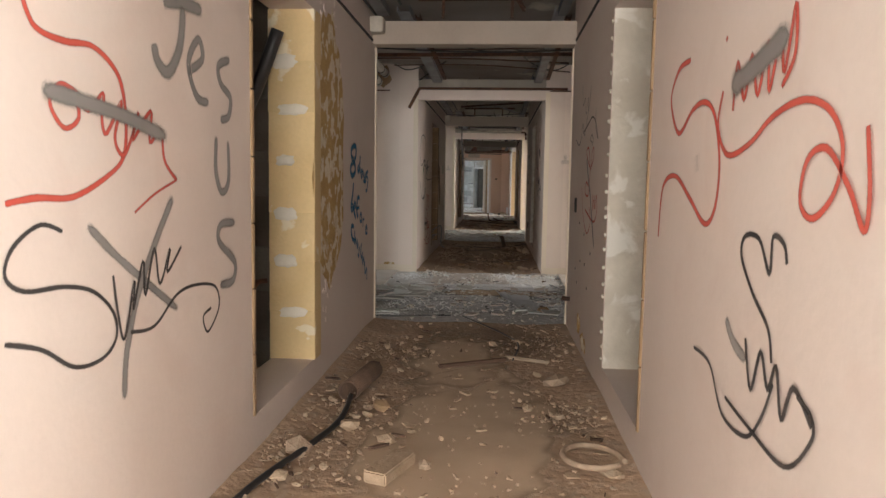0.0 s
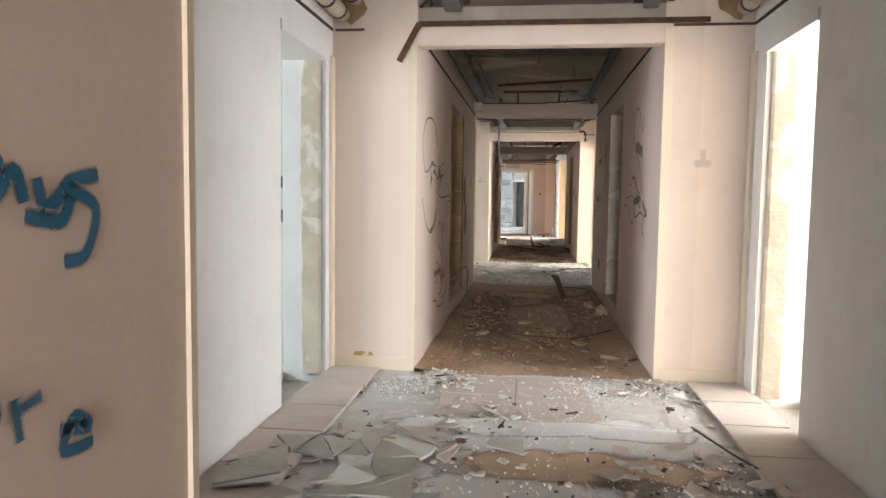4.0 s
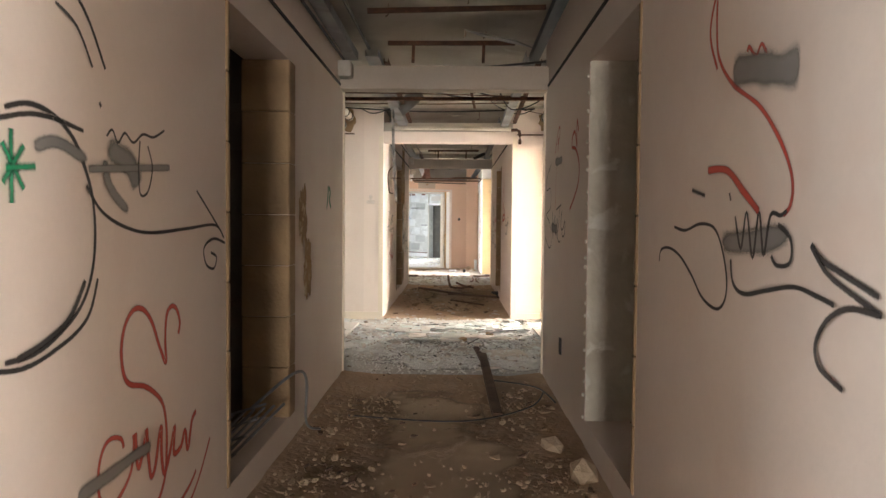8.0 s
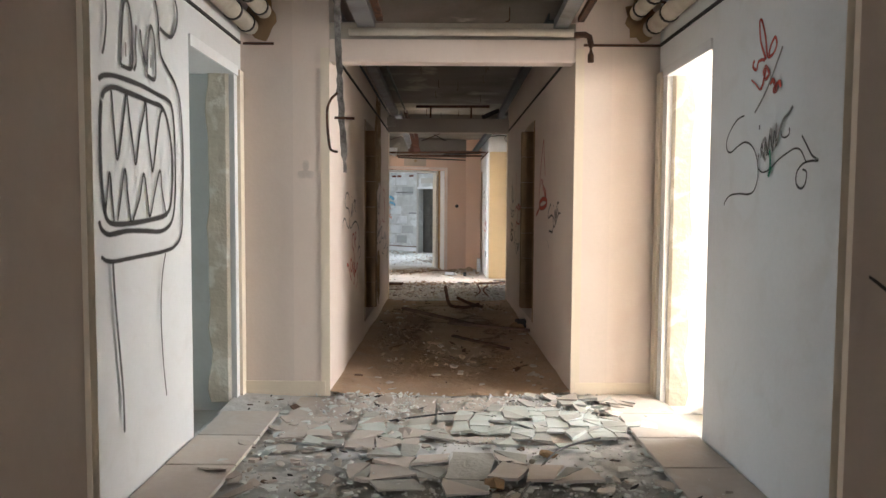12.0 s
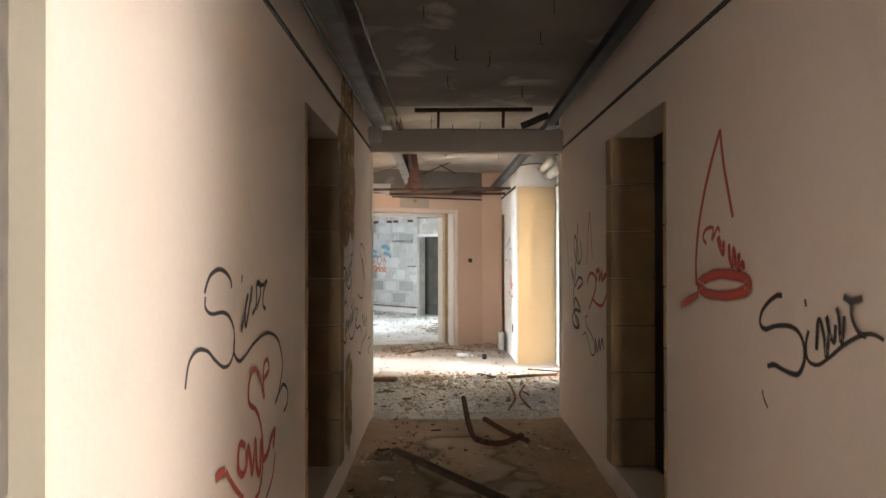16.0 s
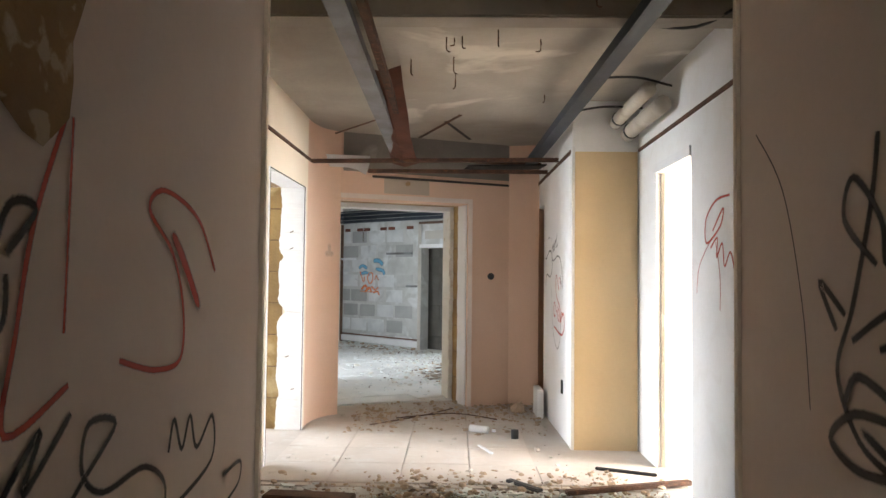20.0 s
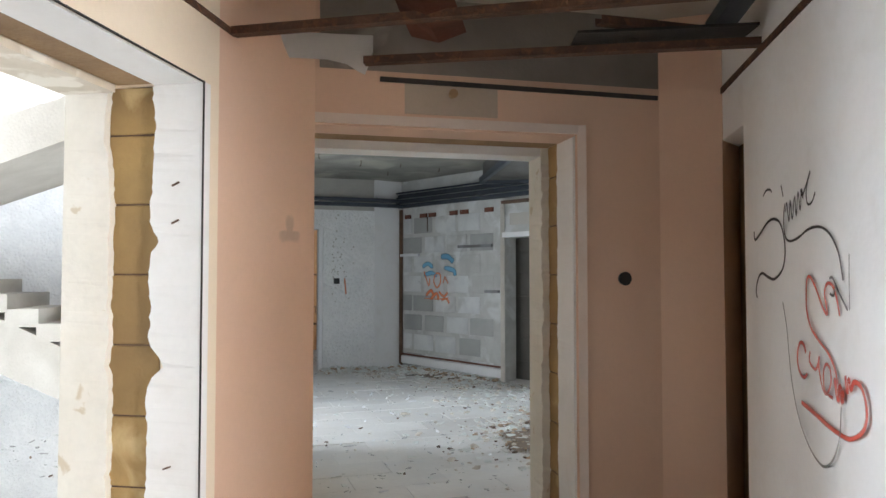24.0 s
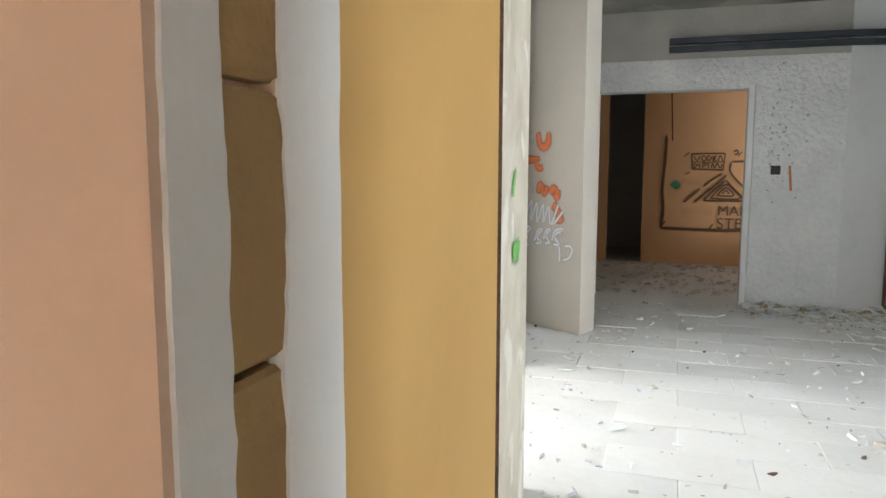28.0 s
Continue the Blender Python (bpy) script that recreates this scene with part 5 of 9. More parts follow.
# bare upper strip of the end wall, above the lost ceiling, plenum shade painted in
tagged(part("wall_end_upper", prism_bm((ep(0.02, -0.004), ep(EW + 0.45, -0.004), ep(EW + 0.45, 0.01), ep(0.02, 0.01)), 2.285, 2.65), SLAB), "bare upper strip of the end wall, plenum shade in its colour", "wall", kind="structure")
# torn plaster hanging between the end wall and the lost ceiling
rag = bmesh.new()
lo, hi = [], []
for u, z in ((-0.30, 2.37), (-0.25, 2.31), (-0.12, 2.305), (0.05, 2.31), (0.14, 2.295), (0.19, 2.265), (0.225, 2.25), (0.245, 2.30), (0.262, 2.36)):
    x, y = ep(u, -0.045 - 0.05 * max(0.0, -u))
    lo.append(rag.verts.new((x, y, z)))
    x, y = ep(u + 0.012 * noise.noise(Vector((u * 40, 0, 0))), -0.075 - 0.05 * max(0.0, -u))
    hi.append(rag.verts.new((x, y, max(z + 0.03, 2.42 + 0.03 * u))))
for k in range(len(lo) - 1):
    rag.faces.new((lo[k], lo[k + 1], hi[k + 1], hi[k]))
bmesh.ops.solidify(rag, geom=list(rag.faces), thickness=0.012)
tagged(part("torn_plaster", rag, WHITE), "torn sheet of white plaster above the end wall", "plaster")


# ---- things of the hall, the orange room and the stair yard ----
tr1 = empty("ceiling_track", "dark blue steel track along the wall top", "track", "hall tracks")
for zz in (2.29, 2.36, 2.43):
    part("rail", bar_bm((*rp(0.02, -0.06), zz), (*rp(3.4, -0.06), zz), 0.05, 0.05), TRACK, tr1)
    part("rail", bar_bm((*rp(0.02, -0.10), zz + 0.045), (*rp(3.4, -0.10), zz + 0.045), 0.03, 0.02), TRACK, tr1)
tr2 = empty("ceiling_track", "dark blue steel track along the stucco wall", "track", "hall tracks")
for zz in (2.29, 2.36):
    part("rail", bar_bm((*dp(-1.45, -0.07), zz), (*dp(-0.0, -0.07), zz), 0.06, 0.05), TRACK, tr2)
    part("rail", bar_bm((*dp(-0.02, -0.07), zz), (*rp(0.10, -0.075), zz), 0.06, 0.05), TRACK, tr2)
tagged(part("ceiling_drop", prism_bm(((-1.02, 33.45), (-0.4, 31.2), (5.0, 31.2), (5.0, 33.0)), 2.44, 2.652), NEAR_BLACK), "dropped dark ceiling panel with a steel edge", "ceiling", kind="structure")
tagged(part("drop_edge", bar_bm((-1.04, 33.45, 2.44), (-0.42, 31.15, 2.44), 0.05, 0.07), TRACK), "steel angle along the dropped ceiling", "angle")
tagged(part("drop_edge", bar_bm((-1.04, 33.47, 2.44), (4.9, 33.05, 2.44), 0.05, 0.07), TRACK), "steel angle along the dropped ceiling", "angle")
# doorway frame beside the blocks: timber posts, pale rail and panel above
df = empty("door_frame", "weathered door frame around a blocked dark doorway", "door frame")
part("post", bar_bm((*rp(1.965, -0.02), 0.0), (*rp(1.965, -0.02), 2.2), 0.05, 0.05), CONCRETE, df)
part("post", bar_bm((*rp(2.91, -0.02), 0.0), (*rp(2.91, -0.02), 2.2), 0.05, 0.05), CONCRETE, df)
part("head_rail", bar_bm((*rp(1.985, -0.03), 1.81), (*rp(2.89, -0.03), 1.81), 0.04, 0.06), WHITE, df, "white head rail")
part("panel", bar_bm((*rp(2.08, -0.01), 2.00), (*rp(2.90, -0.01), 2.00), 0.02, 0.14), CONCRETE, df)
part("top_rail", bar_bm((*rp(1.965, -0.03), 2.21), (*rp(2.91, -0.03), 2.21), 0.04, 0.04), WOOD, df)
for u0, u1, z, lab in ((0.02, 0.42, 1.60, "white"), (1.20, 1.80, 1.69, "grey"), (1.68, 1.92, 1.12, "grey")):
    rl = empty("wall_rail", "short " + lab + " metal rail fixed to the block wall", "rail", "wall rails")
    part("rail", bar_bm((*rp(u0, -0.035), z), (*rp(u1, -0.035), z), 0.025, 0.035), PAPER if lab == "white" else STEEL, rl)
    for u in (u0 + 0.04, u1 - 0.04):
        part("bracket", bar_bm((*rp(u, -0.02), z), (*rp(u, 0.0), z), 0.02, 0.02), STEEL, rl)
for u0, u1 in ((0.10, 0.22), (0.42, 0.56), (0.60, 0.74), (1.02, 1.16), (1.22, 1.36), (1.66, 1.80)):
    tagged(part("wood_peg", bar_bm((*rp(u0, -0.012), 2.14), (*rp(u1, -0.012), 2.14), 0.02, 0.055), REDRUST), "rust-brown wooden fixing block in the wall top", "peg", "fixing blocks")
tagged(part("rust_streak", bar_bm((*rp(0.57, -0.008), 1.92), (*rp(0.57, -0.008), 2.12), 0.008, 0.03), RUST), "short rusted bar hanging on the blocks", "bar")
strip("skirting", (*rp(0.02, -0.02), 0.14), (*rp(1.94, -0.02), 0.12), 0.03, 0.10, WHITE, "white painted plinth along the blocks", "skirting")
strip("skirting", (*rp(0.02, -0.028), 0.215), (*rp(1.94, -0.028), 0.20), 0.02, 0.02, REDRUST, "rusted strip over the plinth", "skirting")
strip("trim_corner", (*rp(0.02, -0.02), 0.0), (*rp(0.02, -0.02), 2.25), 0.05, 0.05, WOOD, "dark timber strip in the corner")
socket((*dp(-0.53, -0.0), 1.24), -DN, 0.07, 0.07)
strip("trim_door", (*dp(-0.745, -0.012), 0.0), (*dp(-0.745, -0.012), 1.97), 0.05, 0.03, WHITE, "white jamb edge of the doorway")
strip("trim_door", (*dp(-2.10, -0.012), 0.0), (*dp(-2.10, -0.012), 1.97), 0.06, 0.03, WHITE, "white jamb edge of the doorway")
# peck marks in the stucco
rng = random.Random(11)
pk = bmesh.new()
for i in range(60):
    u, z = -0.60 + abs(rng.gauss(0, 0.11)), rng.gauss(1.5, 0.28)
    q = dp(min(-0.3, u), -0.003)
    bmesh.ops.create_circle(pk, cap_ends=True, segments=5, radius=rng.uniform(0.006, 0.014), matrix=Matrix.Translation((*q, z)) @ (-DN).to_track_quat("Z", "Y").to_matrix().to_4x4())
tagged(part("peck_marks", pk, GROUT), "small dark peck marks in the stucco", "marks", kind="stuff")
# orange room: mural frame, triangle, letters
mo, mu, mn = Vector((*dp(0, 2.688), 0)), DU, -DN
WALL_MURAL = (tuple(mo), tuple(mu), tuple(mn))
ob_bar = empty("hanging_strip", "dark bent strip hanging from the orange room ceiling", "strip")
part("strip", bar_bm((*dp(-1.45, 1.5), 2.6), (*dp(-1.40, 1.5), 1.55), 0.04, 0.015), RUST, ob_bar)
part("rail", bar_bm((*dp(-2.2, 1.4), 2.35), (*dp(-0.9, 1.6), 2.32), 0.05, 0.03), RUST, ob_bar)
for u, z in ((-2.0, 2.34), (-1.3, 2.3)):
    tagged(part("dark_board", bar_bm((*dp(u - 0.3, 1.2), z), (*dp(u + 0.3, 1.5), z + 0.05), 0.25, 0.015), DARK), "blackened board hanging in the orange room", "board")

# stairs in the yard: a lower flight falling away to the right, an upper one rising over it
lower = empty("concrete_stair", "pale concrete stair flight with bare chipped steps", "stair", "yard stairs")
for i in range(11):
    a0, z0 = -5.55 + 0.325 * i, 1.935 - 0.165 * i
    part("step", prism_bm((yp(a0, 7.70), yp(a0 + 0.345, 7.70), yp(a0 + 0.345, 8.9), yp(a0, 8.9)), z0 - 0.20, z0), CONCRETE, lower)


def raking(pts, d0, d1):
    """A solid between two depths over an upright outline of (a, z) points."""
    bm = bmesh.new()
    near = [bm.verts.new((*yp(a, d0), z)) for a, z in pts]
    far = [bm.verts.new((*yp(a, d1), z)) for a, z in pts]
    bm.faces.new(near)
    bm.faces.new(list(reversed(far)))
    for i in range(len(pts)):
        j = (i + 1) % len(pts)
        bm.faces.new((near[i], far[i], far[j], near[j]))
    bmesh.ops.recalc_face_normals(bm, faces=bm.faces)
    return bm


part("stringer", raking(((-5.55, 1.80), (-2.3, 0.15), (-2.3, -0.42), (-5.55, 1.16)), 7.72, 8.88), CONCRETE, lower)
upper = empty("concrete_stair", "pale concrete upper stair flight with a broken edge", "stair", "yard stairs")
saw = []
for i in range(9):
    a0, z0 = -4.3 + 0.30 * i, 2.02 + 0.125 * i
    saw += [(a0, z0 + 0.02 * (i % 3)), (a0 + 0.12, z0 + 0.015), (a0 + 0.20, z0 + 0.075), (a0 + 0.27, z0 + 0.10)]
part("cheek", raking(saw + [(-1.6, 2.75), (-4.3, 1.62)], 5.6, 5.75), CONCRETE, upper)
part("slab", raking(((-6.6, 1.1), (-1.6, 3.0), (-1.6, 3.16), (-6.6, 1.26)), 5.76, 8.2), CONCRETE, upper)


# ---- rubble and litter on the floors ----
def spread(y0, y1, x0, x1, bias=0.0, clumps=(), z=0.006, share=0.55):
    """Places for rubble: heaped along the walls and round given clumps."""
    def place(rng):
        if clumps and rng.random() < share:
            cx, cy, r = clumps[rng.randrange(len(clumps))]
            for _ in range(8):
                x, y = rng.gauss(cx, r), rng.gauss(cy, r * 1.2)
                if x0 < x < x1 and y0 < y < y1:
                    return x, y, z + 0.02 * rng.random()
        x = rng.uniform(x0, x1)
        if rng.random() < bias:
            m = rng.random() ** 2.5 * 0.35
            x = x0 + m if rng.random() < 0.5 else x1 - m
        return x, rng.uniform(y0, y1), z
    return place


E_ = 0.03
for k, (a, b) in enumerate(RUNS):
    cl = [(-0.62, a + 1.9, 0.16), (0.60, a + 2.5, 0.16), (-0.55, a + 2.6, 0.18), (0.55, b - 0.9, 0.2), (-0.5, b - 1.2, 0.2), (0.1, a + 1.3, 0.25)]
    scatter("rubble", BROWNRUB, 1900, spread(a, b, XL + E_, XR - E_, 0.45, cl), (0.003, 0.016), 0.7, "brown crumbs of plaster and stone over the corridor", "rubble", 20 + k)
    scatter("rubble", TANRUB, 420, spread(a, b, XL + E_, XR - E_, 0.6, cl), (0.005, 0.030), 0.6, "tan broken plaster lumps over the corridor", "rubble", 30 + k)
    flakes("wood_chips", WOOD, 130, spread(a, b, XL + 0.06, XR - 0.06, 0.4, cl), (0.010, 0.06), 0.008, "dark slivers and chips in the corridor dirt", "chips", 45 + k, slim=(0.12, 0.5))
    flakes("tile_shards", TANRUB if k < 2 else RUBBLE, 110, spread(a, b, XL + 0.06, XR - 0.06, 0.3), (0.012, 0.05), 0.007, "flat broken plaster flakes on the corridor floor", "shards", 40 + k)
for k, (a, b) in enumerate(LOBBIES):
    cl = [(-0.75, a + 1.7, 0.3), (0.5, a + 1.0, 0.35), (0.0, a + 0.6, 0.4), (0.9, a + 1.5, 0.25), (-0.3, a + 2.3, 0.3), (-0.55, b - 0.2, 0.12), (0.85, b - 0.2, 0.2)]
    heaps = (cl, [(-0.86, 10.47, 0.10), (0.87, 10.66, 0.13), (0.35, 10.55, 0.16), (-0.15, 8.55, 0.28), (-0.70, 8.50, 0.22), (0.85, 8.50, 0.16), (0.72, 8.95, 0.25), (0.10, 9.85, 0.30)],
             [(-0.3, 16.4, 0.45), (0.5, 16.5, 0.4), (0.0, 16.9, 0.4), (0.9, 16.9, 0.3), (0.3, 18.5, 0.22), (-0.5, 18.8, 0.2), (0.6, 18.9, 0.15)])[k]
    scatter("gravel", GRAVEL, (6000, 4500, 9000)[k], spread(a, b, LL + 0.1, LR - 0.1, 0.0, heaps, share=0.9), (0.003, (0.015, 0.010, 0.013)[k]), 0.7, "white crumbled plaster spread over the lobby floor", "gravel", 50 + k)
    scatter("rubble", RUBBLE, (1300, 800, 1000)[k], spread(a, b, LL + E_, LR - E_, 0.15, cl, share=0.8), (0.005, 0.028), 0.5, "grey and beige broken plaster over the lobby floor", "rubble", 60 + k)
    flakes("tile_shards", SHARD, (300, 170, 700)[k], spread(a + 0.2, b, LL + 0.08, LR - 0.08, 0.1, cl, share=0.8), (0.012, 0.06), 0.005, "pale green-grey broken tile flakes on the lobby floor", "shards", 70 + k, 5.0, (0.5, 1.0))
    flakes("tile_shards", TILE, (120, 70, 120)[k], spread(a + 0.2, b, LL + 0.1, LR - 0.1, 0.1, cl, share=0.8), (0.03, 0.10), 0.010, "broken pinkish floor tile pieces", "shards", 80 + k)
    flakes("wood_chips", DARK, (60, 160, 160)[k], spread(a + 0.1, b, LL + 0.1, LR - 0.1, 0.1, cl, share=0.8), (0.008, 0.05), 0.006, "dark slivers of bitumen and wood on the lobby floor", "chips", 120 + k, slim=(0.1, 0.4))
cl3 = [(0.5, 24.8, 0.35), (0.9, 25.1, 0.3), (-0.6, 25.3, 0.4), (0.2, 25.6, 0.3)]
scatter("gravel", GRAVEL, 3600, spread(24.0, 25.9, L3 + 0.1, 1.15, 0.0, cl3[:2]), (0.004, 0.022), 0.8, "white crumbled plaster in the broken floor", "gravel", 91)
scatter("rubble", RUBBLE, 1300, spread(24.0, 26.1, L3 + 0.05, 1.15, 0.1, cl3), (0.006, 0.035), 0.5, "broken screed and plaster lumps", "rubble", 92)
scatter("rubble", BROWNRUB, 750, spread(25.7, 26.4, L3 + 0.05, 1.15, 0.0, [(-0.3, 25.95, 0.25), (0.6, 26.0, 0.2)], 0.012), (0.005, 0.028), 0.6, "brown crumbs along the broken tile edge", "rubble", 93)
scatter("rubble", BROWNRUB, 900, spread(27.4, 28.9, -1.1, 0.6, 0.1, [(0.3, 28.4, 0.25), (-0.2, 28.3, 0.3), (-0.9, 28.05, 0.2)], 0.014), (0.005, 0.032), 0.6, "brown dust heap and crumbs before the end wall", "rubble", 94)
scatter("rubble", RUBBLE, 260, spread(26.2, 28.4, L3 + 0.1, 0.6, 0.1, (), 0.014), (0.006, 0.03), 0.5, "loose pale crumbs on the tiles", "rubble", 95)


def hall_place(clumps, x0=-4.2, x1=1.6, y0=29.2, y1=35.0, share=0.75):
    def place(rng):
        for _ in range(40):
            if rng.random() < share:
                cx, cy, r = clumps[rng.randrange(len(clumps))]
                x, y = rng.gauss(cx, r), rng.gauss(cy, r)
            else:
                x, y = rng.uniform(x0, x1), rng.uniform(y0, y1)
            p = Vector((x, y, 0)) - RC
            if x0 < x < x1 and (p.x * -RB.y + p.y * RB.x) < -0.06 and (Vector((x, y, 0)) - DP).dot(DN) < -0.04 and (Vector((x, y, 0)) - Vector((EX, EY, 0))).dot(EN) > 0.5:
                return x, y, RZ + 0.006
        return 0.0, 32.0, RZ
    return place


hc = [(-0.3, 30.6, 0.45), (0.0, 30.9, 0.4), (-0.9, 33.3, 0.45), (-0.4, 32.3, 0.5), (0.0, 31.2, 0.45), (-1.8, 34.3, 0.35), (-2.7, 34.4, 0.2), (-1.2, 33.9, 0.3), (-2.2, 34.6, 0.25)]
flakes("tile_shards", SHARD, 1100, hall_place(hc, share=0.9), (0.012, 0.075), 0.007, "pale broken tiles heaped on the hall floor", "shards", 101)
flakes("tile_shards", WOOD, 420, hall_place(hc, share=0.9), (0.008, 0.03), 0.007, "dark broken flakes among the tiles", "shards", 102)
flakes("tile_shards", BLOCK_DARK, 900, hall_place(hc, share=0.1), (0.008, 0.045), 0.004, "thin dark flakes scattered over the hall tiles", "shards", 107, slim=(0.12, 0.5))
flakes("tile_shards", PAPER, 160, hall_place(hc, share=0.1), (0.010, 0.05), 0.012, "white curled plaster slivers on the hall tiles", "shards", 108, tilt=16.0, slim=(0.08, 0.25))
for q0, q1, pt in ((-0.75, 0.0, dp), (0.0, 1.95, rp)):
    scatter("rubble", TANRUB, 420, lambda r, q0=q0, q1=q1, pt=pt: (*pt(r.uniform(q0, q1), -0.05 - abs(r.gauss(0, 0.16))), RZ + 0.01), (0.006, 0.05), 0.6, "tan rubble banked along the foot of the hall wall", "rubble", 109)
    flakes("tile_shards", SHARD, 140, lambda r, q0=q0, q1=q1, pt=pt: (*pt(r.uniform(q0, q1), -0.07 - abs(r.gauss(0, 0.2))), RZ + 0.02), (0.02, 0.09), 0.010, "pale broken tiles banked along the foot of the hall wall", "shards", 110, tilt=16.0)
scatter("rubble", RUBBLE, 2000, hall_place(hc, share=0.95), (0.005, 0.04), 0.5, "grey crumbs over the hall floor", "rubble", 103)
heap = [(0.05, 30.5, 0.3), (0.1, 30.9, 0.3), (-0.05, 31.3, 0.28), (0.3, 31.6, 0.35)]
scatter("rubble", BROWNRUB, 1700, hall_place(heap, share=0.97), (0.005, 0.03), 0.6, "grey-brown rubble heaped on the hall floor", "rubble", 105)
flakes("tile_shards", WOOD, 420, hall_place(heap, share=0.97), (0.010, 0.04), 0.01, "dark broken flakes in the rubble heap", "shards", 106)
scatter("rubble", RUBBLE, 500, lambda r: (*dp(r.uniform(-2.4, 0.2), r.uniform(0.3, 2.6)), RZ + 0.004), (0.01, 0.06), 0.35, "crumbs over the orange room floor", "rubble", 104)



def floor_height(x, y, x0, x1, seed, amp):
    h = noise.fractal(Vector((x * 1.6, y * 1.6, seed)), 1.0, 2.0, 3) * amp + noise.noise(Vector((x * 14, y * 14, seed))) * amp * 0.22
    edge = min(1.0, max(0.0, min(x - x0, x1 - x) / 0.4))
    return h + (1 - edge) ** 2 * amp * 1.6


def dust_layer(name, mat, cx, cy, rx, ry, span, seed, amp, label, strength=1.0, rise=0.004):
    """A thin uneven layer of dust over the floor, thinning out to a ragged rim."""
    bm = bmesh.new()
    layer = bm.verts.layers.float.new("cover")
    nx, ny = max(6, int(rx / 0.03)), max(6, int(ry / 0.03))
    grid = []
    for j in range(ny + 1):
        row = []
        for i in range(nx + 1):
            x, y = cx + rx * (2 * i / nx - 1), cy + ry * (2 * j / ny - 1)
            x = min(max(x, span[0] + 0.01), span[1] - 0.01)
            r = math.hypot((x - cx) / rx, (y - cy) / ry)
            v = bm.verts.new((x, y, floor_height(x, y, *span, seed, amp) + rise))
            f = noise.fractal(Vector((x * 3.2, y * 3.2, seed + cx)), 0.8, 2.1, 5)
            v[layer] = min(1.0, max(0.0, (1.0 - r) * 2.2 + f * 0.9)) * strength if r < 0.97 else 0.0
            row.append(v)
        grid.append(row)
    for a_, b_ in zip(grid, grid[1:]):
        for i in range(nx):
            bm.faces.new((a_[i], a_[i + 1], b_[i + 1], b_[i]))
    return tagged(part(name, bm, mat, smooth=True), label, "dust", kind="stuff")


for k, (a, b) in enumerate(RUNS):
    sp = (XL - 0.02, XR + 0.02)
    dust_layer("dirt_layer", DARK_LAYER, 0.0, a + 0.9, 0.8, 0.85, sp, a, 0.018, "dark damp dirt on the corridor floor", 0.35 if k == 0 else 0.15)
    dust_layer("dirt_layer", DARK_LAYER, 0.1, b - 0.7, 0.75, 0.7, sp, a, 0.018, "dark damp dirt on the corridor floor", 0.35 if k == 0 else 0.15)
    dust_layer("dust_layer", TAN_LAYER, 0.05, a + 2.3, 0.5, 1.6, sp, a, 0.018, "tan dust trodden into the corridor floor", 0.8, 0.007)
    dust_layer("dust_layer", TAN_LAYER, -0.1, b - 1.2, 0.4, 0.9, sp, a, 0.018, "tan dust trodden into the corridor floor", 0.7, 0.008)
sp = (LL - 0.02, LR + 0.02)
for k, spots in enumerate((((0.1, 1.1, 0.8, 0.6),), ((0.05, 0.95, 1.0, 0.62), (0.95, 0.75, 0.40, 0.45), (0.25, 2.0, 1.0, 0.40), (-0.85, 1.3, 0.5, 0.5)), ((0.2, 2.2, 0.95, 0.6), (-0.7, 2.5, 0.5, 0.35), (0.2, 0.55, 1.0, 0.4)))):
    a = LOBBIES[k][0]
    for x, dy, rx, ry in spots:
        dust_layer("dust_layer", DUST_LAYER, x, a + dy, rx, ry, sp, a, 0.014, "white plaster dust spread over the lobby floor", 1.0, 0.006)
    if k == 1:
        dust_layer("dust_layer", DUST_LAYER, -0.12, 8.53, 0.62, 0.30, sp, a, 0.014, "thick white plaster dust swept over the lobby floor", 1.5, 0.016)
        dust_layer("dust_layer", DUST_LAYER, 0.10, 9.80, 0.95, 0.16, sp, a, 0.014, "white plaster dust swept over the lobby floor", 1.2, 0.012)
        dust_layer("dust_layer", TAN_LAYER, 0.25, 9.30, 0.75, 0.22, sp, a, 0.014, "tan dust patch on the lobby floor", 1.0, 0.012)
    dust_layer("dirt_layer", DARK_LAYER, 0.2, a + 1.45, 0.8, 0.35, sp, a, 0.014, "brown dirt patch on the lobby floor", 0.35)
    dust_layer("dirt_layer", DARK_LAYER, 0.7, a + 1.3, 0.5, 0.4, sp, a, 0.014, "brown dirt patch on the lobby floor", 0.3, 0.005)
dust_layer("dust_layer", DUST_LAYER, 0.2, 24.55, 1.0, 0.4, (L3 - 0.02, LR), 24, 0.016, "white plaster dust in the broken floor", 1.0, 0.006)
dust_layer("dirt_layer", DARK_LAYER, -0.1, 25.6, 1.1, 0.35, (L3 - 0.02, LR), 24, 0.016, "brown dirt along the broken floor edge", 0.9, 0.006)
for x, y, rx, ry in ((0.05, 30.8, 0.75, 0.8), (0.1, 31.6, 0.6, 0.5), (-1.4, 34.0, 0.7, 0.35)):
    dust_layer("dirt_layer", DARK_LAYER, x, y, rx, ry, (-6.0, 6.0), 31, 0.004, "grey-brown dirt on the hall floor", 0.75, RZ + 0.020)

flakes("tile_shards", SHARD, 420, spread(24.05, 26.0, L3 + 0.1, 1.1, 0.0, cl3), (0.015, 0.07), 0.008, "pale broken tile flakes in the rubble", "shards", 96)
flakes("wood_chips", WOOD, 160, spread(24.3, 26.2, L3 + 0.1, 1.1, 0.0, cl3), (0.012, 0.06), 0.006, "dark wood and bitumen chips in the rubble", "chips", 97)
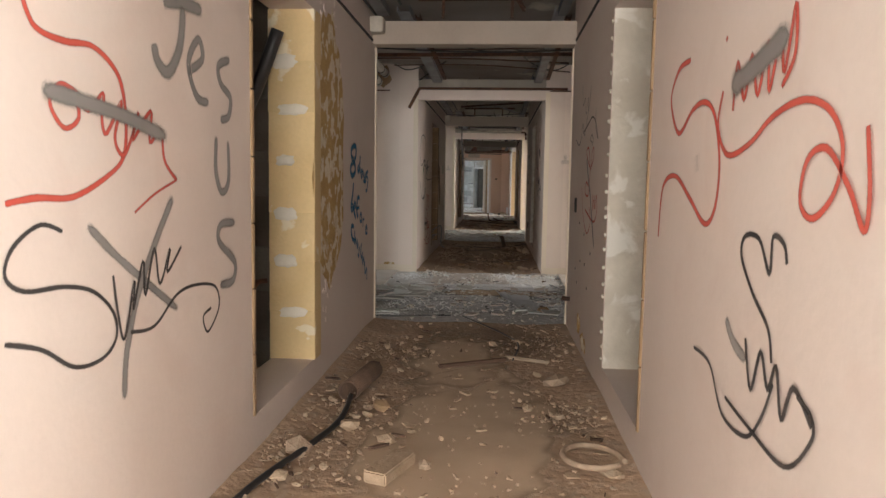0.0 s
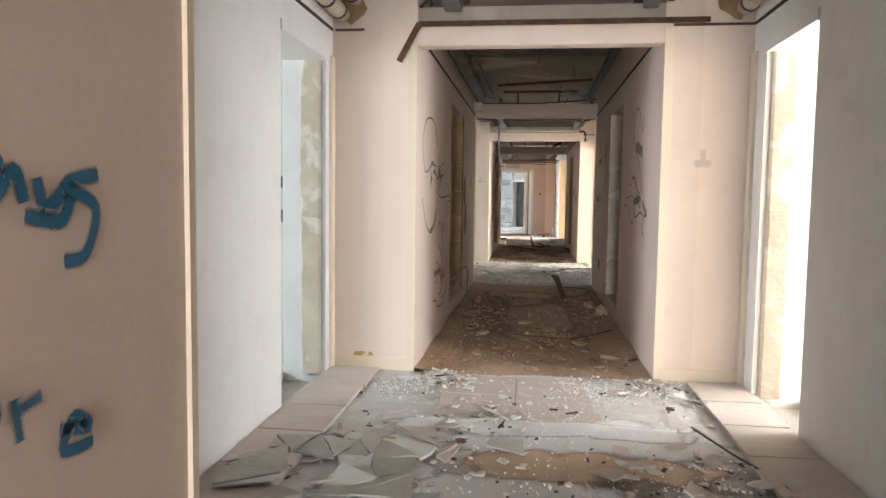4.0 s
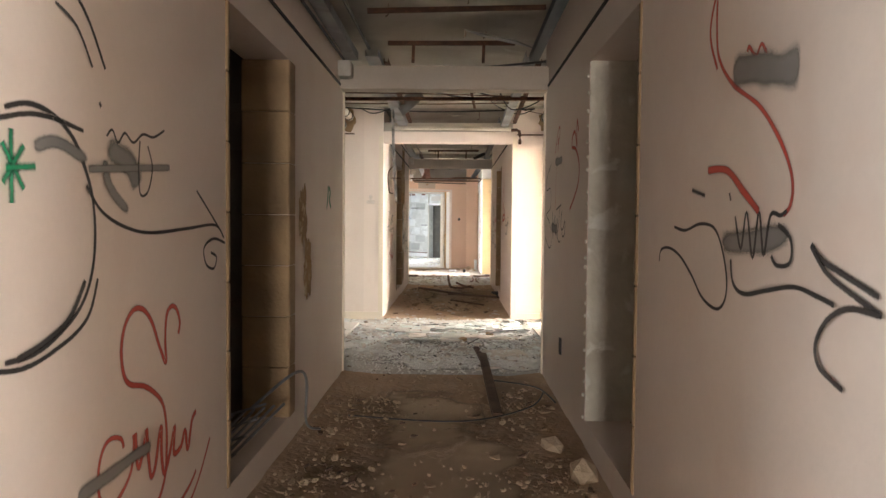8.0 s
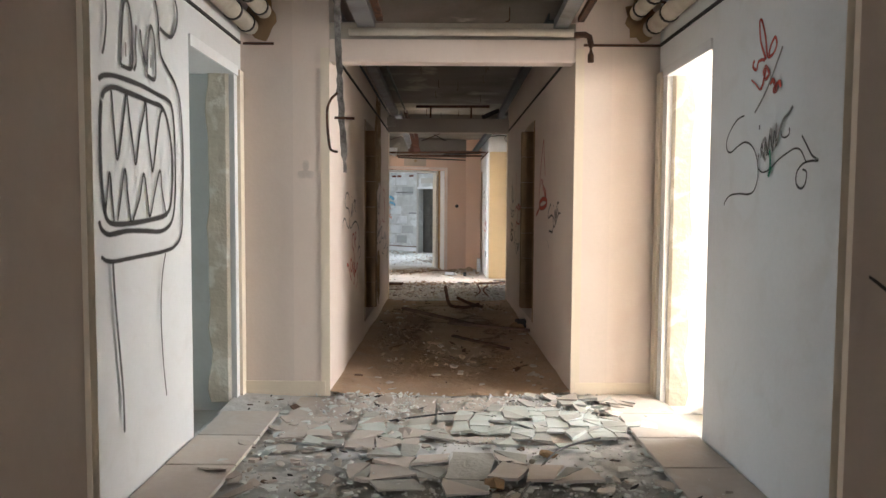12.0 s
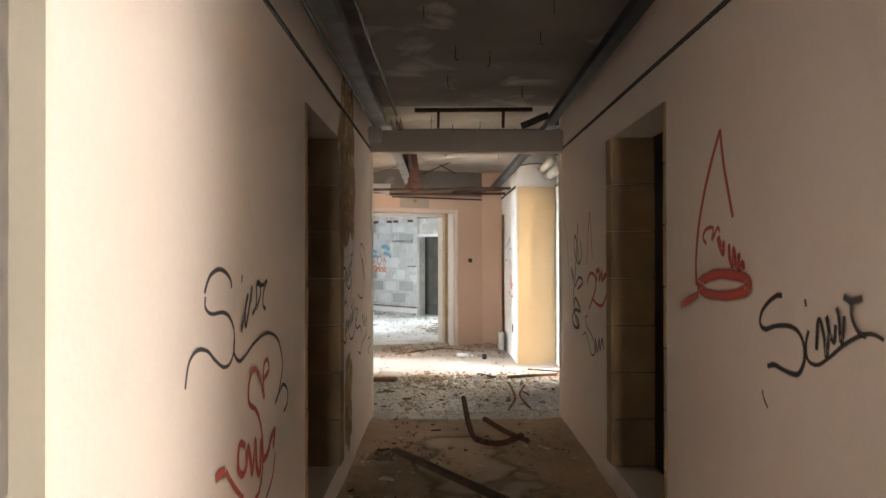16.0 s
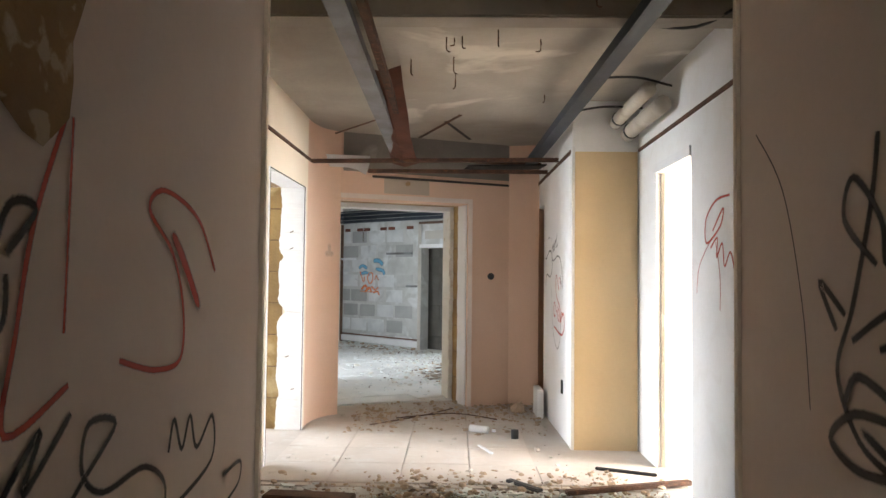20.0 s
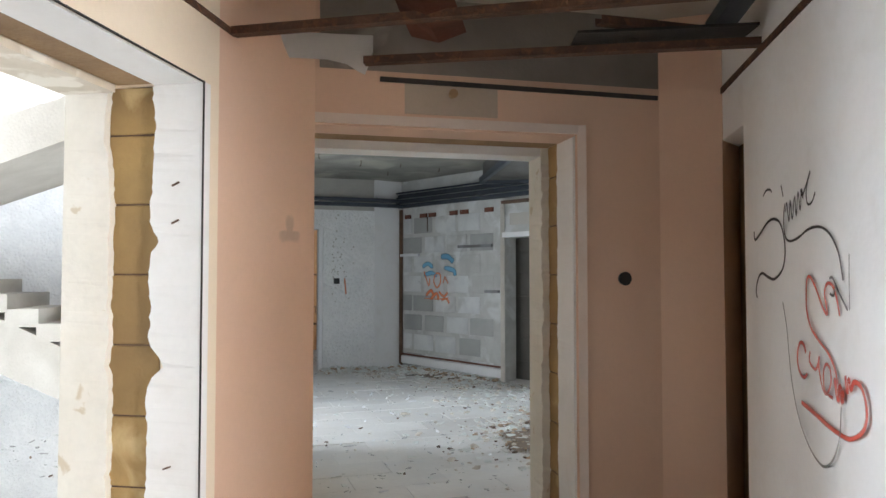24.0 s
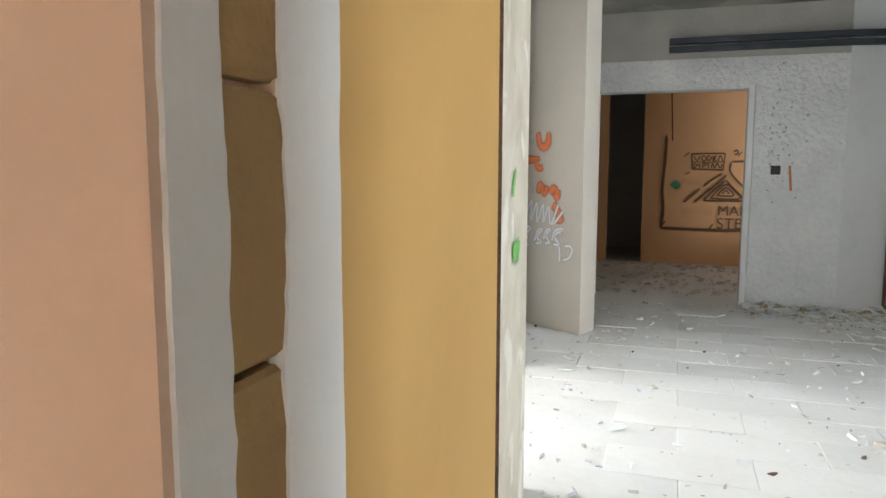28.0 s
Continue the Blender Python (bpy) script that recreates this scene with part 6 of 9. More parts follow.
for k, (a, b) in enumerate(LOBBIES):
    flakes("wood_chips", WOOD, 90, spread(a + 0.1, b, LL + 0.1, LR - 0.1, 0.1), (0.008, 0.045), 0.005, "dark wood chips on the lobby floor", "chips", 110 + k)
# separate larger stones
rng = random.Random(77)
stones = [(-0.30, 4.9, 0.05, 0.5), (0.545, 5.91, 0.085, 0.6), (-0.50, 5.05, 0.06, 0.7), (-0.66, 4.75, 0.07, 0.7), (-0.40, 5.35, 0.055, 0.7), (-0.66, 4.45, 0.045, 0.7), (-0.10, 4.62, 0.035, 0.8), (0.66, 4.62, 0.05, 0.5),
          (0.68, 13.55, 0.095, 0.9), (0.60, 14.0, 0.08, 0.7), (-0.10, 12.9, 0.07, 0.5), (-0.45, 12.3, 0.06, 0.6), (0.35, 12.0, 0.06, 0.5), (0.55, 11.5, 0.08, 0.4), (-0.3, 11.7, 0.06, 0.4), (0.67, 21.68, 0.10, 0.7), (-0.5, 20.6, 0.08, 0.4), (-0.15, 20.9, 0.07, 0.3),
          (0.62, 8.25, 0.07, 0.5), (-0.70, 9.4, 0.09, 0.4), (-0.55, 9.0, 0.07, 0.3), (0.15, 17.5, 0.08, 0.4), (0.45, 17.9, 0.06, 0.5), (-0.35, 28.2, 0.05, 0.6), (0.42, 28.45, 0.09, 0.9), (0.15, 28.5, 0.05, 0.5)]
for x, y, s, fl in stones:
    ob = part("stone_lump", stone_bm(rng, s, fl), rng.choice((TANRUB, BROWNRUB, STONE_DIRTY)))
    ob.matrix_world = pose(x, y, s * fl * 0.45 + 0.01, rng.uniform(-12, 12), rng.uniform(-12, 12), rng.uniform(0, 360))
    tagged(ob, "broken lump of limestone and plaster on the floor", "stone", "stone lumps")


def slab_piece(name, x, y, w, l, h, turn, mat, label, category, tilt=0.0, z=0.0, group=""):
    ob = part(name, box_bm(-w / 2, -l / 2, 0, w / 2, l / 2, h, min(0.006, h * 0.3)), mat)
    for v in ob.data.vertices:
        v.co += Vector((noise.noise(Vector((v.co.y * 6, x, 0))) * 0.012, noise.noise(Vector((v.co.x * 9, y, 2))) * 0.012, 0))
    ob.matrix_world = pose(x, y, z + 0.012, tilt, 0, turn)
    return tagged(ob, label, category, group)


slab_piece("stone_slab", -0.23, 4.55, 0.10, 0.26, 0.05, -18, TANRUB, "long broken plaster slab on the dirt", "slab")
slab_piece("wood_lath", 0.40, 6.43, 0.035, 0.30, 0.02, 68, PALEWOOD, "short pale wooden lath on the dirt", "lath")
slab_piece("wood_lath", 0.05, 6.3, 0.05, 0.5, 0.02, -62, WOOD, "dark broken lath half buried in dirt", "lath")
slab_piece("plank", 0.32, 15.5, 0.07, 1.75, 0.025, 1, WOOD, "dark weathered plank standing out into the lobby", "plank", 2.0, 0.03)
slab_piece("plank", 0.30, 16.6, 0.05, 0.8, 0.03, 4, RUST, "rusted flat bar on the lobby floor", "bar")
slab_piece("plank", -0.15, 22.3, 0.06, 1.5, 0.03, 34, WOOD, "long dark timber across the corridor floor", "plank", 0.0, 0.02)
slab_piece("plank", 0.40, 21.55, 0.06, 1.0, 0.03, 60, WOOD, "dark timber across the corridor floor", "plank", 0.0, 0.03)
slab_piece("plank", 0.25, 20.9, 0.05, 0.8, 0.02, 38, WOOD, "dark broken lath on the dirt", "plank")
slab_piece("plank", -0.98, 25.6, 0.12, 0.5, 0.04, 84, WOOD, "rotten board on the broken floor", "plank", 0.0, 0.03)
slab_piece("plank", 0.88, 25.95, 0.05, 0.85, 0.03, -72, RUST, "rusted flat bar along the tile edge", "bar", 0.0, 0.02)
slab_piece("plank", 0.25, 26.0, 0.05, 0.28, 0.02, 40, DARK, "short black batten on the tiles", "batten", 0.0, 0.01)
slab_piece("plank", 0.95, 26.35, 0.03, 0.4, 0.02, 68, DARK, "thin black batten by the doorway", "batten", 0.0, 0.01)
slab_piece("plank", 0.05, 26.9, 0.025, 0.26, 0.012, 22, PAPER, "white strip of trim on the tiles", "strip", 0.0, 0.012)
slab_piece("tile_piece", -0.82, 7.98, 0.18, 0.14, 0.012, 20, SHARD, "broken piece of pale green tile", "tile")
slab_piece("tile_piece", -0.70, 7.95, 0.08, 0.06, 0.012, 50, SHARD, "broken piece of pale green tile", "tile")
slab_piece("tile_piece", -0.62, 9.2, 0.22, 0.18, 0.015, 35, TILE, "broken piece of pinkish tile", "tile", 6)
slab_piece("tile_piece", -0.85, 9.45, 0.2, 0.12, 0.015, -15, SHARD, "broken piece of pale tile", "tile", 8)
slab_piece("tile_piece", 0.55, 16.8, 0.34, 0.30, 0.012, 8, TILE, "loose square floor tile under dust", "tile")
slab_piece("brick_block", 0.75, 21.7, 0.16, 0.12, 0.10, 12, DARK, "black charred block in the corner", "block")
bent = tagged(part("bent_bar", tube_bm([(-0.06, 23.95, 0.20), (-0.03, 23.6, 0.07), (0.02, 23.25, 0.03), (0.2, 23.15, 0.03), (0.36, 23.3, 0.05)], 0.022, 6, 4), RUST), "bent rusted bar rising from the dirt", "bar")
tagged(part("bent_bar", tube_bm([(0.10, 23.7, 0.08), (0.25, 23.45, 0.04), (0.40, 23.2, 0.03)], 0.02, 6, 4), RUST), "short rusted bar in the dirt", "bar")
tagged(part("bent_bar", tube_bm([(0.35, 24.3, 0.02), (0.45, 24.7, 0.05), (0.42, 25.1, 0.12)], 0.012, 6, 4), REDRUST), "red rusted rod in the white rubble", "bar")
tagged(part("bent_bar", tube_bm([(0.55, 24.35, 0.02), (0.50, 24.75, 0.06), (0.58, 25.05, 0.10)], 0.012, 6, 4), REDRUST), "red rusted rod in the white rubble", "bar")
# drain pipe stub with a black cable
dpipe = empty("drain_pipe", "brown plastic drain pipe stub full of dirt", "pipe")
pb = bmesh.new()
n_, rad = 20, 0.055
ca, cb_ = Vector((-0.59, 5.45, 0.065)), Vector((-0.54, 5.95, 0.05))
dv = (cb_ - ca).normalized()
su_, sv_ = dv.cross(Vector((0, 0, 1))).normalized(), Vector((0, 0, 1))
rings = [[pb.verts.new(c + r_ * (math.cos(t_) * su_ + math.sin(t_) * sv_)) for t_ in (2 * math.pi * i / n_ for i in range(n_))] for c, r_ in ((cb_, rad), (ca, rad), (ca, rad - 0.008), (cb_, rad - 0.008))]
for q, r in zip(rings, rings[1:]):
    for i in range(n_):
        pb.faces.new((q[i], q[(i + 1) % n_], r[(i + 1) % n_], r[i]))
part("tube", pb, WOOD, dpipe, smooth=True)
tagged(part("cable", tube_bm([(-0.80, 3.6, 0.03), (-0.72, 4.28, 0.04), (-0.62, 4.75, 0.03), (-0.555, 5.08, 0.035), (-0.57, 5.42, 0.05)], 0.014, 8, 6), BLACK, smooth=True), "thick black cable lying over the rubble", "cable")
for pts in (((-0.1, 7.9, 0.02), (0.2, 7.3, 0.025), (0.35, 6.9, 0.02), (0.30, 6.4, 0.02)), ((-1.3, 7.85, 0.02), (-0.8, 7.8, 0.02), (-0.2, 7.9, 0.02)), ((0.8, 9.9, 0.03), (0.95, 9.4, 0.03), (1.15, 9.1, 0.02)), ((-0.6, 14.6, 0.02), (0.1, 14.5, 0.02), (0.55, 14.8, 0.03), (0.7, 15.2, 0.04)),
            ((0.35, 15.6, 0.03), (0.65, 15.3, 0.05), (0.74, 14.9, 0.04)), ((-0.5, 18.4, 0.02), (0.1, 18.6, 0.03), (0.45, 18.2, 0.03)), ((0.2, 17.2, 0.03), (0.5, 17.9, 0.04), (0.9, 18.2, 0.03)), ((-0.2, 12.3, 0.02), (0.3, 12.2, 0.02), (0.68, 12.6, 0.03)), ((-0.7, 28.0, 0.03), (-0.2, 28.2, 0.04), (0.2, 28.0, 0.03)), ((-0.9, 27.7, 0.03), (-0.5, 28.1, 0.03), (-0.2, 28.5, 0.03))):
    tagged(part("wire", tube_bm(pts, 0.006, 5, 6), BLACK if pts[0][1] < 27 else RUST, smooth=True), "thin loose wire on the floor", "wire")
tagged(part("hose_ring", tube_bm([(0.60 + 0.13 * math.cos(i * 0.6), 4.72 + 0.15 * math.sin(i * 0.6), 0.03 + 0.004 * i) for i in range(10)], 0.013, 7, 3), BROWNRUB, smooth=True), "curled strip half buried in the dirt", "strip")
# folded white sheet in the first lobby
ps = bmesh.new()
rows = []
front_l, front_r, back_l, back_r = Vector((0.29, 8.41, 0)), Vector((0.56, 8.50, 0)), Vector((0.17, 8.86, 0)), Vector((0.50, 8.84, 0))
for j in range(7):
    row = []
    for i in range(13):
        u, v = i / 12, j / 6
        p = front_l.lerp(front_r, u).lerp(back_l.lerp(back_r, u), v)
        crease = max(0.0, 1.0 - abs(u - 0.30) / 0.14) * 0.035 * v + max(0.0, 0.2 - u) * 0.30 + max(0.0, v - 0.75) * 0.10
        row.append(ps.verts.new((p.x, p.y, 0.045 + crease + 0.006 * noise.noise(Vector((u * 3, v * 3, 0))))))
    rows.append(row)
for q, r in zip(rows, rows[1:]):
    for i in range(12):
        ps.faces.new((q[i], q[i + 1], r[i + 1], r[i]))
bmesh.ops.solidify(ps, geom=list(ps.faces), thickness=0.003)
tagged(part("white_sheet", ps, PAPER), "folded sheet of white board on the dusty floor", "sheet")
bt = empty("plastic_bottle", "crushed clear plastic bottle on the tiles", "bottle")
part("body", tube_bm([(-0.05, 27.55, 0.045), (0.05, 27.5, 0.045), (0.10, 27.48, 0.045)], 0.03, 10, 3), PAPER, bt, smooth=True)
part("cap", tube_bm([(0.13, 27.465, 0.045), (0.155, 27.455, 0.045)], 0.013, 8, 1), PAPER, bt)
tagged(part("black_cup", tube_bm([(0.30, 27.3, 0.012), (0.30, 27.3, 0.09)], 0.03, 10, 1), BLACK, smooth=True), "small black plastic cup on the floor", "cup")
slab_piece("white_skirting_piece", 0.60, 28.3, 0.06, 0.3, 0.26, 0, WHITE, "broken white plaster stub at the foot of the wall", "stub")
# metal grille and cable inside the left shaft of the second corridor
gr = empty("metal_grille", "bright bent wire grille lying in the shaft", "grille")
for i in range(6):
    part("wire_bar", bar_bm((-1.15 + 0.05 * i, 13.1, 0.12 + 0.02 * i), (-1.05 + 0.05 * i, 13.75, 0.26 + 0.01 * i), 0.01, 0.01), STEEL, gr)
for i in range(4):
    part("wire_bar", bar_bm((-1.18, 13.15 + 0.16 * i, 0.15 + 0.03 * i), (-0.86, 13.15 + 0.16 * i, 0.25 + 0.03 * i), 0.01, 0.01), STEEL, gr)
tagged(part("wire", tube_bm([(-0.95, 13.7, 0.30), (-0.80, 13.95, 0.42), (-0.76, 14.1, 0.36), (-0.77, 14.15, 0.1), (-0.72, 14.3, 0.02)], 0.008, 6), STEEL, smooth=True), "grey cable hanging out of the shaft", "wire")
# leaning black pipe with a rusted clamp and a bracket in the first shaft
lp = empty("waste_pipe", "leaning black plastic pipe with a rusted clamp in the shaft", "pipe")
part("pipe", tube_bm([(-0.98, 5.52, 1.95), (-1.10, 5.52, 1.64), (-1.23, 5.52, 1.38), (-1.31, 5.52, 1.15), (-1.34, 5.52, 0.85)], 0.034, 10, 4), BLACK, lp, smooth=True)
part("clamp", box_bm(-1.36, 5.46, 1.12, -1.17, 5.58, 1.22, 0.012), REDRUST, lp)
tagged(part("wall_bracket", tube_bm([(-1.19, 5.74, 0.60), (-1.20, 5.64, 0.56), (-1.17, 5.60, 0.55), (-1.13, 5.60, 0.61), (-1.08, 5.62, 0.62)], 0.014, 7, 4), RUST), "bent rusted bracket on the shaft wall", "bracket")
# pipes in the shafts
for (s, e) in SHAFTS:
    for x in (XL - TH - 0.30, XR + TH + 0.35):
        sp_ = empty("soil_pipe", "black soil pipe in the service shaft", "pipe", "shaft pipes")
        part("pipe", tube_bm([(x, s + 0.25, 0.1), (x + 0.03, s + 0.25, 1.3), (x + 0.10, s + 0.30, 2.62)], 0.05, 10, 3), BLACK, sp_, smooth=True)
        part("collar", tube_bm([(x + 0.022, s + 0.25, 1.2), (x + 0.03, s + 0.25, 1.32)], 0.065, 10, 1), RUST, sp_)
        tagged(part("wire", tube_bm([(x + 0.2, s + 0.5, 2.6), (x + 0.15, s + 0.45, 1.6), (x + 0.22, s + 0.4, 0.6)], 0.012, 6), BLACK, smooth=True), "black cable in the shaft", "wire")
        tagged(part("pipe_stub", tube_bm([(x, e + 0.03, 0.62), (x, e - 0.10, 0.62), (x, e - 0.12, 0.55)], 0.025, 8, 3), DARK), "capped pipe stub in the shaft wall", "pipe")


# ---- sprayed writing and drawings ----
WALLS = {
    "XL": ((-0.84, 0.0, 0.0), (0.0, 1.0, 0.0), (1.0, 0.0, 0.0)),
    "XR": ((0.77, 0.0, 0.0), (0.0, 1.0, 0.0), (-1.0, 0.0, 0.0)),
    "L2L": ((-1.42, 0.0, 0.0), (0.0, 1.0, 0.0), (1.0, 0.0, 0.0)),
    "L2R": ((1.32, 0.0, 0.0), (0.0, 1.0, 0.0), (-1.0, 0.0, 0.0)),
    "L3L": ((-1.46, 0.0, 0.0), (0.0, 1.0, 0.0), (1.0, 0.0, 0.0)),
    "L3R": ((1.2, 0.0, 0.0), (0.0, 1.0, 0.0), (-1.0, 0.0, 0.0)),
    "PIER": ((0.70, 27.0, 0.0), (-0.02483, 0.99969, 0.0), (-0.99969, -0.02483, 0.0)),
    "BLK": ((-2.3553, 34.9902, 0.0), (0.7866, -0.6175, 0.0), (-0.6175, -0.7866, 0.0)),
    "STU": ((-2.66, 34.70, 0.0), (0.8926, 0.4509, 0.0), (0.4509, -0.8926, 0.0)),
    "PIL": ((-3.68, 32.33, 0.0), (-0.9827, 0.1853, 0.0), (-0.1853, -0.9827, 0.0)),
    "EDGE": ((-1.917, 29.334, 0.0), (-0.5079, 0.8614, 0.0), (0.8614, 0.5079, 0.0)),
    "D1": ((0.0, 10.915, 0.0), (1.0, 0.0, 0.0), (0.0, -1.0, 0.0)),
    "D2": ((0.0, 19.07, 0.0), (1.0, 0.0, 0.0), (0.0, -1.0, 0.0)),
    "END": ((-1.268, 28.218, 0.0), (0.9265, 0.3762, 0.0), (0.3762, -0.9265, 0.0)),
}


def graffiti(wall_key, label, *strokes, parent=None, name="graffiti"):
    """Sprayed strokes lying on a wall: each a smooth ribbon of paint, fading at its rims."""
    o, u, n = (Vector(v) for v in WALLS[wall_key])
    top = parent or empty(name, label, "graffiti")
    for k, (mat, w, pts) in enumerate(strokes):
        bm = bmesh.new()
        layer = bm.verts.layers.float.new("cover")
        line = smooth_line([(a, b, 0) for a, b in pts], 6)
        lift = 0.003 + 0.0006 * k
        rows = []
        for i, p in enumerate(line):
            d = line[min(i + 1, len(line) - 1)] - line[max(i - 1, 0)]
            d = d.normalized() if d.length > 1e-6 else Vector((1, 0, 0))
            tip = min(i, len(line) - 1 - i)
            end = (0.25, 0.7, 1.0)[min(tip, 2)] if w > 0.022 else (0.75, 1.0, 1.0)[min(tip, 2)]
            rough = 0.35 if w > 0.04 else 0.15
            side = Vector((-d.y, d.x, 0)) * w * 1.12 * (1.3 if mat == INK_BLUE else 0.70 if w <= 0.03 else 0.85) * (0.95 + rough * noise.noise(Vector((p.x * 13, p.y * 13, k))))
            row = []
            for f, c in ((-1, 0.0), (-0.5, 0.55 * end), (0, 1.0 * end), (0.5, 0.55 * end), (1, 0.0)):
                q = p + side * f
                v = bm.verts.new(o + u * q.x + Vector((0, 0, q.y)) + n * lift)
                v[layer] = c
                row.append(v)
            rows.append(row)
        for a, b in zip(rows, rows[1:]):
            for j in range(4):
                bm.faces.new((a[j], a[j + 1], b[j + 1], b[j]))
        part("stroke", bm, mat, top)
    return top


graffiti("XL", "red looping scrawl crossed out with grey spray",
         (INK_RED, 0.016, ((3.29, 1.55), (3.33, 1.5), (3.43, 1.49), (3.55, 1.5), (3.65, 1.46), (3.69, 1.4), (3.7, 1.31), (3.68, 1.23), (3.6, 1.18), (3.45, 1.13), (3.31, 1.13), (3.21, 1.12))),
         (INK_RED, 0.014, ((3.47, 1.38), (3.41, 1.39), (3.37, 1.35), (3.39, 1.31), (3.43, 1.29), (3.48, 1.32), (3.47, 1.38), (3.52, 1.34), (3.59, 1.39), (3.58, 1.33), (3.6, 1.29), (3.68, 1.38), (3.64, 1.28), (3.69, 1.24), (3.77, 1.36), (3.73, 1.28), (3.84, 1.37), (3.83, 1.28), (3.9, 1.32), (3.92, 1.23), (4, 1.17))),
         (INK_GREY, 0.035, ((3.34, 1.37), (3.49, 1.36), (3.7, 1.34), (3.94, 1.3))),
         (INK_RED, 0.008, ((3.99, 1.17), (3.85, 1.13), (3.73, 1.08))))
graffiti("XL", "grey sprayed word JESUS running downwards",
         (INK_GREY, 0.035, ((3.93, 1.7), (4.06, 1.73), (4.22, 1.74))),
         (INK_GREY, 0.035, ((4.07, 1.72), (4.04, 1.59), (3.96, 1.5), (3.89, 1.52), (3.87, 1.57))),
         (INK_GREY, 0.03, ((4.09, 1.52), (4.21, 1.58), (4.18, 1.64), (4.1, 1.55), (4.16, 1.45), (4.26, 1.44))),
         (INK_GREY, 0.03, ((4.46, 1.62), (4.35, 1.58), (4.37, 1.52), (4.46, 1.48), (4.44, 1.41), (4.36, 1.39))),
         (INK_GREY, 0.03, ((4.32, 1.33), (4.31, 1.21), (4.36, 1.13), (4.43, 1.17), (4.43, 1.32))),
         (INK_GREY, 0.03, ((4.49, 1.01), (4.35, 1.01), (4.33, 0.95), (4.48, 0.86), (4.46, 0.79), (4.33, 0.79))))
graffiti("XL", "black curly signature struck through with grey spray",
         (INK_BLACK, 0.012, ((3.4, 1.05), (3.32, 1.07), (3.23, 1.03), (3.2, 0.97), (3.26, 0.93), (3.4, 0.92), (3.52, 0.89), (3.61, 0.82), (3.62, 0.75), (3.55, 0.71), (3.43, 0.72), (3.31, 0.79), (3.19, 0.83))),
         (INK_GREY, 0.025, ((3.5, 1.06), (3.63, 0.97), (3.8, 0.87), (3.99, 0.76))),
         (INK_GREY, 0.03, ((3.97, 1.12), (3.85, 0.99), (3.74, 0.85), (3.67, 0.7), (3.65, 0.57))),
         (INK_BLACK, 0.012, ((3.61, 0.92), (3.63, 0.81), (3.66, 0.74), (3.72, 0.89), (3.71, 0.81), (3.77, 0.94), (3.78, 0.84), (3.84, 0.97), (3.87, 0.86), (3.94, 0.96), (3.92, 0.89), (4.02, 0.96))),
         (INK_BLACK, 0.011, ((3.69, 0.75), (3.83, 0.74), (3.98, 0.81), (4.13, 0.82), (4.29, 0.79), (4.32, 0.71), (4.22, 0.64), (4.18, 0.7), (4.25, 0.72))))
graffiti("XR", "red looping signature with a grey bar",
         (INK_RED, 0.018, ((4.14, 1.57), (4.28, 1.56), (4.37, 1.47), (4.25, 1.35), (4.09, 1.41), (3.96, 1.42), (3.86, 1.37), (3.8, 1.24), (3.82, 1.12), (3.91, 1.07), (4.08, 1.14), (4.27, 1.21), (4.44, 1.17), (4.48, 0.99))),
         (INK_RED, 0.016, ((3.71, 1.37), (3.69, 1.49), (3.63, 1.39), (3.59, 1.49), (3.54, 1.39), (3.49, 1.5), (3.47, 1.39), (3.42, 1.5), (3.39, 1.42), (3.35, 1.55), (3.34, 1.45), (3.4, 1.39))),
         (INK_RED, 0.016, ((3.79, 1.56), (3.78, 1.57))),
         (INK_GREY, 0.05, ((3.73, 1.43), (3.55, 1.46), (3.37, 1.5))),
         (INK_RED, 0.016, ((3.79, 1.43), (3.82, 1.34), (3.73, 1.26), (3.57, 1.28), (3.44, 1.33), (3.29, 1.35), (3.17, 1.32), (3.11, 1.25), (3.13, 1.17), (3.21, 1.12), (3.27, 1.15), (3.25, 1.23), (3.17, 1.25), (3.08, 1.18), (3.02, 1.11), (3.01, 1.17), (3.03, 1.28))),
         (INK_BLUE, 0.035, ((4.01, 1.27), (4, 1.22))))
graffiti("XR", "black heart and scrawl over grey spray",
         (INK_BLACK, 0.014, ((3.32, 1.02), (3.34, 1.06), (3.4, 1.07), (3.41, 0.99), (3.48, 1.06), (3.57, 1.06), (3.59, 1.01), (3.5, 0.93), (3.4, 0.87), (3.37, 0.8))),
         (INK_GREY, 0.03, ((3.68, 0.84), (3.61, 0.79), (3.52, 0.77))),
         (INK_BLACK, 0.016, ((3.53, 0.82), (3.48, 0.71), (3.43, 0.81), (3.38, 0.74), (3.34, 0.8), (3.3, 0.7), (3.25, 0.78), (3.16, 0.73))),
         (INK_BLACK, 0.012, ((3.95, 0.7), (3.79, 0.69), (3.67, 0.59), (3.5, 0.59), (3.41, 0.66), (3.35, 0.76))),
         (INK_BLACK, 0.012, ((3.65, 0.64), (3.47, 0.62), (3.27, 0.61), (3.16, 0.7), (3.16, 0.75), (3.23, 0.77))))
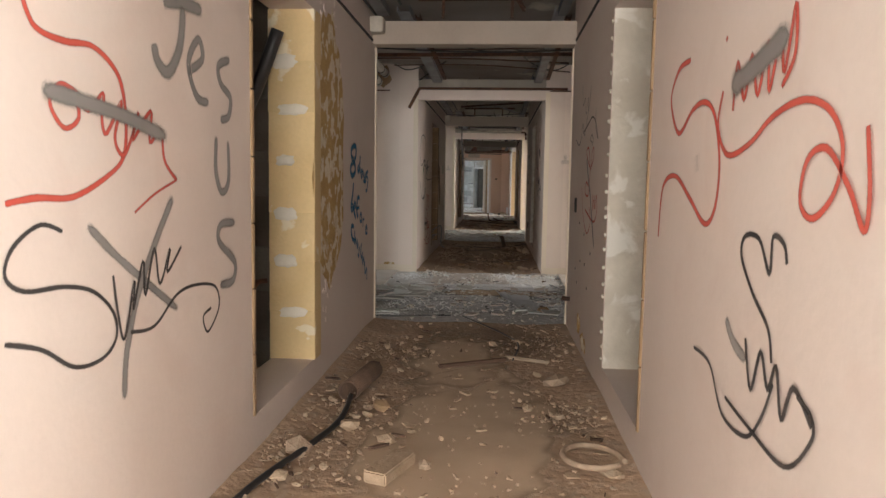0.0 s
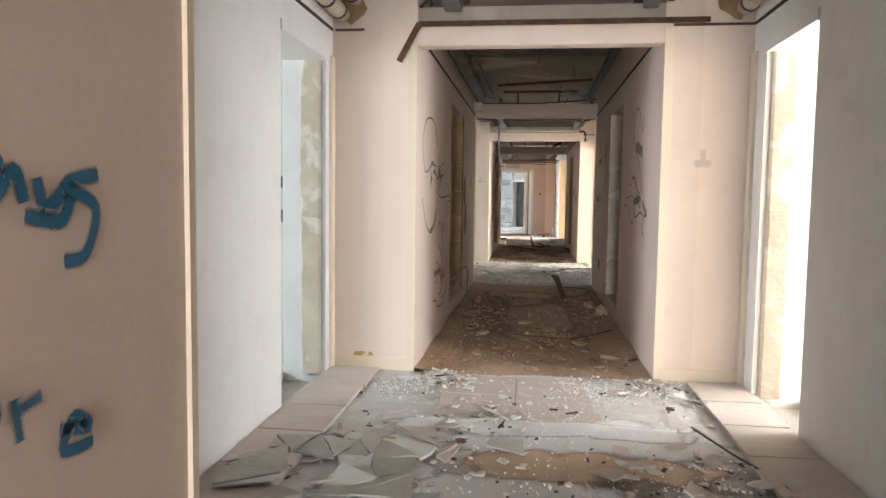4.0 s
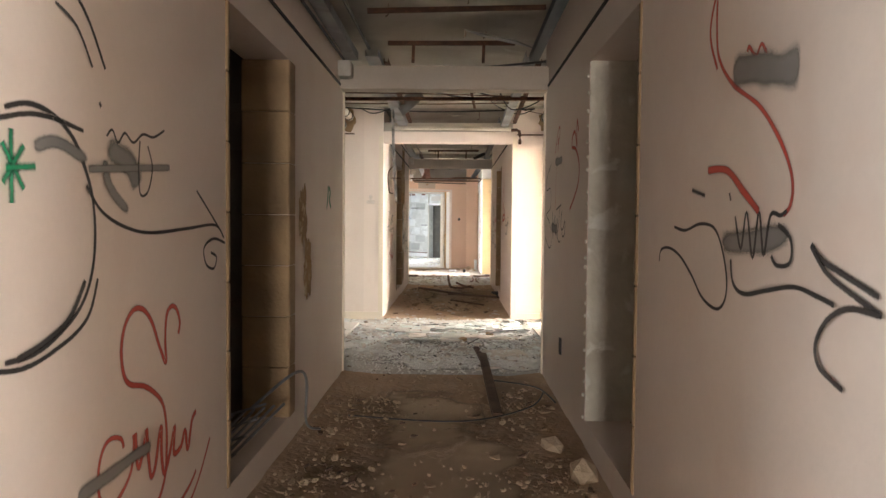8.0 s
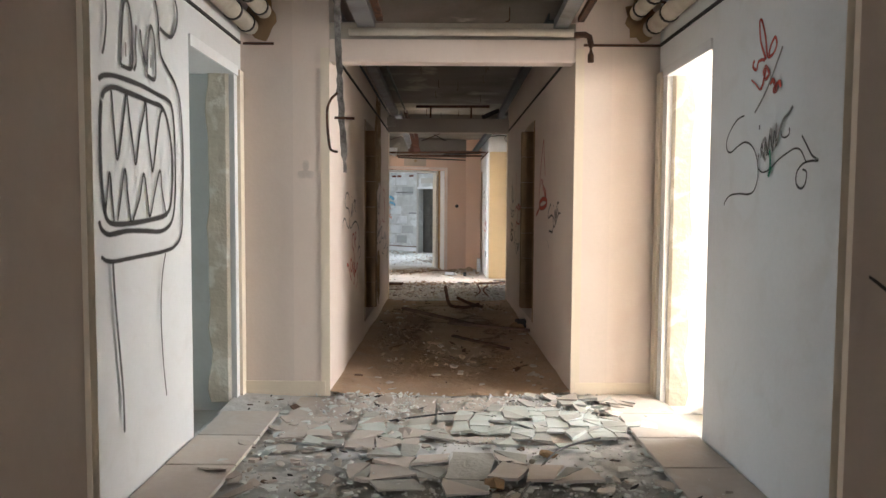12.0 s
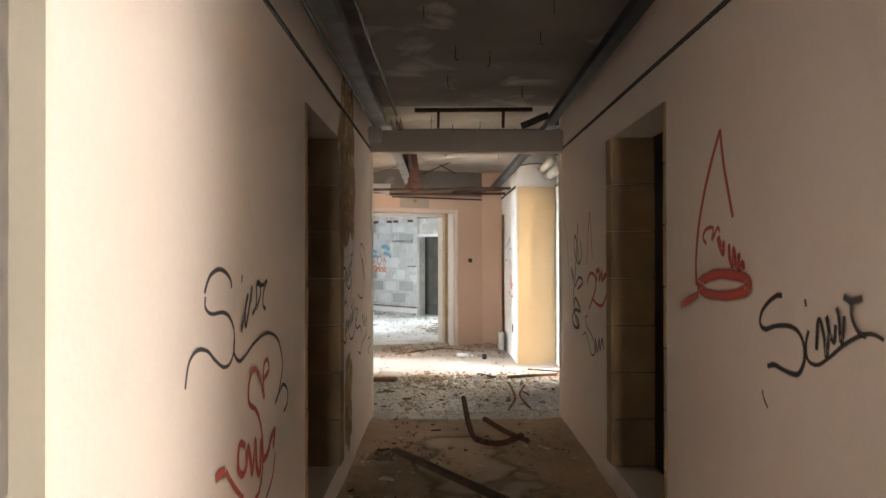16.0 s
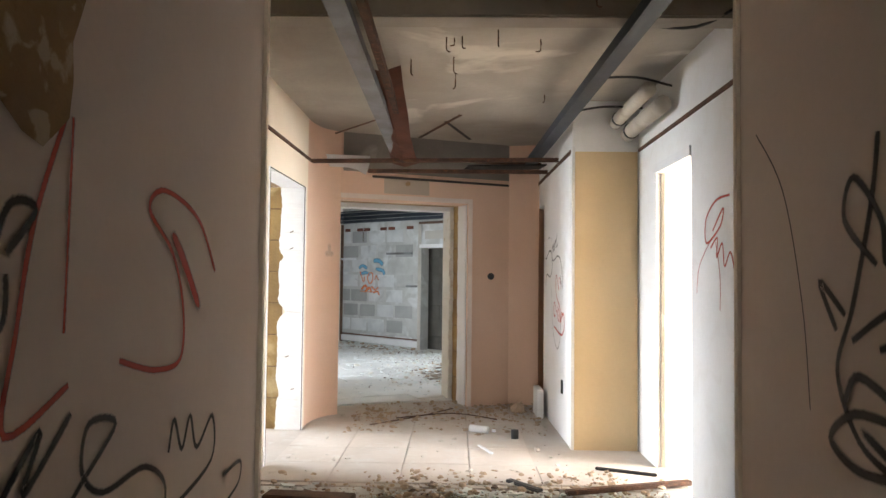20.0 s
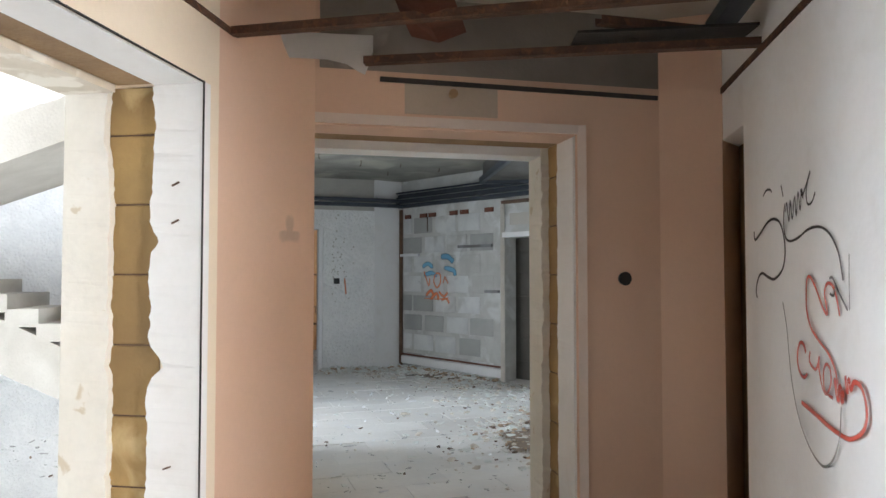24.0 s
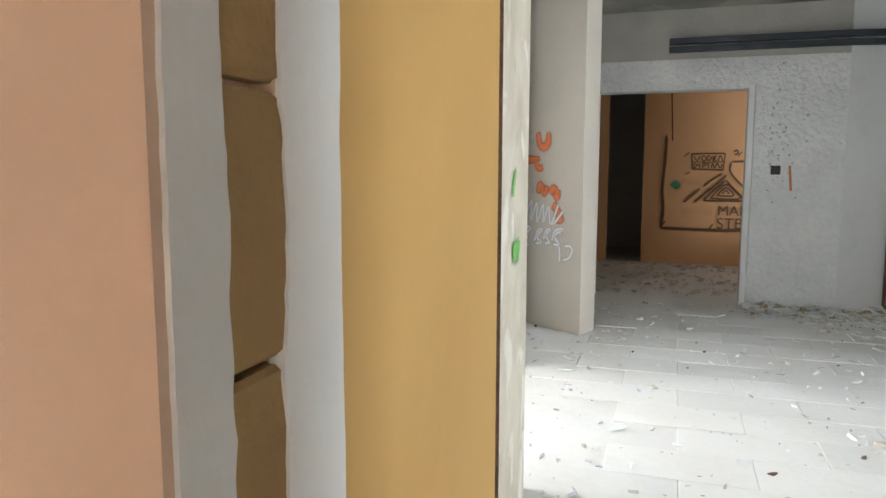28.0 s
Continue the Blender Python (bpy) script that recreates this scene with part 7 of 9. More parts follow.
graffiti("XR", "black scribbled signature in thin lines",
         (INK_BLACK, 0.009, ((6.53, 1.81), (6.6, 1.7), (6.7, 1.6), (6.81, 1.51), (6.92, 1.6), (6.99, 1.5), (7.13, 1.46), (7.3, 1.51))),
         (INK_BLACK, 0.009, ((6.99, 1.87), (6.93, 1.73), (6.81, 1.76), (6.75, 1.65), (6.66, 1.75), (6.63, 1.66), (6.55, 1.76))),
         (INK_BLACK, 0.011, ((6.88, 1.53), (6.61, 1.57), (6.41, 1.6), (6.25, 1.55), (6.14, 1.45), (6.24, 1.52), (6.27, 1.64))),
         (INK_BLACK, 0.009, ((6.38, 1.44), (6.47, 1.46), (6.41, 1.49), (6.34, 1.45), (6.38, 1.42))))
graffiti("XR", "red sprayed heart with a grey streak",
         (INK_RED, 0.013, ((6.43, 1.27), (6.57, 1.33), (6.66, 1.39), (6.55, 1.41), (6.43, 1.27), (6.38, 1.38), (6.31, 1.4), (6.32, 1.33), (6.43, 1.27), (6.5, 1.17), (6.63, 1.19), (6.67, 1.12), (6.53, 1.1), (6.48, 1.16))),
         (INK_RED, 0.013, ((6.3, 1.11), (6.26, 1.02), (6.22, 1.11), (6.18, 1.03), (6.13, 1.11), (6.09, 1.04), (6.14, 0.97), (6.28, 0.95), (6.65, 1.01))),
         (INK_RED, 0.01, ((6.86, 1.16), (6.76, 0.99), (6.58, 0.87), (6.45, 0.87), (6.36, 0.95), (6.43, 1.03))),
         (INK_GREY, 0.03, ((6.63, 1.35), (6.52, 1.22), (6.4, 1.11), (6.31, 0.99), (6.15, 0.79))))
graffiti("XL", "blue sprayed words 8 days before",
         (INK_BLUE, 0.022, ((6.81, 1.32), (6.73, 1.34), (6.72, 1.39), (6.8, 1.42), (6.88, 1.41), (6.86, 1.34), (6.73, 1.29), (6.69, 1.25), (6.75, 1.21), (6.85, 1.24), (6.84, 1.29), (6.78, 1.31))),
         (INK_BLUE, 0.018, ((7.03, 1.36), (7.02, 1.3), (6.95, 1.27), (6.96, 1.24), (7.03, 1.27), (7.03, 1.23))),
         (INK_BLUE, 0.015, ((7.12, 1.26), (7.07, 1.24), (7.09, 1.2), (7.14, 1.25), (7.16, 1.2))),
         (INK_BLUE, 0.015, ((7.19, 1.24), (7.21, 1.19), (7.27, 1.23), (7.25, 1.17), (7.16, 1.18))),
         (INK_BLUE, 0.015, ((7.35, 1.25), (7.26, 1.23), (7.34, 1.19), (7.31, 1.11), (7.25, 1.1))),
         (INK_BLUE, 0.02, ((6.78, 1.16), (6.75, 1.08), (6.7, 1.01), (6.72, 0.97), (6.77, 0.99), (6.72, 1.01))),
         (INK_BLUE, 0.018, ((6.79, 0.98), (6.85, 1), (6.82, 1.02), (6.79, 0.97), (6.86, 0.91))),
         (INK_BLUE, 0.018, ((7, 1.05), (6.92, 1.05), (6.9, 0.95), (6.95, 0.91))),
         (INK_BLUE, 0.016, ((6.86, 0.98), (6.99, 0.98))),
         (INK_BLUE, 0.015, ((7.02, 0.93), (7.02, 0.88), (7.08, 0.88), (7.06, 0.93), (7.02, 0.93))),
         (INK_BLUE, 0.014, ((7.12, 0.9), (7.13, 0.83))),
         (INK_BLUE, 0.014, ((7.13, 0.88), (7.18, 0.89))),
         (INK_BLUE, 0.014, ((7.22, 0.82), (7.3, 0.8), (7.26, 0.83), (7.23, 0.78), (7.31, 0.77))))
graffiti("XL", "blue sprayed slanted word below",
         (INK_BLUE, 0.018, ((6.81, 0.85), (6.74, 0.86), (6.72, 0.82), (6.76, 0.77), (6.82, 0.75))),
         (INK_BLUE, 0.015, ((6.84, 0.82), (6.84, 0.73), (6.87, 0.76), (6.9, 0.71))),
         (INK_BLUE, 0.014, ((6.93, 0.75), (6.94, 0.69), (6.97, 0.72))),
         (INK_BLUE, 0.014, ((7, 0.69), (6.99, 0.62), (6.95, 0.64))),
         (INK_BLUE, 0.012, ((7.03, 0.69), (7.02, 0.66))),
         (INK_BLUE, 0.014, ((7.09, 0.71), (7.06, 0.64), (7.1, 0.59))),
         (INK_BLUE, 0.013, ((7.13, 0.64), (7.13, 0.55), (7.18, 0.59), (7.2, 0.52))),
         (INK_BLUE, 0.013, ((7.22, 0.56), (7.23, 0.46), (7.3, 0.49), (7.31, 0.4))))
graffiti("XL", "black curling letter with a tail and a dot",
         (INK_BLACK, 0.013, ((11.6, 1.46), (11.68, 1.48), (11.77, 1.47), (11.85, 1.43), (11.9, 1.37), (11.94, 1.29), (11.95, 1.19), (11.93, 1.1), (11.88, 1.03), (11.79, 0.98), (11.69, 0.95), (11.59, 0.95))),
         (INK_BLACK, 0.016, ((11.9, 1.09), (11.83, 1.01), (11.73, 0.97), (11.63, 0.95))),
         (INK_BLACK, 0.011, ((11.91, 1.32), (11.98, 1.26), (12.1, 1.22), (12.27, 1.2), (12.56, 1.21), (12.83, 1.22), (12.93, 1.17))),
         (INK_BLACK, 0.01, ((12.64, 1.34), (12.73, 1.29), (12.87, 1.21))),
         (INK_BLACK, 0.011, ((12.94, 1.15), (12.81, 1.17), (12.71, 1.14), (12.73, 1.08), (12.81, 1.06), (12.84, 1.1), (12.78, 1.12))),
         (INK_BLACK, 0.01, ((11.78, 1.72), (11.87, 1.69), (11.94, 1.61))),
         (INK_BLACK, 0.014, ((11.97, 1.53), (11.98, 1.52))),
         (INK_GREY, 0.03, ((11.69, 1.39), (11.78, 1.41), (11.91, 1.38))),
         (INK_GREY, 0.055, ((12.01, 1.42), (12.13, 1.39), (12.18, 1.33))),
         (INK_GREY, 0.03, ((11.99, 1.39), (12.02, 1.32), (12.12, 1.26))),
         (INK_GREY, 0.02, ((11.91, 1.36), (12.15, 1.38), (12.4, 1.4))),
         (INK_BLACK, 0.008, ((12, 1.45), (12.03, 1.47), (12.06, 1.44), (12.1, 1.47), (12.15, 1.45), (12.21, 1.48), (12.28, 1.48), (12.36, 1.51))),
         (INK_BLACK, 0.008, ((12.19, 1.46), (12.18, 1.38), (12.19, 1.31), (12.24, 1.32), (12.27, 1.39), (12.24, 1.45))))
graffiti("XL", "far curve of the black curling letter",
         (INK_BLACK, 0.012, ((12.01, 1.62), (11.88, 1.76), (11.64, 1.81), (11.39, 1.78), (11.25, 1.69), (11.2, 1.58), (11.26, 1.45), (11.39, 1.39), (11.69, 1.46), (11.9, 1.45))),
         (INK_BLACK, 0.012, ((11.96, 1.09), (11.91, 1), (11.79, 0.95), (11.61, 0.93), (11.37, 1.01), (11.19, 1.2))))
graffiti("XL", "red arrow under the looping word",
         (INK_RED, 0.012, ((12.77, 0.44), (12.64, 0.32), (12.5, 0.26), (12.29, 0.26), (12.06, 0.28), (12.02, 0.33), (11.8, 0.36))))
graffiti("XR", "red hooked top of the looping line",
         (INK_RED, 0.013, ((11.69, 1.86), (11.68, 1.76), (11.76, 1.74), (11.85, 1.86), (11.99, 1.93), (12.14, 1.9), (12.22, 1.78), (12.16, 1.66))))
graffiti("XL", "small green sprayed star",
         (INK_GREEN, 0.02, ((11.62, 1.42), (11.62, 1.27))),
         (INK_GREEN, 0.02, ((11.59, 1.39), (11.66, 1.3))),
         (INK_GREEN, 0.02, ((11.66, 1.39), (11.59, 1.31))),
         (INK_GREEN, 0.02, ((11.6, 1.34), (11.7, 1.35))))
graffiti("XL", "red sprayed heart and looping word",
         (INK_RED, 0.017, ((12.477, 0.869), (12.489, 0.908), (12.461, 0.952), (12.422, 0.965), (12.384, 0.942), (12.372, 0.865), (12.376, 0.796), (12.330, 0.852), (12.276, 0.936), (12.220, 0.979), (12.161, 0.987), (12.109, 0.955), (12.083, 0.893), (12.094, 0.822), (12.132, 0.783), (12.216, 0.759), (12.288, 0.723), (12.348, 0.675), (12.374, 0.610), (12.378, 0.529), (12.361, 0.436), (12.303, 0.378), (12.234, 0.366), (12.165, 0.371))),
         (INK_RED, 0.014, ((12.091, 0.619), (12.075, 0.648), (12.023, 0.665), (11.980, 0.652), (11.954, 0.605), (11.956, 0.539), (11.989, 0.494), (12.032, 0.485), (12.093, 0.508), (12.137, 0.547), (12.151, 0.614), (12.147, 0.637))),
         (INK_RED, 0.020, ((12.160, 0.639), (12.164, 0.593), (12.181, 0.533), (12.223, 0.603), (12.233, 0.622), (12.242, 0.551), (12.260, 0.479), (12.290, 0.498), (12.321, 0.585), (12.337, 0.600), (12.336, 0.522), (12.356, 0.454), (12.399, 0.503), (12.439, 0.576), (12.432, 0.493), (12.490, 0.496), (12.526, 0.538), (12.549, 0.468), (12.588, 0.553), (12.626, 0.576))),
         (INK_RED, 0.014, ((12.624, 0.370), (12.560, 0.337), (12.453, 0.313), (12.333, 0.319))),
         (INK_GREY, 0.032, ((11.849, 0.574), (11.939, 0.575), (12.041, 0.574), (12.155, 0.577), (12.261, 0.570))))
graffiti("XR", "red looping line with a grey bar",
         (INK_RED, 0.013, ((12.17, 1.85), (12.17, 1.78), (12.15, 1.69), (12.05, 1.6), (11.89, 1.52), (11.79, 1.44), (11.73, 1.37), (11.71, 1.32), (11.72, 1.28), (11.75, 1.26))),
         (INK_RED, 0.01, ((11.96, 1.66), (11.95, 1.67), (11.91, 1.64), (11.88, 1.66), (11.85, 1.63))),
         (INK_GREY, 0.06, ((12.05, 1.63), (11.91, 1.61), (11.78, 1.58), (11.69, 1.57))),
         (INK_RED, 0.022, ((12.21, 1.39), (12.07, 1.38), (11.96, 1.32), (11.87, 1.27))))
graffiti("XR", "black curling signature with a grey bar",
         (INK_BLACK, 0.01, ((12.51, 1.23), (12.4, 1.22), (12.27, 1.24), (12.16, 1.23), (12.1, 1.18), (12.06, 1.1), (12.07, 1.04), (12.13, 1.01), (12.24, 1.03), (12.34, 1.09), (12.45, 1.14), (12.56, 1.16), (12.65, 1.15), (12.67, 1.11))),
         (INK_GREY, 0.045, ((12.1, 1.19), (11.89, 1.2), (11.72, 1.22))),
         (INK_BLACK, 0.01, ((12.01, 1.26), (11.97, 1.18), (11.94, 1.27), (11.9, 1.16), (11.87, 1.27), (11.84, 1.17), (11.81, 1.26), (11.76, 1.26), (11.73, 1.27))),
         (INK_BLACK, 0.011, ((11.77, 1.24), (11.71, 1.21), (11.71, 1.16), (11.77, 1.15), (11.8, 1.17))),
         (INK_BLACK, 0.012, ((12.03, 1.15), (12.01, 1.09), (11.94, 1.07), (11.82, 1.09), (11.69, 1.11), (11.59, 1.1), (11.53, 1.09))),
         (INK_BLACK, 0.014, ((11.62, 1.2), (11.57, 1.17), (11.5, 1.15), (11.39, 1.12))),
         (INK_BLACK, 0.012, ((11.62, 1.2), (11.56, 1.15), (11.48, 1.12), (11.38, 1.09))),
         (INK_BLACK, 0.013, ((11.38, 1.09), (11.48, 1.09), (11.55, 1.06), (11.59, 1.01), (11.58, 0.97), (11.53, 0.95), (11.49, 0.94))),
         (INK_BLACK, 0.014, ((12.33, 1.34), (12.22, 1.32))),
         (INK_BLACK, 0.01, ((12.04, 1.32), (12.03, 1.3))))
graffiti("XL", "green sprayed hooked mark",
         (INK_GREEN, 0.03, ((15.2, 1.49), (15.19, 1.42), (15.14, 1.32))),
         (INK_GREEN, 0.03, ((15.22, 1.48), (15.28, 1.44), (15.24, 1.39), (15.31, 1.33))),
         (INK_GREEN, 0.025, ((15.18, 1.37), (15.27, 1.4))))
graffiti("XR", "red letter S and loop with a grey bar",
         (INK_RED, 0.02, ((14.33, 1.77), (14.38, 1.84), (14.39, 1.77), (14.38, 1.69), (14.45, 1.78), (14.54, 1.76), (14.55, 1.7), (14.43, 1.68), (14.32, 1.61), (14.29, 1.53), (14.33, 1.46), (14.45, 1.39), (14.61, 1.32))),
         (INK_RED, 0.014, ((15.27, 1.73), (15.15, 1.86), (15.07, 1.89), (15.06, 1.84), (15.15, 1.78), (15.11, 1.82), (15.14, 1.73))),
         (INK_GREY, 0.045, ((15.26, 1.67), (15.08, 1.66), (14.93, 1.66))),
         (INK_RED, 0.006, ((15.19, 1.62), (15.21, 1.48), (15.22, 1.33))))
graffiti("XR", "black looping scrawl over a grey smear",
         (INK_BLACK, 0.009, ((15.48, 1.67), (15.69, 1.59), (15.72, 1.49), (15.5, 1.49), (15.49, 1.35), (15.71, 1.3), (15.51, 1.23), (15.41, 1.11), (15.53, 1.05), (15.79, 1.13))),
         (INK_GREY, 0.05, ((15.42, 1.21), (15.26, 1.2), (15.13, 1.19))),
         (INK_BLACK, 0.011, ((15.37, 1.32), (15.33, 1.13), (15.24, 1.29), (15.21, 1.15), (15.12, 1.27), (15.11, 1.15))),
         (INK_BLACK, 0.014, ((15.17, 1.33), (14.95, 1.36))),
         (INK_BLACK, 0.011, ((15.01, 1.34), (15.05, 1.22), (15.11, 1.15), (15.03, 1.11), (14.96, 1.12))),
         (INK_BLACK, 0.012, ((14.91, 1.32), (14.94, 1.21), (14.85, 1.2), (14.77, 1.25), (14.78, 1.17), (14.86, 1.15), (14.9, 1.19))))
graffiti("L2L", "black line drawing of a boxy face with jagged teeth",
         (INK_BLACK, 0.023, ((17.135, 1.749), (17.181, 1.771), (17.267, 1.786), (17.395, 1.791), (17.534, 1.791), (17.686, 1.781), (17.820, 1.773), (17.875, 1.746), (17.900, 1.653), (17.909, 1.501), (17.902, 1.333), (17.875, 1.222), (17.815, 1.167), (17.705, 1.144), (17.536, 1.152), (17.367, 1.157), (17.264, 1.151), (17.191, 1.149), (17.136, 1.173), (17.120, 1.206))),
         (INK_BLACK, 0.025, ((17.159, 1.677), (17.188, 1.715), (17.265, 1.739), (17.366, 1.739), (17.503, 1.737), (17.640, 1.733), (17.750, 1.728), (17.815, 1.670), (17.860, 1.552), (17.869, 1.415), (17.841, 1.277), (17.776, 1.222), (17.630, 1.203), (17.451, 1.191), (17.290, 1.187), (17.202, 1.198), (17.167, 1.239), (17.148, 1.338), (17.140, 1.469), (17.146, 1.600), (17.159, 1.677))),
         (INK_BLACK, 0.017, ((17.240, 1.723), (17.251, 1.635), (17.265, 1.524), (17.282, 1.452), (17.322, 1.552), (17.358, 1.673), (17.376, 1.734), (17.403, 1.620), (17.436, 1.504), (17.456, 1.445), (17.496, 1.570), (17.547, 1.675), (17.567, 1.732), (17.585, 1.592), (17.616, 1.468), (17.633, 1.423), (17.677, 1.550), (17.728, 1.686), (17.763, 1.722))),
         (INK_BLACK, 0.016, ((17.166, 1.228), (17.189, 1.317), (17.211, 1.394), (17.226, 1.307), (17.241, 1.200))),
         (INK_BLACK, 0.016, ((17.271, 1.204), (17.311, 1.320), (17.347, 1.415), (17.368, 1.309), (17.395, 1.190))),
         (INK_BLACK, 0.015, ((17.412, 1.202), (17.484, 1.299), (17.529, 1.405), (17.561, 1.313), (17.587, 1.216), (17.648, 1.328), (17.711, 1.429), (17.733, 1.329), (17.782, 1.212))),
         (INK_BLACK, 0.019, ((17.685, 2.206), (17.714, 2.138), (17.723, 2.037), (17.746, 1.964), (17.826, 1.914), (17.916, 1.862), (17.973, 1.788), (17.998, 1.650), (18.006, 1.479), (17.991, 1.307), (17.978, 1.163), (17.937, 1.093), (17.846, 1.056))),
         (INK_BLACK, 0.019, ((17.846, 1.056), (17.688, 1.046), (17.502, 1.043), (17.362, 1.040), (17.234, 1.038), (17.163, 1.046), (17.122, 1.064))),
         (INK_BLACK, 0.020, ((17.319, 1.839), (17.329, 1.944), (17.343, 2.039), (17.361, 2.101), (17.393, 2.118), (17.423, 2.060), (17.429, 1.968), (17.431, 1.885), (17.413, 1.842), (17.319, 1.839))),
         (INK_BLACK, 0.014, ((17.370, 1.942), (17.367, 1.884))),
         (INK_BLACK, 0.020, ((17.471, 2.037), (17.461, 1.951), (17.464, 1.880), (17.440, 1.840))),
         (INK_BLACK, 0.018, ((17.510, 2.030), (17.519, 1.977), (17.551, 1.910), (17.573, 1.883))),
         (INK_BLACK, 0.021, ((17.572, 1.853), (17.582, 1.954), (17.604, 2.046), (17.630, 2.070), (17.659, 2.022), (17.668, 1.934), (17.657, 1.843), (17.572, 1.845))),
         (INK_BLACK, 0.015, ((17.618, 1.944), (17.610, 1.885))),
         (INK_BLACK, 0.024, ((17.633, 2.154), (17.588, 2.084))),
         (INK_BLACK, 0.022, ((17.719, 2.087), (17.784, 2.077), (17.861, 2.082), (17.928, 2.153), (17.938, 2.224), (17.911, 2.271))),
         (INK_BLACK, 0.016, ((17.190, 2.064), (17.190, 1.977), (17.173, 1.897), (17.153, 1.849))),
         (INK_BLACK, 0.019, ((17.205, 1.036), (17.217, 0.886), (17.248, 0.673), (17.274, 0.478), (17.278, 0.322))),
         (INK_BLACK, 0.012, ((17.741, 1.040), (17.696, 0.931), (17.675, 0.747), (17.693, 0.529), (17.726, 0.358))))
graffiti("L2R", "red squiggle above a black and green signature",
         (INK_RED, 0.015, ((17.514, 1.918), (17.570, 2.004), (17.588, 2.095), (17.565, 2.094), (17.527, 2.018), (17.499, 1.927), (17.470, 1.969), (17.435, 1.994), (17.418, 1.962), (17.446, 1.928), (17.493, 1.921))),
         (INK_RED, 0.015, ((17.628, 1.937), (17.644, 1.912), (17.607, 1.890), (17.587, 1.921), (17.542, 1.922), (17.525, 1.913))),
         (INK_RED, 0.018, ((17.507, 1.885), (17.477, 1.851), (17.508, 1.832), (17.533, 1.866), (17.507, 1.885), (17.535, 1.817), (17.561, 1.792))),
         (INK_RED, 0.023, ((17.469, 1.801), (17.438, 1.815), (17.404, 1.771), (17.430, 1.770), (17.381, 1.797), (17.364, 1.771))),
         (INK_RED, 0.009, ((17.561, 1.792), (17.603, 1.824), (17.652, 1.853))),
         (INK_GREY, 0.012, ((17.356, 1.939), (17.402, 1.883), (17.464, 1.812), (17.530, 1.750), (17.605, 1.699))),
         (INK_BLACK, 0.009, ((17.713, 1.700), (17.789, 1.691), (17.859, 1.656), (17.910, 1.606), (17.907, 1.559), (17.858, 1.541), (17.767, 1.566), (17.692, 1.575), (17.618, 1.548), (17.568, 1.493), (17.551, 1.417), (17.581, 1.355), (17.638, 1.334), (17.750, 1.338), (17.849, 1.332), (17.910, 1.305), (17.922, 1.283))),
         (INK_BLACK, 0.015, ((17.549, 1.637), (17.548, 1.617))),
         (INK_BLACK, 0.008, ((17.546, 1.512), (17.553, 1.455), (17.507, 1.427), (17.437, 1.436), (17.363, 1.470), (17.277, 1.496), (17.222, 1.507), (17.177, 1.497), (17.144, 1.464), (17.130, 1.445))),
         (INK_GREY, 0.014, ((17.477, 1.475), (17.525, 1.528), (17.484, 1.573), (17.468, 1.499), (17.434, 1.609), (17.418, 1.526), (17.384, 1.622), (17.387, 1.533), (17.334, 1.625), (17.279, 1.655), (17.248, 1.678))),
         (INK_BLACK, 0.009, ((17.522, 1.490), (17.516, 1.551), (17.489, 1.488), (17.484, 1.561), (17.447, 1.497), (17.442, 1.581), (17.411, 1.511), (17.402, 1.596), (17.378, 1.551))),
         (INK_BLACK, 0.008, ((17.341, 1.589), (17.330, 1.565), (17.296, 1.559), (17.268, 1.572), (17.270, 1.595))),
         (INK_GREEN, 0.017, ((17.438, 1.520), (17.428, 1.460), (17.441, 1.407), (17.417, 1.447))),
         (INK_BLACK, 0.010, ((17.164, 1.553), (17.127, 1.516), (17.082, 1.470), (17.036, 1.448), (17.089, 1.449), (17.147, 1.442), (17.193, 1.412), (17.195, 1.367), (17.158, 1.346), (17.125, 1.365), (17.119, 1.408), (17.150, 1.420))))
graffiti("XL", "black signature with a long looping underline",
         (INK_BLACK, 0.014, ((20.020, 1.320), (20.009, 1.345), (19.962, 1.368), (19.902, 1.377), (19.841, 1.365), (19.810, 1.345), (19.788, 1.317))),
         (INK_BLACK, 0.012, ((19.793, 1.309), (19.793, 1.280), (19.841, 1.260), (19.937, 1.256), (19.999, 1.237), (20.042, 1.195), (20.042, 1.137), (20.004, 1.104), (19.942, 1.103), (19.869, 1.134), (19.810, 1.165), (19.747, 1.178), (19.699, 1.170), (19.669, 1.147), (19.650, 1.096))),
         (INK_BLACK, 0.013, ((20.042, 1.170), (20.042, 1.128), (20.087, 1.098), (20.147, 1.101), (20.256, 1.129), (20.384, 1.144), (20.478, 1.137), (20.580, 1.105), (20.633, 1.055), (20.661, 0.987), (20.606, 0.912), (20.544, 0.874), (20.624, 0.908), (20.680, 0.919), (20.747, 0.880), (20.737, 0.831), (20.679, 0.815))),
         (INK_BLACK, 0.013, ((20.123, 1.355), (20.117, 1.332))),
         (INK_BLACK, 0.017, ((20.111, 1.182), (20.153, 1.247), (20.184, 1.294), (20.153, 1.244), (20.159, 1.194), (20.197, 1.249), (20.230, 1.315), (20.216, 1.265))),
         (INK_BLACK, 0.014, ((20.230, 1.225), (20.277, 1.252), (20.284, 1.316), (20.319, 1.324), (20.333, 1.286), (20.277, 1.237))),
         (INK_BLACK, 0.015, ((20.284, 1.322), (20.362, 1.313), (20.415, 1.326), (20.370, 1.293), (20.362, 1.246), (20.400, 1.229))))
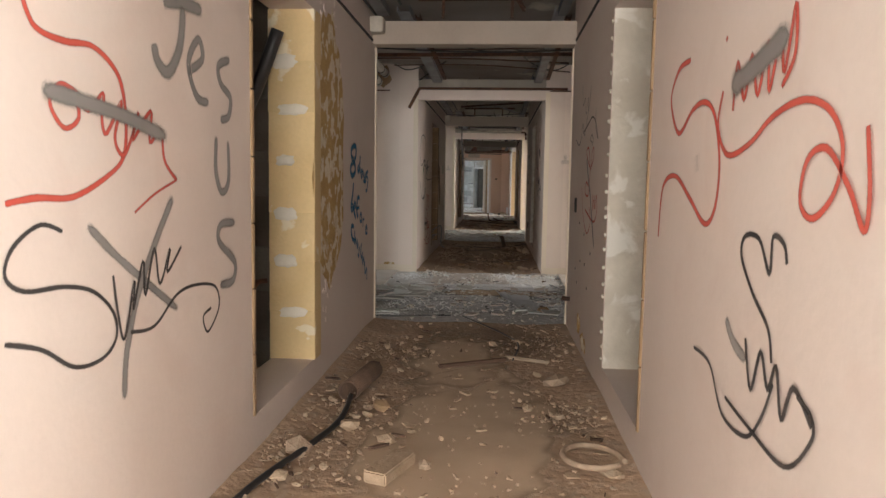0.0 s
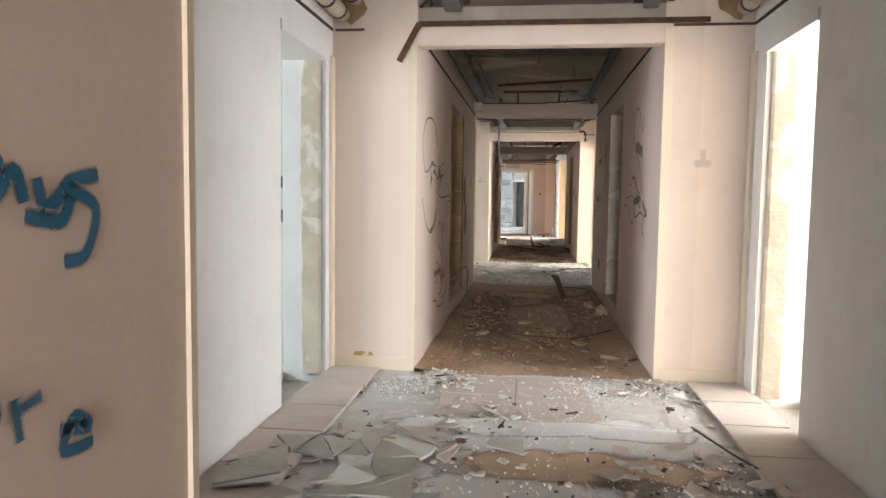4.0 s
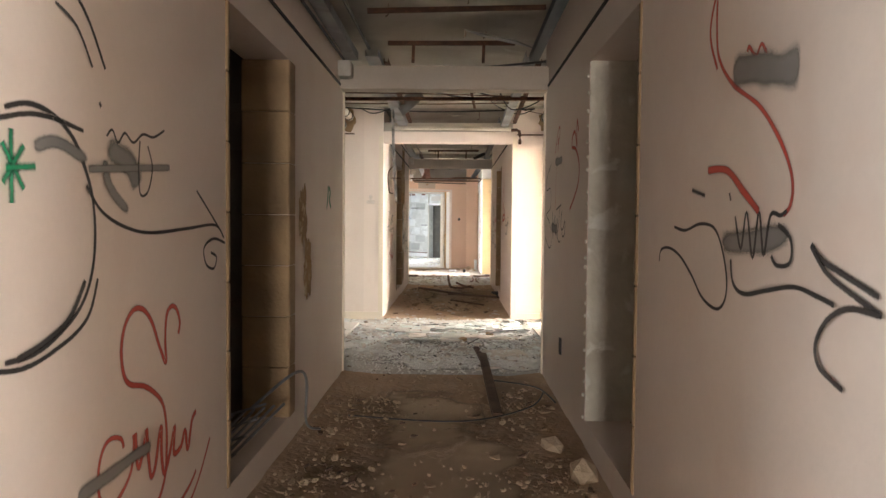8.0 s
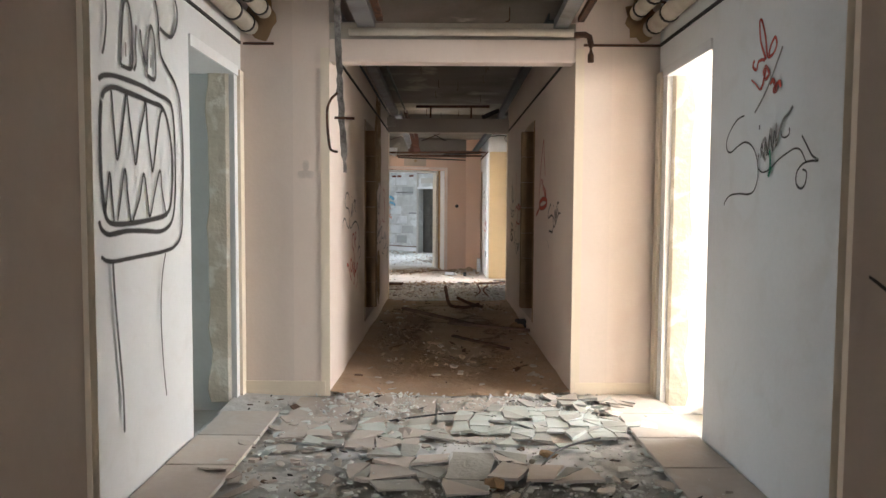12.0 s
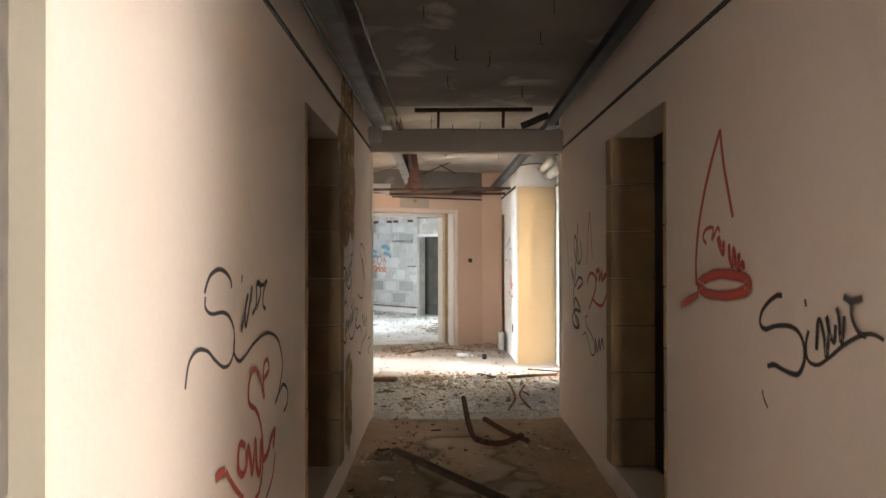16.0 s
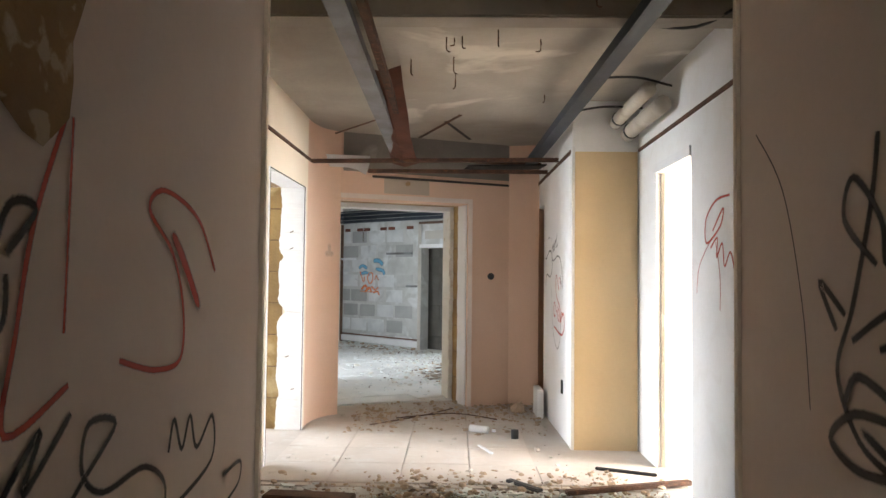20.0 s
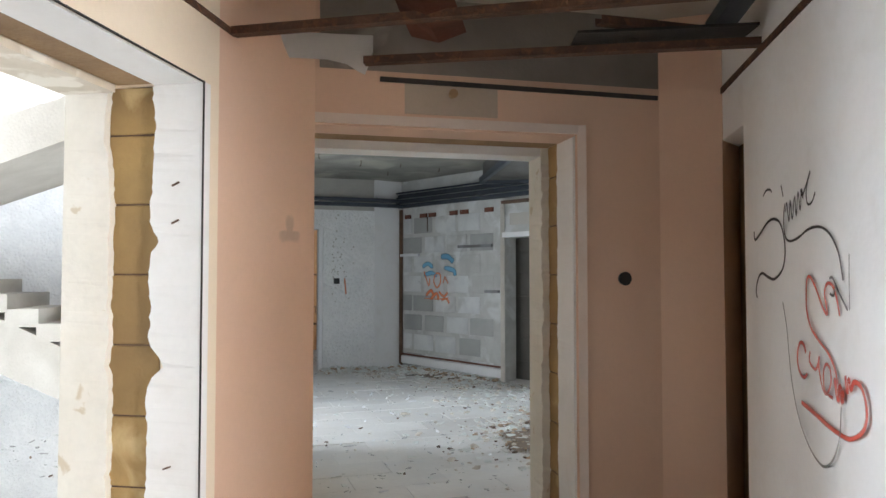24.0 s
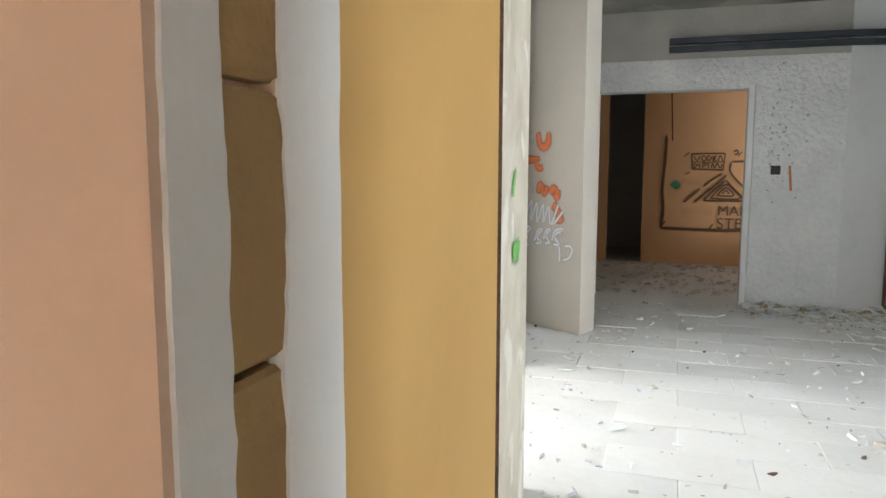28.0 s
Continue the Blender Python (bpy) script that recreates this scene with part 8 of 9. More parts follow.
graffiti("XL", "red sprayed heart with a word below",
         (INK_RED, 0.017, ((20.384, 0.989), (20.454, 1.011), (20.438, 1.049), (20.392, 1.040), (20.377, 0.985), (20.392, 0.924), (20.340, 0.997), (20.283, 1.041), (20.229, 1.035), (20.197, 0.991), (20.210, 0.943), (20.283, 0.909), (20.333, 0.861), (20.369, 0.785), (20.369, 0.689), (20.325, 0.627), (20.276, 0.622))),
         (INK_RED, 0.022, ((20.159, 0.823), (20.111, 0.845), (20.087, 0.826), (20.087, 0.775), (20.128, 0.743), (20.171, 0.758), (20.178, 0.809))),
         (INK_RED, 0.026, ((20.184, 0.825), (20.216, 0.763), (20.236, 0.715), (20.263, 0.776), (20.276, 0.809), (20.290, 0.722), (20.332, 0.691), (20.347, 0.791), (20.376, 0.722), (20.438, 0.727), (20.486, 0.764), (20.536, 0.778), (20.510, 0.717))),
         (INK_RED, 0.029, ((19.869, 0.814), (19.917, 0.814), (19.957, 0.807))),
         (INK_RED, 0.017, ((19.957, 0.807), (20.004, 0.765), (20.076, 0.708), (20.134, 0.671))),
         (INK_RED, 0.014, ((20.536, 0.700), (20.502, 0.629), (20.438, 0.590), (20.406, 0.577))))
graffiti("XR", "red sprayed pointed hat shape",
         (INK_RED, 0.022, ((20.491, 1.859), (20.567, 1.768), (20.647, 1.650), (20.708, 1.524), (20.740, 1.392), (20.735, 1.293))),
         (INK_RED, 0.020, ((20.491, 1.859), (20.467, 1.755), (20.433, 1.661), (20.381, 1.541))),
         (INK_RED, 0.014, ((20.626, 1.453), (20.661, 1.479), (20.626, 1.508), (20.559, 1.510), (20.570, 1.467), (20.516, 1.509), (20.495, 1.492))),
         (INK_RED, 0.029, ((20.511, 1.480), (20.495, 1.451), (20.465, 1.419), (20.460, 1.465))),
         (INK_RED, 0.024, ((20.410, 1.454), (20.406, 1.405), (20.378, 1.377), (20.372, 1.434), (20.350, 1.377), (20.327, 1.412), (20.332, 1.362), (20.300, 1.386), (20.291, 1.363))),
         (INK_RED, 0.032, ((20.723, 1.291), (20.639, 1.321), (20.502, 1.344), (20.332, 1.342), (20.253, 1.324), (20.279, 1.295), (20.427, 1.272), (20.611, 1.267), (20.723, 1.291))),
         (INK_RED, 0.030, ((20.699, 1.262), (20.825, 1.227), (20.914, 1.198))))
graffiti("XR", "black sprayed signature with flourishes",
         (INK_BLACK, 0.016, ((20.032, 1.295), (20.067, 1.292), (20.118, 1.270), (20.164, 1.237), (20.177, 1.200), (20.142, 1.185), (20.082, 1.200), (20.002, 1.210), (19.946, 1.203), (19.912, 1.175), (19.904, 1.130), (19.928, 1.090), (19.963, 1.077), (20.037, 1.080), (20.083, 1.085), (20.128, 1.073))),
         (INK_BLACK, 0.015, ((19.899, 1.293), (19.893, 1.273))),
         (INK_BLACK, 0.012, ((19.879, 1.210), (19.894, 1.170), (19.883, 1.129), (19.833, 1.124), (19.773, 1.154), (19.714, 1.190), (19.654, 1.218), (19.598, 1.232), (19.550, 1.224))),
         (INK_BLACK, 0.016, ((19.839, 1.162), (19.832, 1.230), (19.818, 1.242), (19.799, 1.197), (19.789, 1.151), (19.778, 1.214), (19.788, 1.256), (19.773, 1.214), (19.752, 1.195), (19.746, 1.239))),
         (INK_BLACK, 0.015, ((19.741, 1.282), (19.731, 1.261), (19.721, 1.199), (19.711, 1.221), (19.706, 1.264))),
         (INK_BLACK, 0.018, ((19.708, 1.312), (19.681, 1.303), (19.653, 1.306), (19.628, 1.313))),
         (INK_BLACK, 0.013, ((19.672, 1.301), (19.672, 1.267), (19.649, 1.235), (19.613, 1.223))),
         (INK_BLACK, 0.008, ((20.155, 0.997), (20.144, 0.973), (20.117, 0.949))))
graffiti("XL", "black sprayed scrawl beside a bare patch",
         (INK_BLACK, 0.014, ((22.18, 1.39), (22.18, 1.35), (22.24, 1.32), (22.35, 1.33), (22.4, 1.31), (22.34, 1.25), (22.22, 1.25), (22.17, 1.28), (22.2, 1.3))),
         (INK_BLACK, 0.016, ((22.4, 1.22), (22.43, 1.31), (22.5, 1.24), (22.54, 1.35), (22.58, 1.27), (22.64, 1.4), (22.71, 1.4), (22.64, 1.33))),
         (INK_BLACK, 0.014, ((22.41, 1.27), (22.44, 1.22), (22.53, 1.19), (22.63, 1.22), (22.64, 1.3))))
graffiti("XL", "red angular lines and a red hook",
         (INK_RED, 0.014, ((22.79, 1.57), (22.71, 1.39), (22.67, 1.21), (22.65, 1.06), (22.82, 1.11))),
         (INK_RED, 0.012, ((22.81, 1.57), (22.8, 1.2))),
         (INK_RED, 0.014, ((23.54, 1.31), (23.41, 1.44), (23.2, 1.49), (23.12, 1.44), (23.25, 1.35), (23.32, 1.22), (23.31, 1.1), (23.17, 1.09), (23, 1.13))),
         (INK_RED, 0.03, ((23.24, 1.4), (23.33, 1.32), (23.43, 1.21))))
graffiti("XL", "black looping signature low on the wall",
         (INK_BLACK, 0.014, ((22.48, 1.08), (22.39, 1.12), (22.31, 1.09))),
         (INK_BLACK, 0.016, ((22.38, 0.89), (22.39, 0.96), (22.45, 1), (22.4, 0.92), (22.53, 0.99), (22.51, 0.93), (22.62, 1.02), (22.61, 0.94), (22.74, 1.05), (22.7, 0.96), (22.83, 1.06))),
         (INK_BLACK, 0.014, ((22.45, 0.89), (22.37, 0.86), (22.27, 0.9), (22.25, 0.94), (22.31, 0.95))),
         (INK_BLACK, 0.014, ((22.53, 0.91), (22.6, 0.86), (22.75, 0.86), (22.87, 0.93), (22.99, 1.01), (22.89, 1.03), (22.87, 0.95), (22.95, 0.89), (23.13, 0.89), (23.24, 0.81), (23.17, 0.69), (23.02, 0.72))),
         (INK_BLACK, 0.014, ((23.25, 0.89), (23.28, 0.96), (23.33, 0.88), (23.38, 0.95), (23.43, 0.86), (23.54, 0.92), (23.54, 0.8), (23.26, 0.75))),
         (INK_BLACK, 0.012, ((23.64, 0.73), (23.8, 0.73), (23.79, 0.67), (23.67, 0.64), (23.74, 0.6))))
graffiti("XR", "black leafy scrawl in overlapping loops",
         (INK_BLACK, 0.02, ((23.21, 1.64), (23.24, 1.48), (23.32, 1.24), (23.39, 1.08), (23.3, 0.93), (23.16, 0.88))),
         (INK_BLACK, 0.02, ((23.22, 1.34), (23.35, 1.45), (23.31, 1.55), (23.2, 1.44), (23.18, 1.34), (23.07, 1.39), (23.1, 1.51))),
         (INK_BLACK, 0.02, ((23.39, 1.18), (23.47, 1.3), (23.35, 1.22))),
         (INK_BLACK, 0.02, ((23.32, 1.16), (23.15, 1.24), (23.01, 1.21), (23.21, 1.15))),
         (INK_BLACK, 0.025, ((23.36, 1), (23.29, 1.08), (23.1, 1), (23.31, 0.99), (23.42, 0.91), (23.3, 0.86), (23.14, 0.89), (23.29, 0.96))),
         (INK_BLACK, 0.006, ((23.85, 1.76), (23.67, 1.56), (23.56, 1.24), (23.52, 0.96))))
graffiti("XR", "red sprayed spike and a looping word",
         (INK_RED, 0.014, ((22.69, 1.38), (22.73, 1.55), (22.77, 1.69), (22.83, 1.55), (22.87, 1.34))),
         (INK_RED, 0.022, ((22.87, 1.21), (22.76, 1.28), (22.62, 1.27), (22.58, 1.21), (22.66, 1.13), (22.8, 1.04))),
         (INK_RED, 0.03, ((22.55, 1.23), (22.56, 1.3), (22.47, 1.3), (22.48, 1.25), (22.4, 1.3), (22.4, 1.25), (22.31, 1.28), (22.24, 1.29))),
         (INK_RED, 0.02, ((22.24, 1.29), (22.23, 1.22), (22.29, 1.15), (22.4, 1.09), (22.56, 1.09), (22.69, 1.12))))
graffiti("XR", "black signature low on the wall",
         (INK_BLACK, 0.012, ((23.03, 0.83), (22.92, 0.86), (22.8, 0.79), (22.73, 0.74), (22.64, 0.75), (22.63, 0.82), (22.73, 0.87), (22.88, 0.91), (22.94, 0.96), (22.84, 0.99))),
         (INK_BLACK, 0.03, ((22.59, 0.95), (22.59, 0.93))),
         (INK_BLACK, 0.02, ((22.6, 0.76), (22.59, 0.86), (22.54, 0.78), (22.48, 0.87), (22.46, 0.8), (22.4, 0.88), (22.36, 0.82))))
graffiti("L3L", "black sprayed tag CHIP with two underlines",
         (INK_BLACK, 0.022, ((25.830, 1.410), (25.780, 1.420), (25.750, 1.362), (25.739, 1.283), (25.779, 1.243), (25.829, 1.262))),
         (INK_BLACK, 0.02, ((25.840, 1.391), (25.860, 1.321), (25.869, 1.252))),
         (INK_BLACK, 0.016, ((25.850, 1.321), (25.900, 1.331))),
         (INK_BLACK, 0.02, ((25.901, 1.390), (25.910, 1.321), (25.909, 1.252))),
         (INK_BLACK, 0.02, ((25.921, 1.361), (25.929, 1.252))),
         (INK_BLACK, 0.018, ((25.942, 1.459), (25.911, 1.440), (25.931, 1.420), (25.952, 1.449), (25.931, 1.459))),
         (INK_BLACK, 0.02, ((25.972, 1.410), (25.980, 1.252))),
         (INK_BLACK, 0.018, ((25.961, 1.400), (26.011, 1.380), (26.001, 1.341), (25.971, 1.331))),
         (INK_BLACK, 0.018, ((25.819, 1.203), (25.899, 1.222), (26.000, 1.222))),
         (INK_BLACK, 0.018, ((25.889, 1.183), (25.979, 1.192))))
graffiti("L3L", "black sprayed tag of three letters",
         (INK_BLACK, 0.024, ((25.386, 0.931), (25.417, 1.019), (25.427, 1.059), (25.456, 0.950), (25.497, 1.097), (25.497, 1.019))),
         (INK_BLACK, 0.02, ((25.487, 1.019), (25.517, 1.058), (25.546, 1.008), (25.506, 0.940), (25.476, 0.970), (25.487, 1.019))),
         (INK_BLACK, 0.018, ((25.516, 0.989), (25.576, 1.018), (25.546, 0.940))),
         (INK_BLACK, 0.016, ((25.566, 0.979), (25.636, 0.998))),
         (INK_BLACK, 0.016, ((25.576, 0.930), (25.626, 0.949))))
graffiti("L3L", "black sprayed word above a wave",
         (INK_BLACK, 0.02, ((25.322, 1.580), (25.351, 1.511), (25.381, 1.501), (25.402, 1.589))),
         (INK_BLACK, 0.026, ((25.382, 1.648), (25.402, 1.579), (25.421, 1.520))),
         (INK_BLACK, 0.02, ((25.411, 1.530), (25.452, 1.638), (25.461, 1.530))),
         (INK_BLACK, 0.02, ((25.481, 1.530), (25.531, 1.609), (25.492, 1.648), (25.471, 1.589), (25.491, 1.501), (25.550, 1.490))),
         (INK_BLACK, 0.014, ((25.321, 1.442), (25.400, 1.442), (25.380, 1.412), (25.480, 1.402), (25.410, 1.373), (25.420, 1.353))))
graffiti("PIER", "black and red signature on white plaster",
         (INK_BLACK, 0.009, ((1.176, 1.646), (1.138, 1.665), (1.089, 1.663), (1.069, 1.650))),
         (INK_BLACK, 0.012, ((1.305, 1.510), (1.291, 1.473), (1.213, 1.499), (1.124, 1.535), (1.048, 1.543), (0.977, 1.522), (0.936, 1.466), (0.927, 1.402), (0.961, 1.343), (1.053, 1.308), (1.135, 1.317), (1.207, 1.331), (1.261, 1.305), (1.287, 1.257), (1.273, 1.228))),
         (INK_BLACK, 0.012, ((0.957, 1.665), (0.935, 1.619))),
         (INK_BLACK, 0.010, ((0.918, 1.588), (0.933, 1.530), (0.918, 1.469), (0.871, 1.448), (0.786, 1.456), (0.705, 1.477), (0.630, 1.484), (0.560, 1.475), (0.500, 1.446), (0.452, 1.397), (0.433, 1.353), (0.419, 1.307))),
         (INK_BLACK, 0.008, ((0.907, 1.559), (0.894, 1.590), (0.874, 1.521), (0.858, 1.596), (0.839, 1.526), (0.812, 1.606), (0.799, 1.535), (0.778, 1.618), (0.760, 1.552), (0.745, 1.624), (0.731, 1.589))),
         (INK_BLACK, 0.009, ((0.751, 1.625), (0.730, 1.603), (0.660, 1.677), (0.698, 1.619), (0.691, 1.569), (0.651, 1.569), (0.620, 1.600))),
         (INK_RED, 0.012, ((0.445, 1.198), (0.459, 1.240), (0.490, 1.287), (0.533, 1.297), (0.557, 1.264), (0.538, 1.201), (0.573, 1.218), (0.626, 1.277), (0.678, 1.318), (0.709, 1.298), (0.714, 1.211), (0.681, 1.150), (0.615, 1.110), (0.535, 1.074), (0.486, 1.029), (0.471, 0.987))),
         (INK_BLACK, 0.009, ((0.515, 1.313), (0.489, 1.313), (0.442, 1.267), (0.385, 1.218))),
         (INK_BLACK, 0.010, ((0.513, 1.265), (0.483, 1.260), (0.474, 1.287))),
         (INK_GREY, 0.006, ((0.369, 1.219), (0.369, 1.302), (0.365, 1.386))),
         (INK_RED, 0.014, ((0.721, 1.056), (0.741, 1.083), (0.778, 1.083), (0.802, 1.037), (0.788, 0.989), (0.746, 0.969), (0.709, 0.986))),
         (INK_RED, 0.011, ((0.680, 1.066), (0.687, 1.031), (0.639, 1.010), (0.615, 1.030), (0.604, 1.056), (0.606, 1.018), (0.585, 0.966), (0.551, 0.943), (0.514, 0.981), (0.516, 1.025), (0.546, 1.039), (0.570, 1.009), (0.563, 0.955), (0.499, 0.938))),
         (INK_RED, 0.023, ((0.483, 1.007), (0.472, 0.970), (0.457, 0.941), (0.443, 0.983), (0.429, 0.939), (0.423, 0.978))),
         (INK_RED, 0.017, ((0.402, 1.023), (0.392, 0.974), (0.379, 1.015), (0.365, 0.987), (0.346, 1.010), (0.303, 1.007), (0.273, 0.970), (0.269, 0.916), (0.302, 0.873), (0.376, 0.840), (0.442, 0.837), (0.546, 0.847), (0.661, 0.865), (0.766, 0.880))),
         (INK_GREY, 0.008, ((0.937, 1.222), (0.899, 1.130), (0.880, 1.038), (0.852, 0.930), (0.791, 0.820), (0.701, 0.743), (0.621, 0.710), (0.562, 0.710), (0.499, 0.752), (0.451, 0.828), (0.434, 0.925))))
graffiti("L3R", "red sprayed scrawl on the white wall",
         (INK_RED, 0.014, ((25.2, 1.73), (25.39, 1.72), (25.54, 1.63), (25.53, 1.5), (25.33, 1.58), (25.29, 1.67), (25.44, 1.56))),
         (INK_RED, 0.013, ((25.47, 1.47), (25.37, 1.52), (25.38, 1.42), (25.3, 1.49), (25.27, 1.37), (25.19, 1.44), (25.13, 1.32))),
         (INK_RED, 0.007, ((25.44, 1.53), (25.64, 1.38), (25.69, 1.22))),
         (INK_RED, 0.007, ((25.39, 1.5), (25.33, 1.32), (25.33, 1.14))))
graffiti("BLK", "light blue and orange sprayed letters on blocks",
         (INK_SKY, 0.05, ((0.473, 1.428), (0.584, 1.477), (0.694, 1.420))),
         (INK_SKY, 0.045, ((0.502, 1.314), (0.664, 1.352), (0.774, 1.306))),
         (INK_SKY, 0.06, ((0.847, 1.564), (0.987, 1.564), (1.097, 1.488))),
         (INK_SKY, 0.05, ((0.905, 1.421), (1.096, 1.384), (1.125, 1.308))),
         (INK_SKY, 0.06, ((0.935, 1.297), (1.025, 1.202))),
         (INK_SKY, 0.03, ((0.380, 1.236), (0.481, 1.198))),
         (INK_SKY, 0.03, ((1.095, 1.270), (1.185, 1.280))),
         (INK_ORANGE, 0.022, ((0.513, 1.371), (0.562, 1.266), (0.613, 1.180), (0.633, 1.276))),
         (INK_ORANGE, 0.022, ((0.744, 1.334), (0.713, 1.238), (0.774, 1.153), (0.844, 1.220), (0.835, 1.335), (0.755, 1.344))),
         (INK_ORANGE, 0.022, ((0.935, 1.307), (0.895, 1.211))),
         (INK_ORANGE, 0.022, ((0.935, 1.297), (0.995, 1.212))),
         (INK_ORANGE, 0.035, ((0.551, 1.036), (0.663, 1.114), (0.722, 1.009))),
         (INK_ORANGE, 0.035, ((0.642, 0.989), (0.773, 1.076), (0.813, 0.981))),
         (INK_ORANGE, 0.03, ((0.814, 1.106), (0.914, 1.039), (0.994, 1.097))),
         (INK_ORANGE, 0.03, ((0.863, 0.981), (0.963, 1.011), (1.024, 0.945))),
         (INK_ORANGE, 0.012, ((0.530, 1.007), (0.783, 1.000), (1.014, 1.021))))
graffiti("STU", "faint orange mark on stucco",
         (INK_ORANGE, 0.02, ((-0.42, 1.28), (-0.4, 1.06))))
graffiti("PIL", "orange and white sprayed scrawls on a pale wall",
         (INK_ORANGE, 0.05, ((0.632, 1.531), (0.535, 1.528))),
         (INK_ORANGE, 0.045, ((0.631, 1.467), (0.522, 1.464))),
         (INK_ORANGE, 0.05, ((0.476, 1.533), (0.462, 1.447), (0.415, 1.414), (0.370, 1.444), (0.361, 1.529))),
         (INK_ORANGE, 0.05, ((0.653, 1.330), (0.591, 1.321), (0.447, 1.328))),
         (INK_ORANGE, 0.04, ((0.615, 1.321), (0.609, 1.248))),
         (INK_ORANGE, 0.04, ((0.506, 1.321), (0.469, 1.257), (0.411, 1.265))),
         (INK_ORANGE, 0.05, ((0.647, 1.076), (0.585, 1.095))),
         (INK_ORANGE, 0.05, ((0.550, 1.144), (0.524, 1.056))),
         (INK_ORANGE, 0.045, ((0.464, 1.058), (0.442, 1.130), (0.394, 1.061), (0.372, 1.132))),
         (INK_ORANGE, 0.05, ((0.336, 1.062), (0.292, 1.103), (0.257, 1.042), (0.248, 1.104))),
         (INK_ORANGE, 0.06, ((0.300, 0.993), (0.242, 0.934), (0.207, 0.843))),
         (INK_WHITE, 0.022, ((0.661, 0.911), (0.608, 1.012), (0.617, 0.872), (0.534, 1.007), (0.543, 0.852), (0.474, 0.994), (0.470, 0.841), (0.403, 0.981), (0.399, 0.846), (0.345, 0.968), (0.318, 0.835), (0.237, 0.989), (0.296, 0.837), (0.183, 0.945))),
         (INK_WHITE, 0.028, ((0.639, 0.738), (0.578, 0.801), (0.553, 0.778), (0.664, 0.703), (0.576, 0.727), (0.624, 0.648), (0.550, 0.663))),
         (INK_WHITE, 0.028, ((0.502, 0.676), (0.457, 0.777), (0.410, 0.789), (0.467, 0.728), (0.419, 0.691), (0.490, 0.677))),
         (INK_WHITE, 0.028, ((0.395, 0.702), (0.363, 0.784), (0.322, 0.795), (0.366, 0.744), (0.326, 0.700), (0.383, 0.687))),
         (INK_WHITE, 0.028, ((0.303, 0.702), (0.261, 0.792), (0.183, 0.806), (0.271, 0.752), (0.224, 0.693), (0.291, 0.687))),
         (INK_WHITE, 0.028, ((0.396, 0.710), (0.139, 0.763))),
         (INK_WHITE, 0.026, ((0.224, 0.686), (0.211, 0.624), (0.215, 0.553))),
         (INK_WHITE, 0.026, ((0.169, 0.683), (0.104, 0.689), (0.081, 0.653), (0.122, 0.595), (0.181, 0.580))))
graffiti("EDGE", "lime green spray marks on a plaster edge",
         (INK_LIME, 0.05, ((0.182, 1.551), (0.220, 1.532))),
         (INK_LIME, 0.05, ((0.246, 1.366), (0.265, 1.333))),
         (INK_LIME, 0.03, ((0.244, 1.270), (0.200, 1.221), (0.195, 1.193))),
         (INK_LIME, 0.03, ((0.275, 1.143), (0.256, 1.133))),
         (INK_LIME, 0.05, ((0.189, 1.048), (0.305, 1.037), (0.264, 1.051))))


# ---- plaster losses, mural strokes, stones, blocks and tiles ----
def loss(wall_key, u0, u1, z0, z1, seed, mat, label, ragged=0.35, deep=0.004):
    """A patch where plaster has fallen: an uneven outline with bumpy masonry inside."""
    o, u, n = (Vector(v) for v in WALLS[wall_key])
    bm = bmesh.new()
    k = 64
    cu, cz, ru, rz = (u0 + u1) / 2, (z0 + z1) / 2, (u1 - u0) / 2, (z1 - z0) / 2
    grid = []
    for r in range(17):
        row = []
        for i in range(k):
            a = 2 * math.pi * i / k
            c, s_ = math.cos(a), math.sin(a)
            sq = 1.0 / max(abs(c), abs(s_)) ** 0.45
            f = (r / 16) * sq * (1 - ragged * (0.5 + 0.5 * noise.fractal(Vector((c * 1.7, s_ * 1.7, seed)), 0.8, 2.2, 4)))
            h = deep + (0.006 * abs(noise.noise(Vector((f * c * 19, f * s_ * 15, seed + 5)))) if 0 < r < 16 else 0)
            p = o + u * (cu + ru * f * c) + Vector((0, 0, cz + rz * f * s_)) + n * h
            row.append(bm.verts.new(p))
        grid.append(row)
    for a, b in zip(grid[1:], grid[2:]):
        for i in range(k):
            bm.faces.new((a[i], a[(i + 1) % k], b[(i + 1) % k], b[i]))
    bm.faces.new(grid[1])
    for v in grid[0]:
        bm.verts.remove(v)
    return tagged(part("plaster_loss", bm, mat), label, "wall damage", kind="structure")


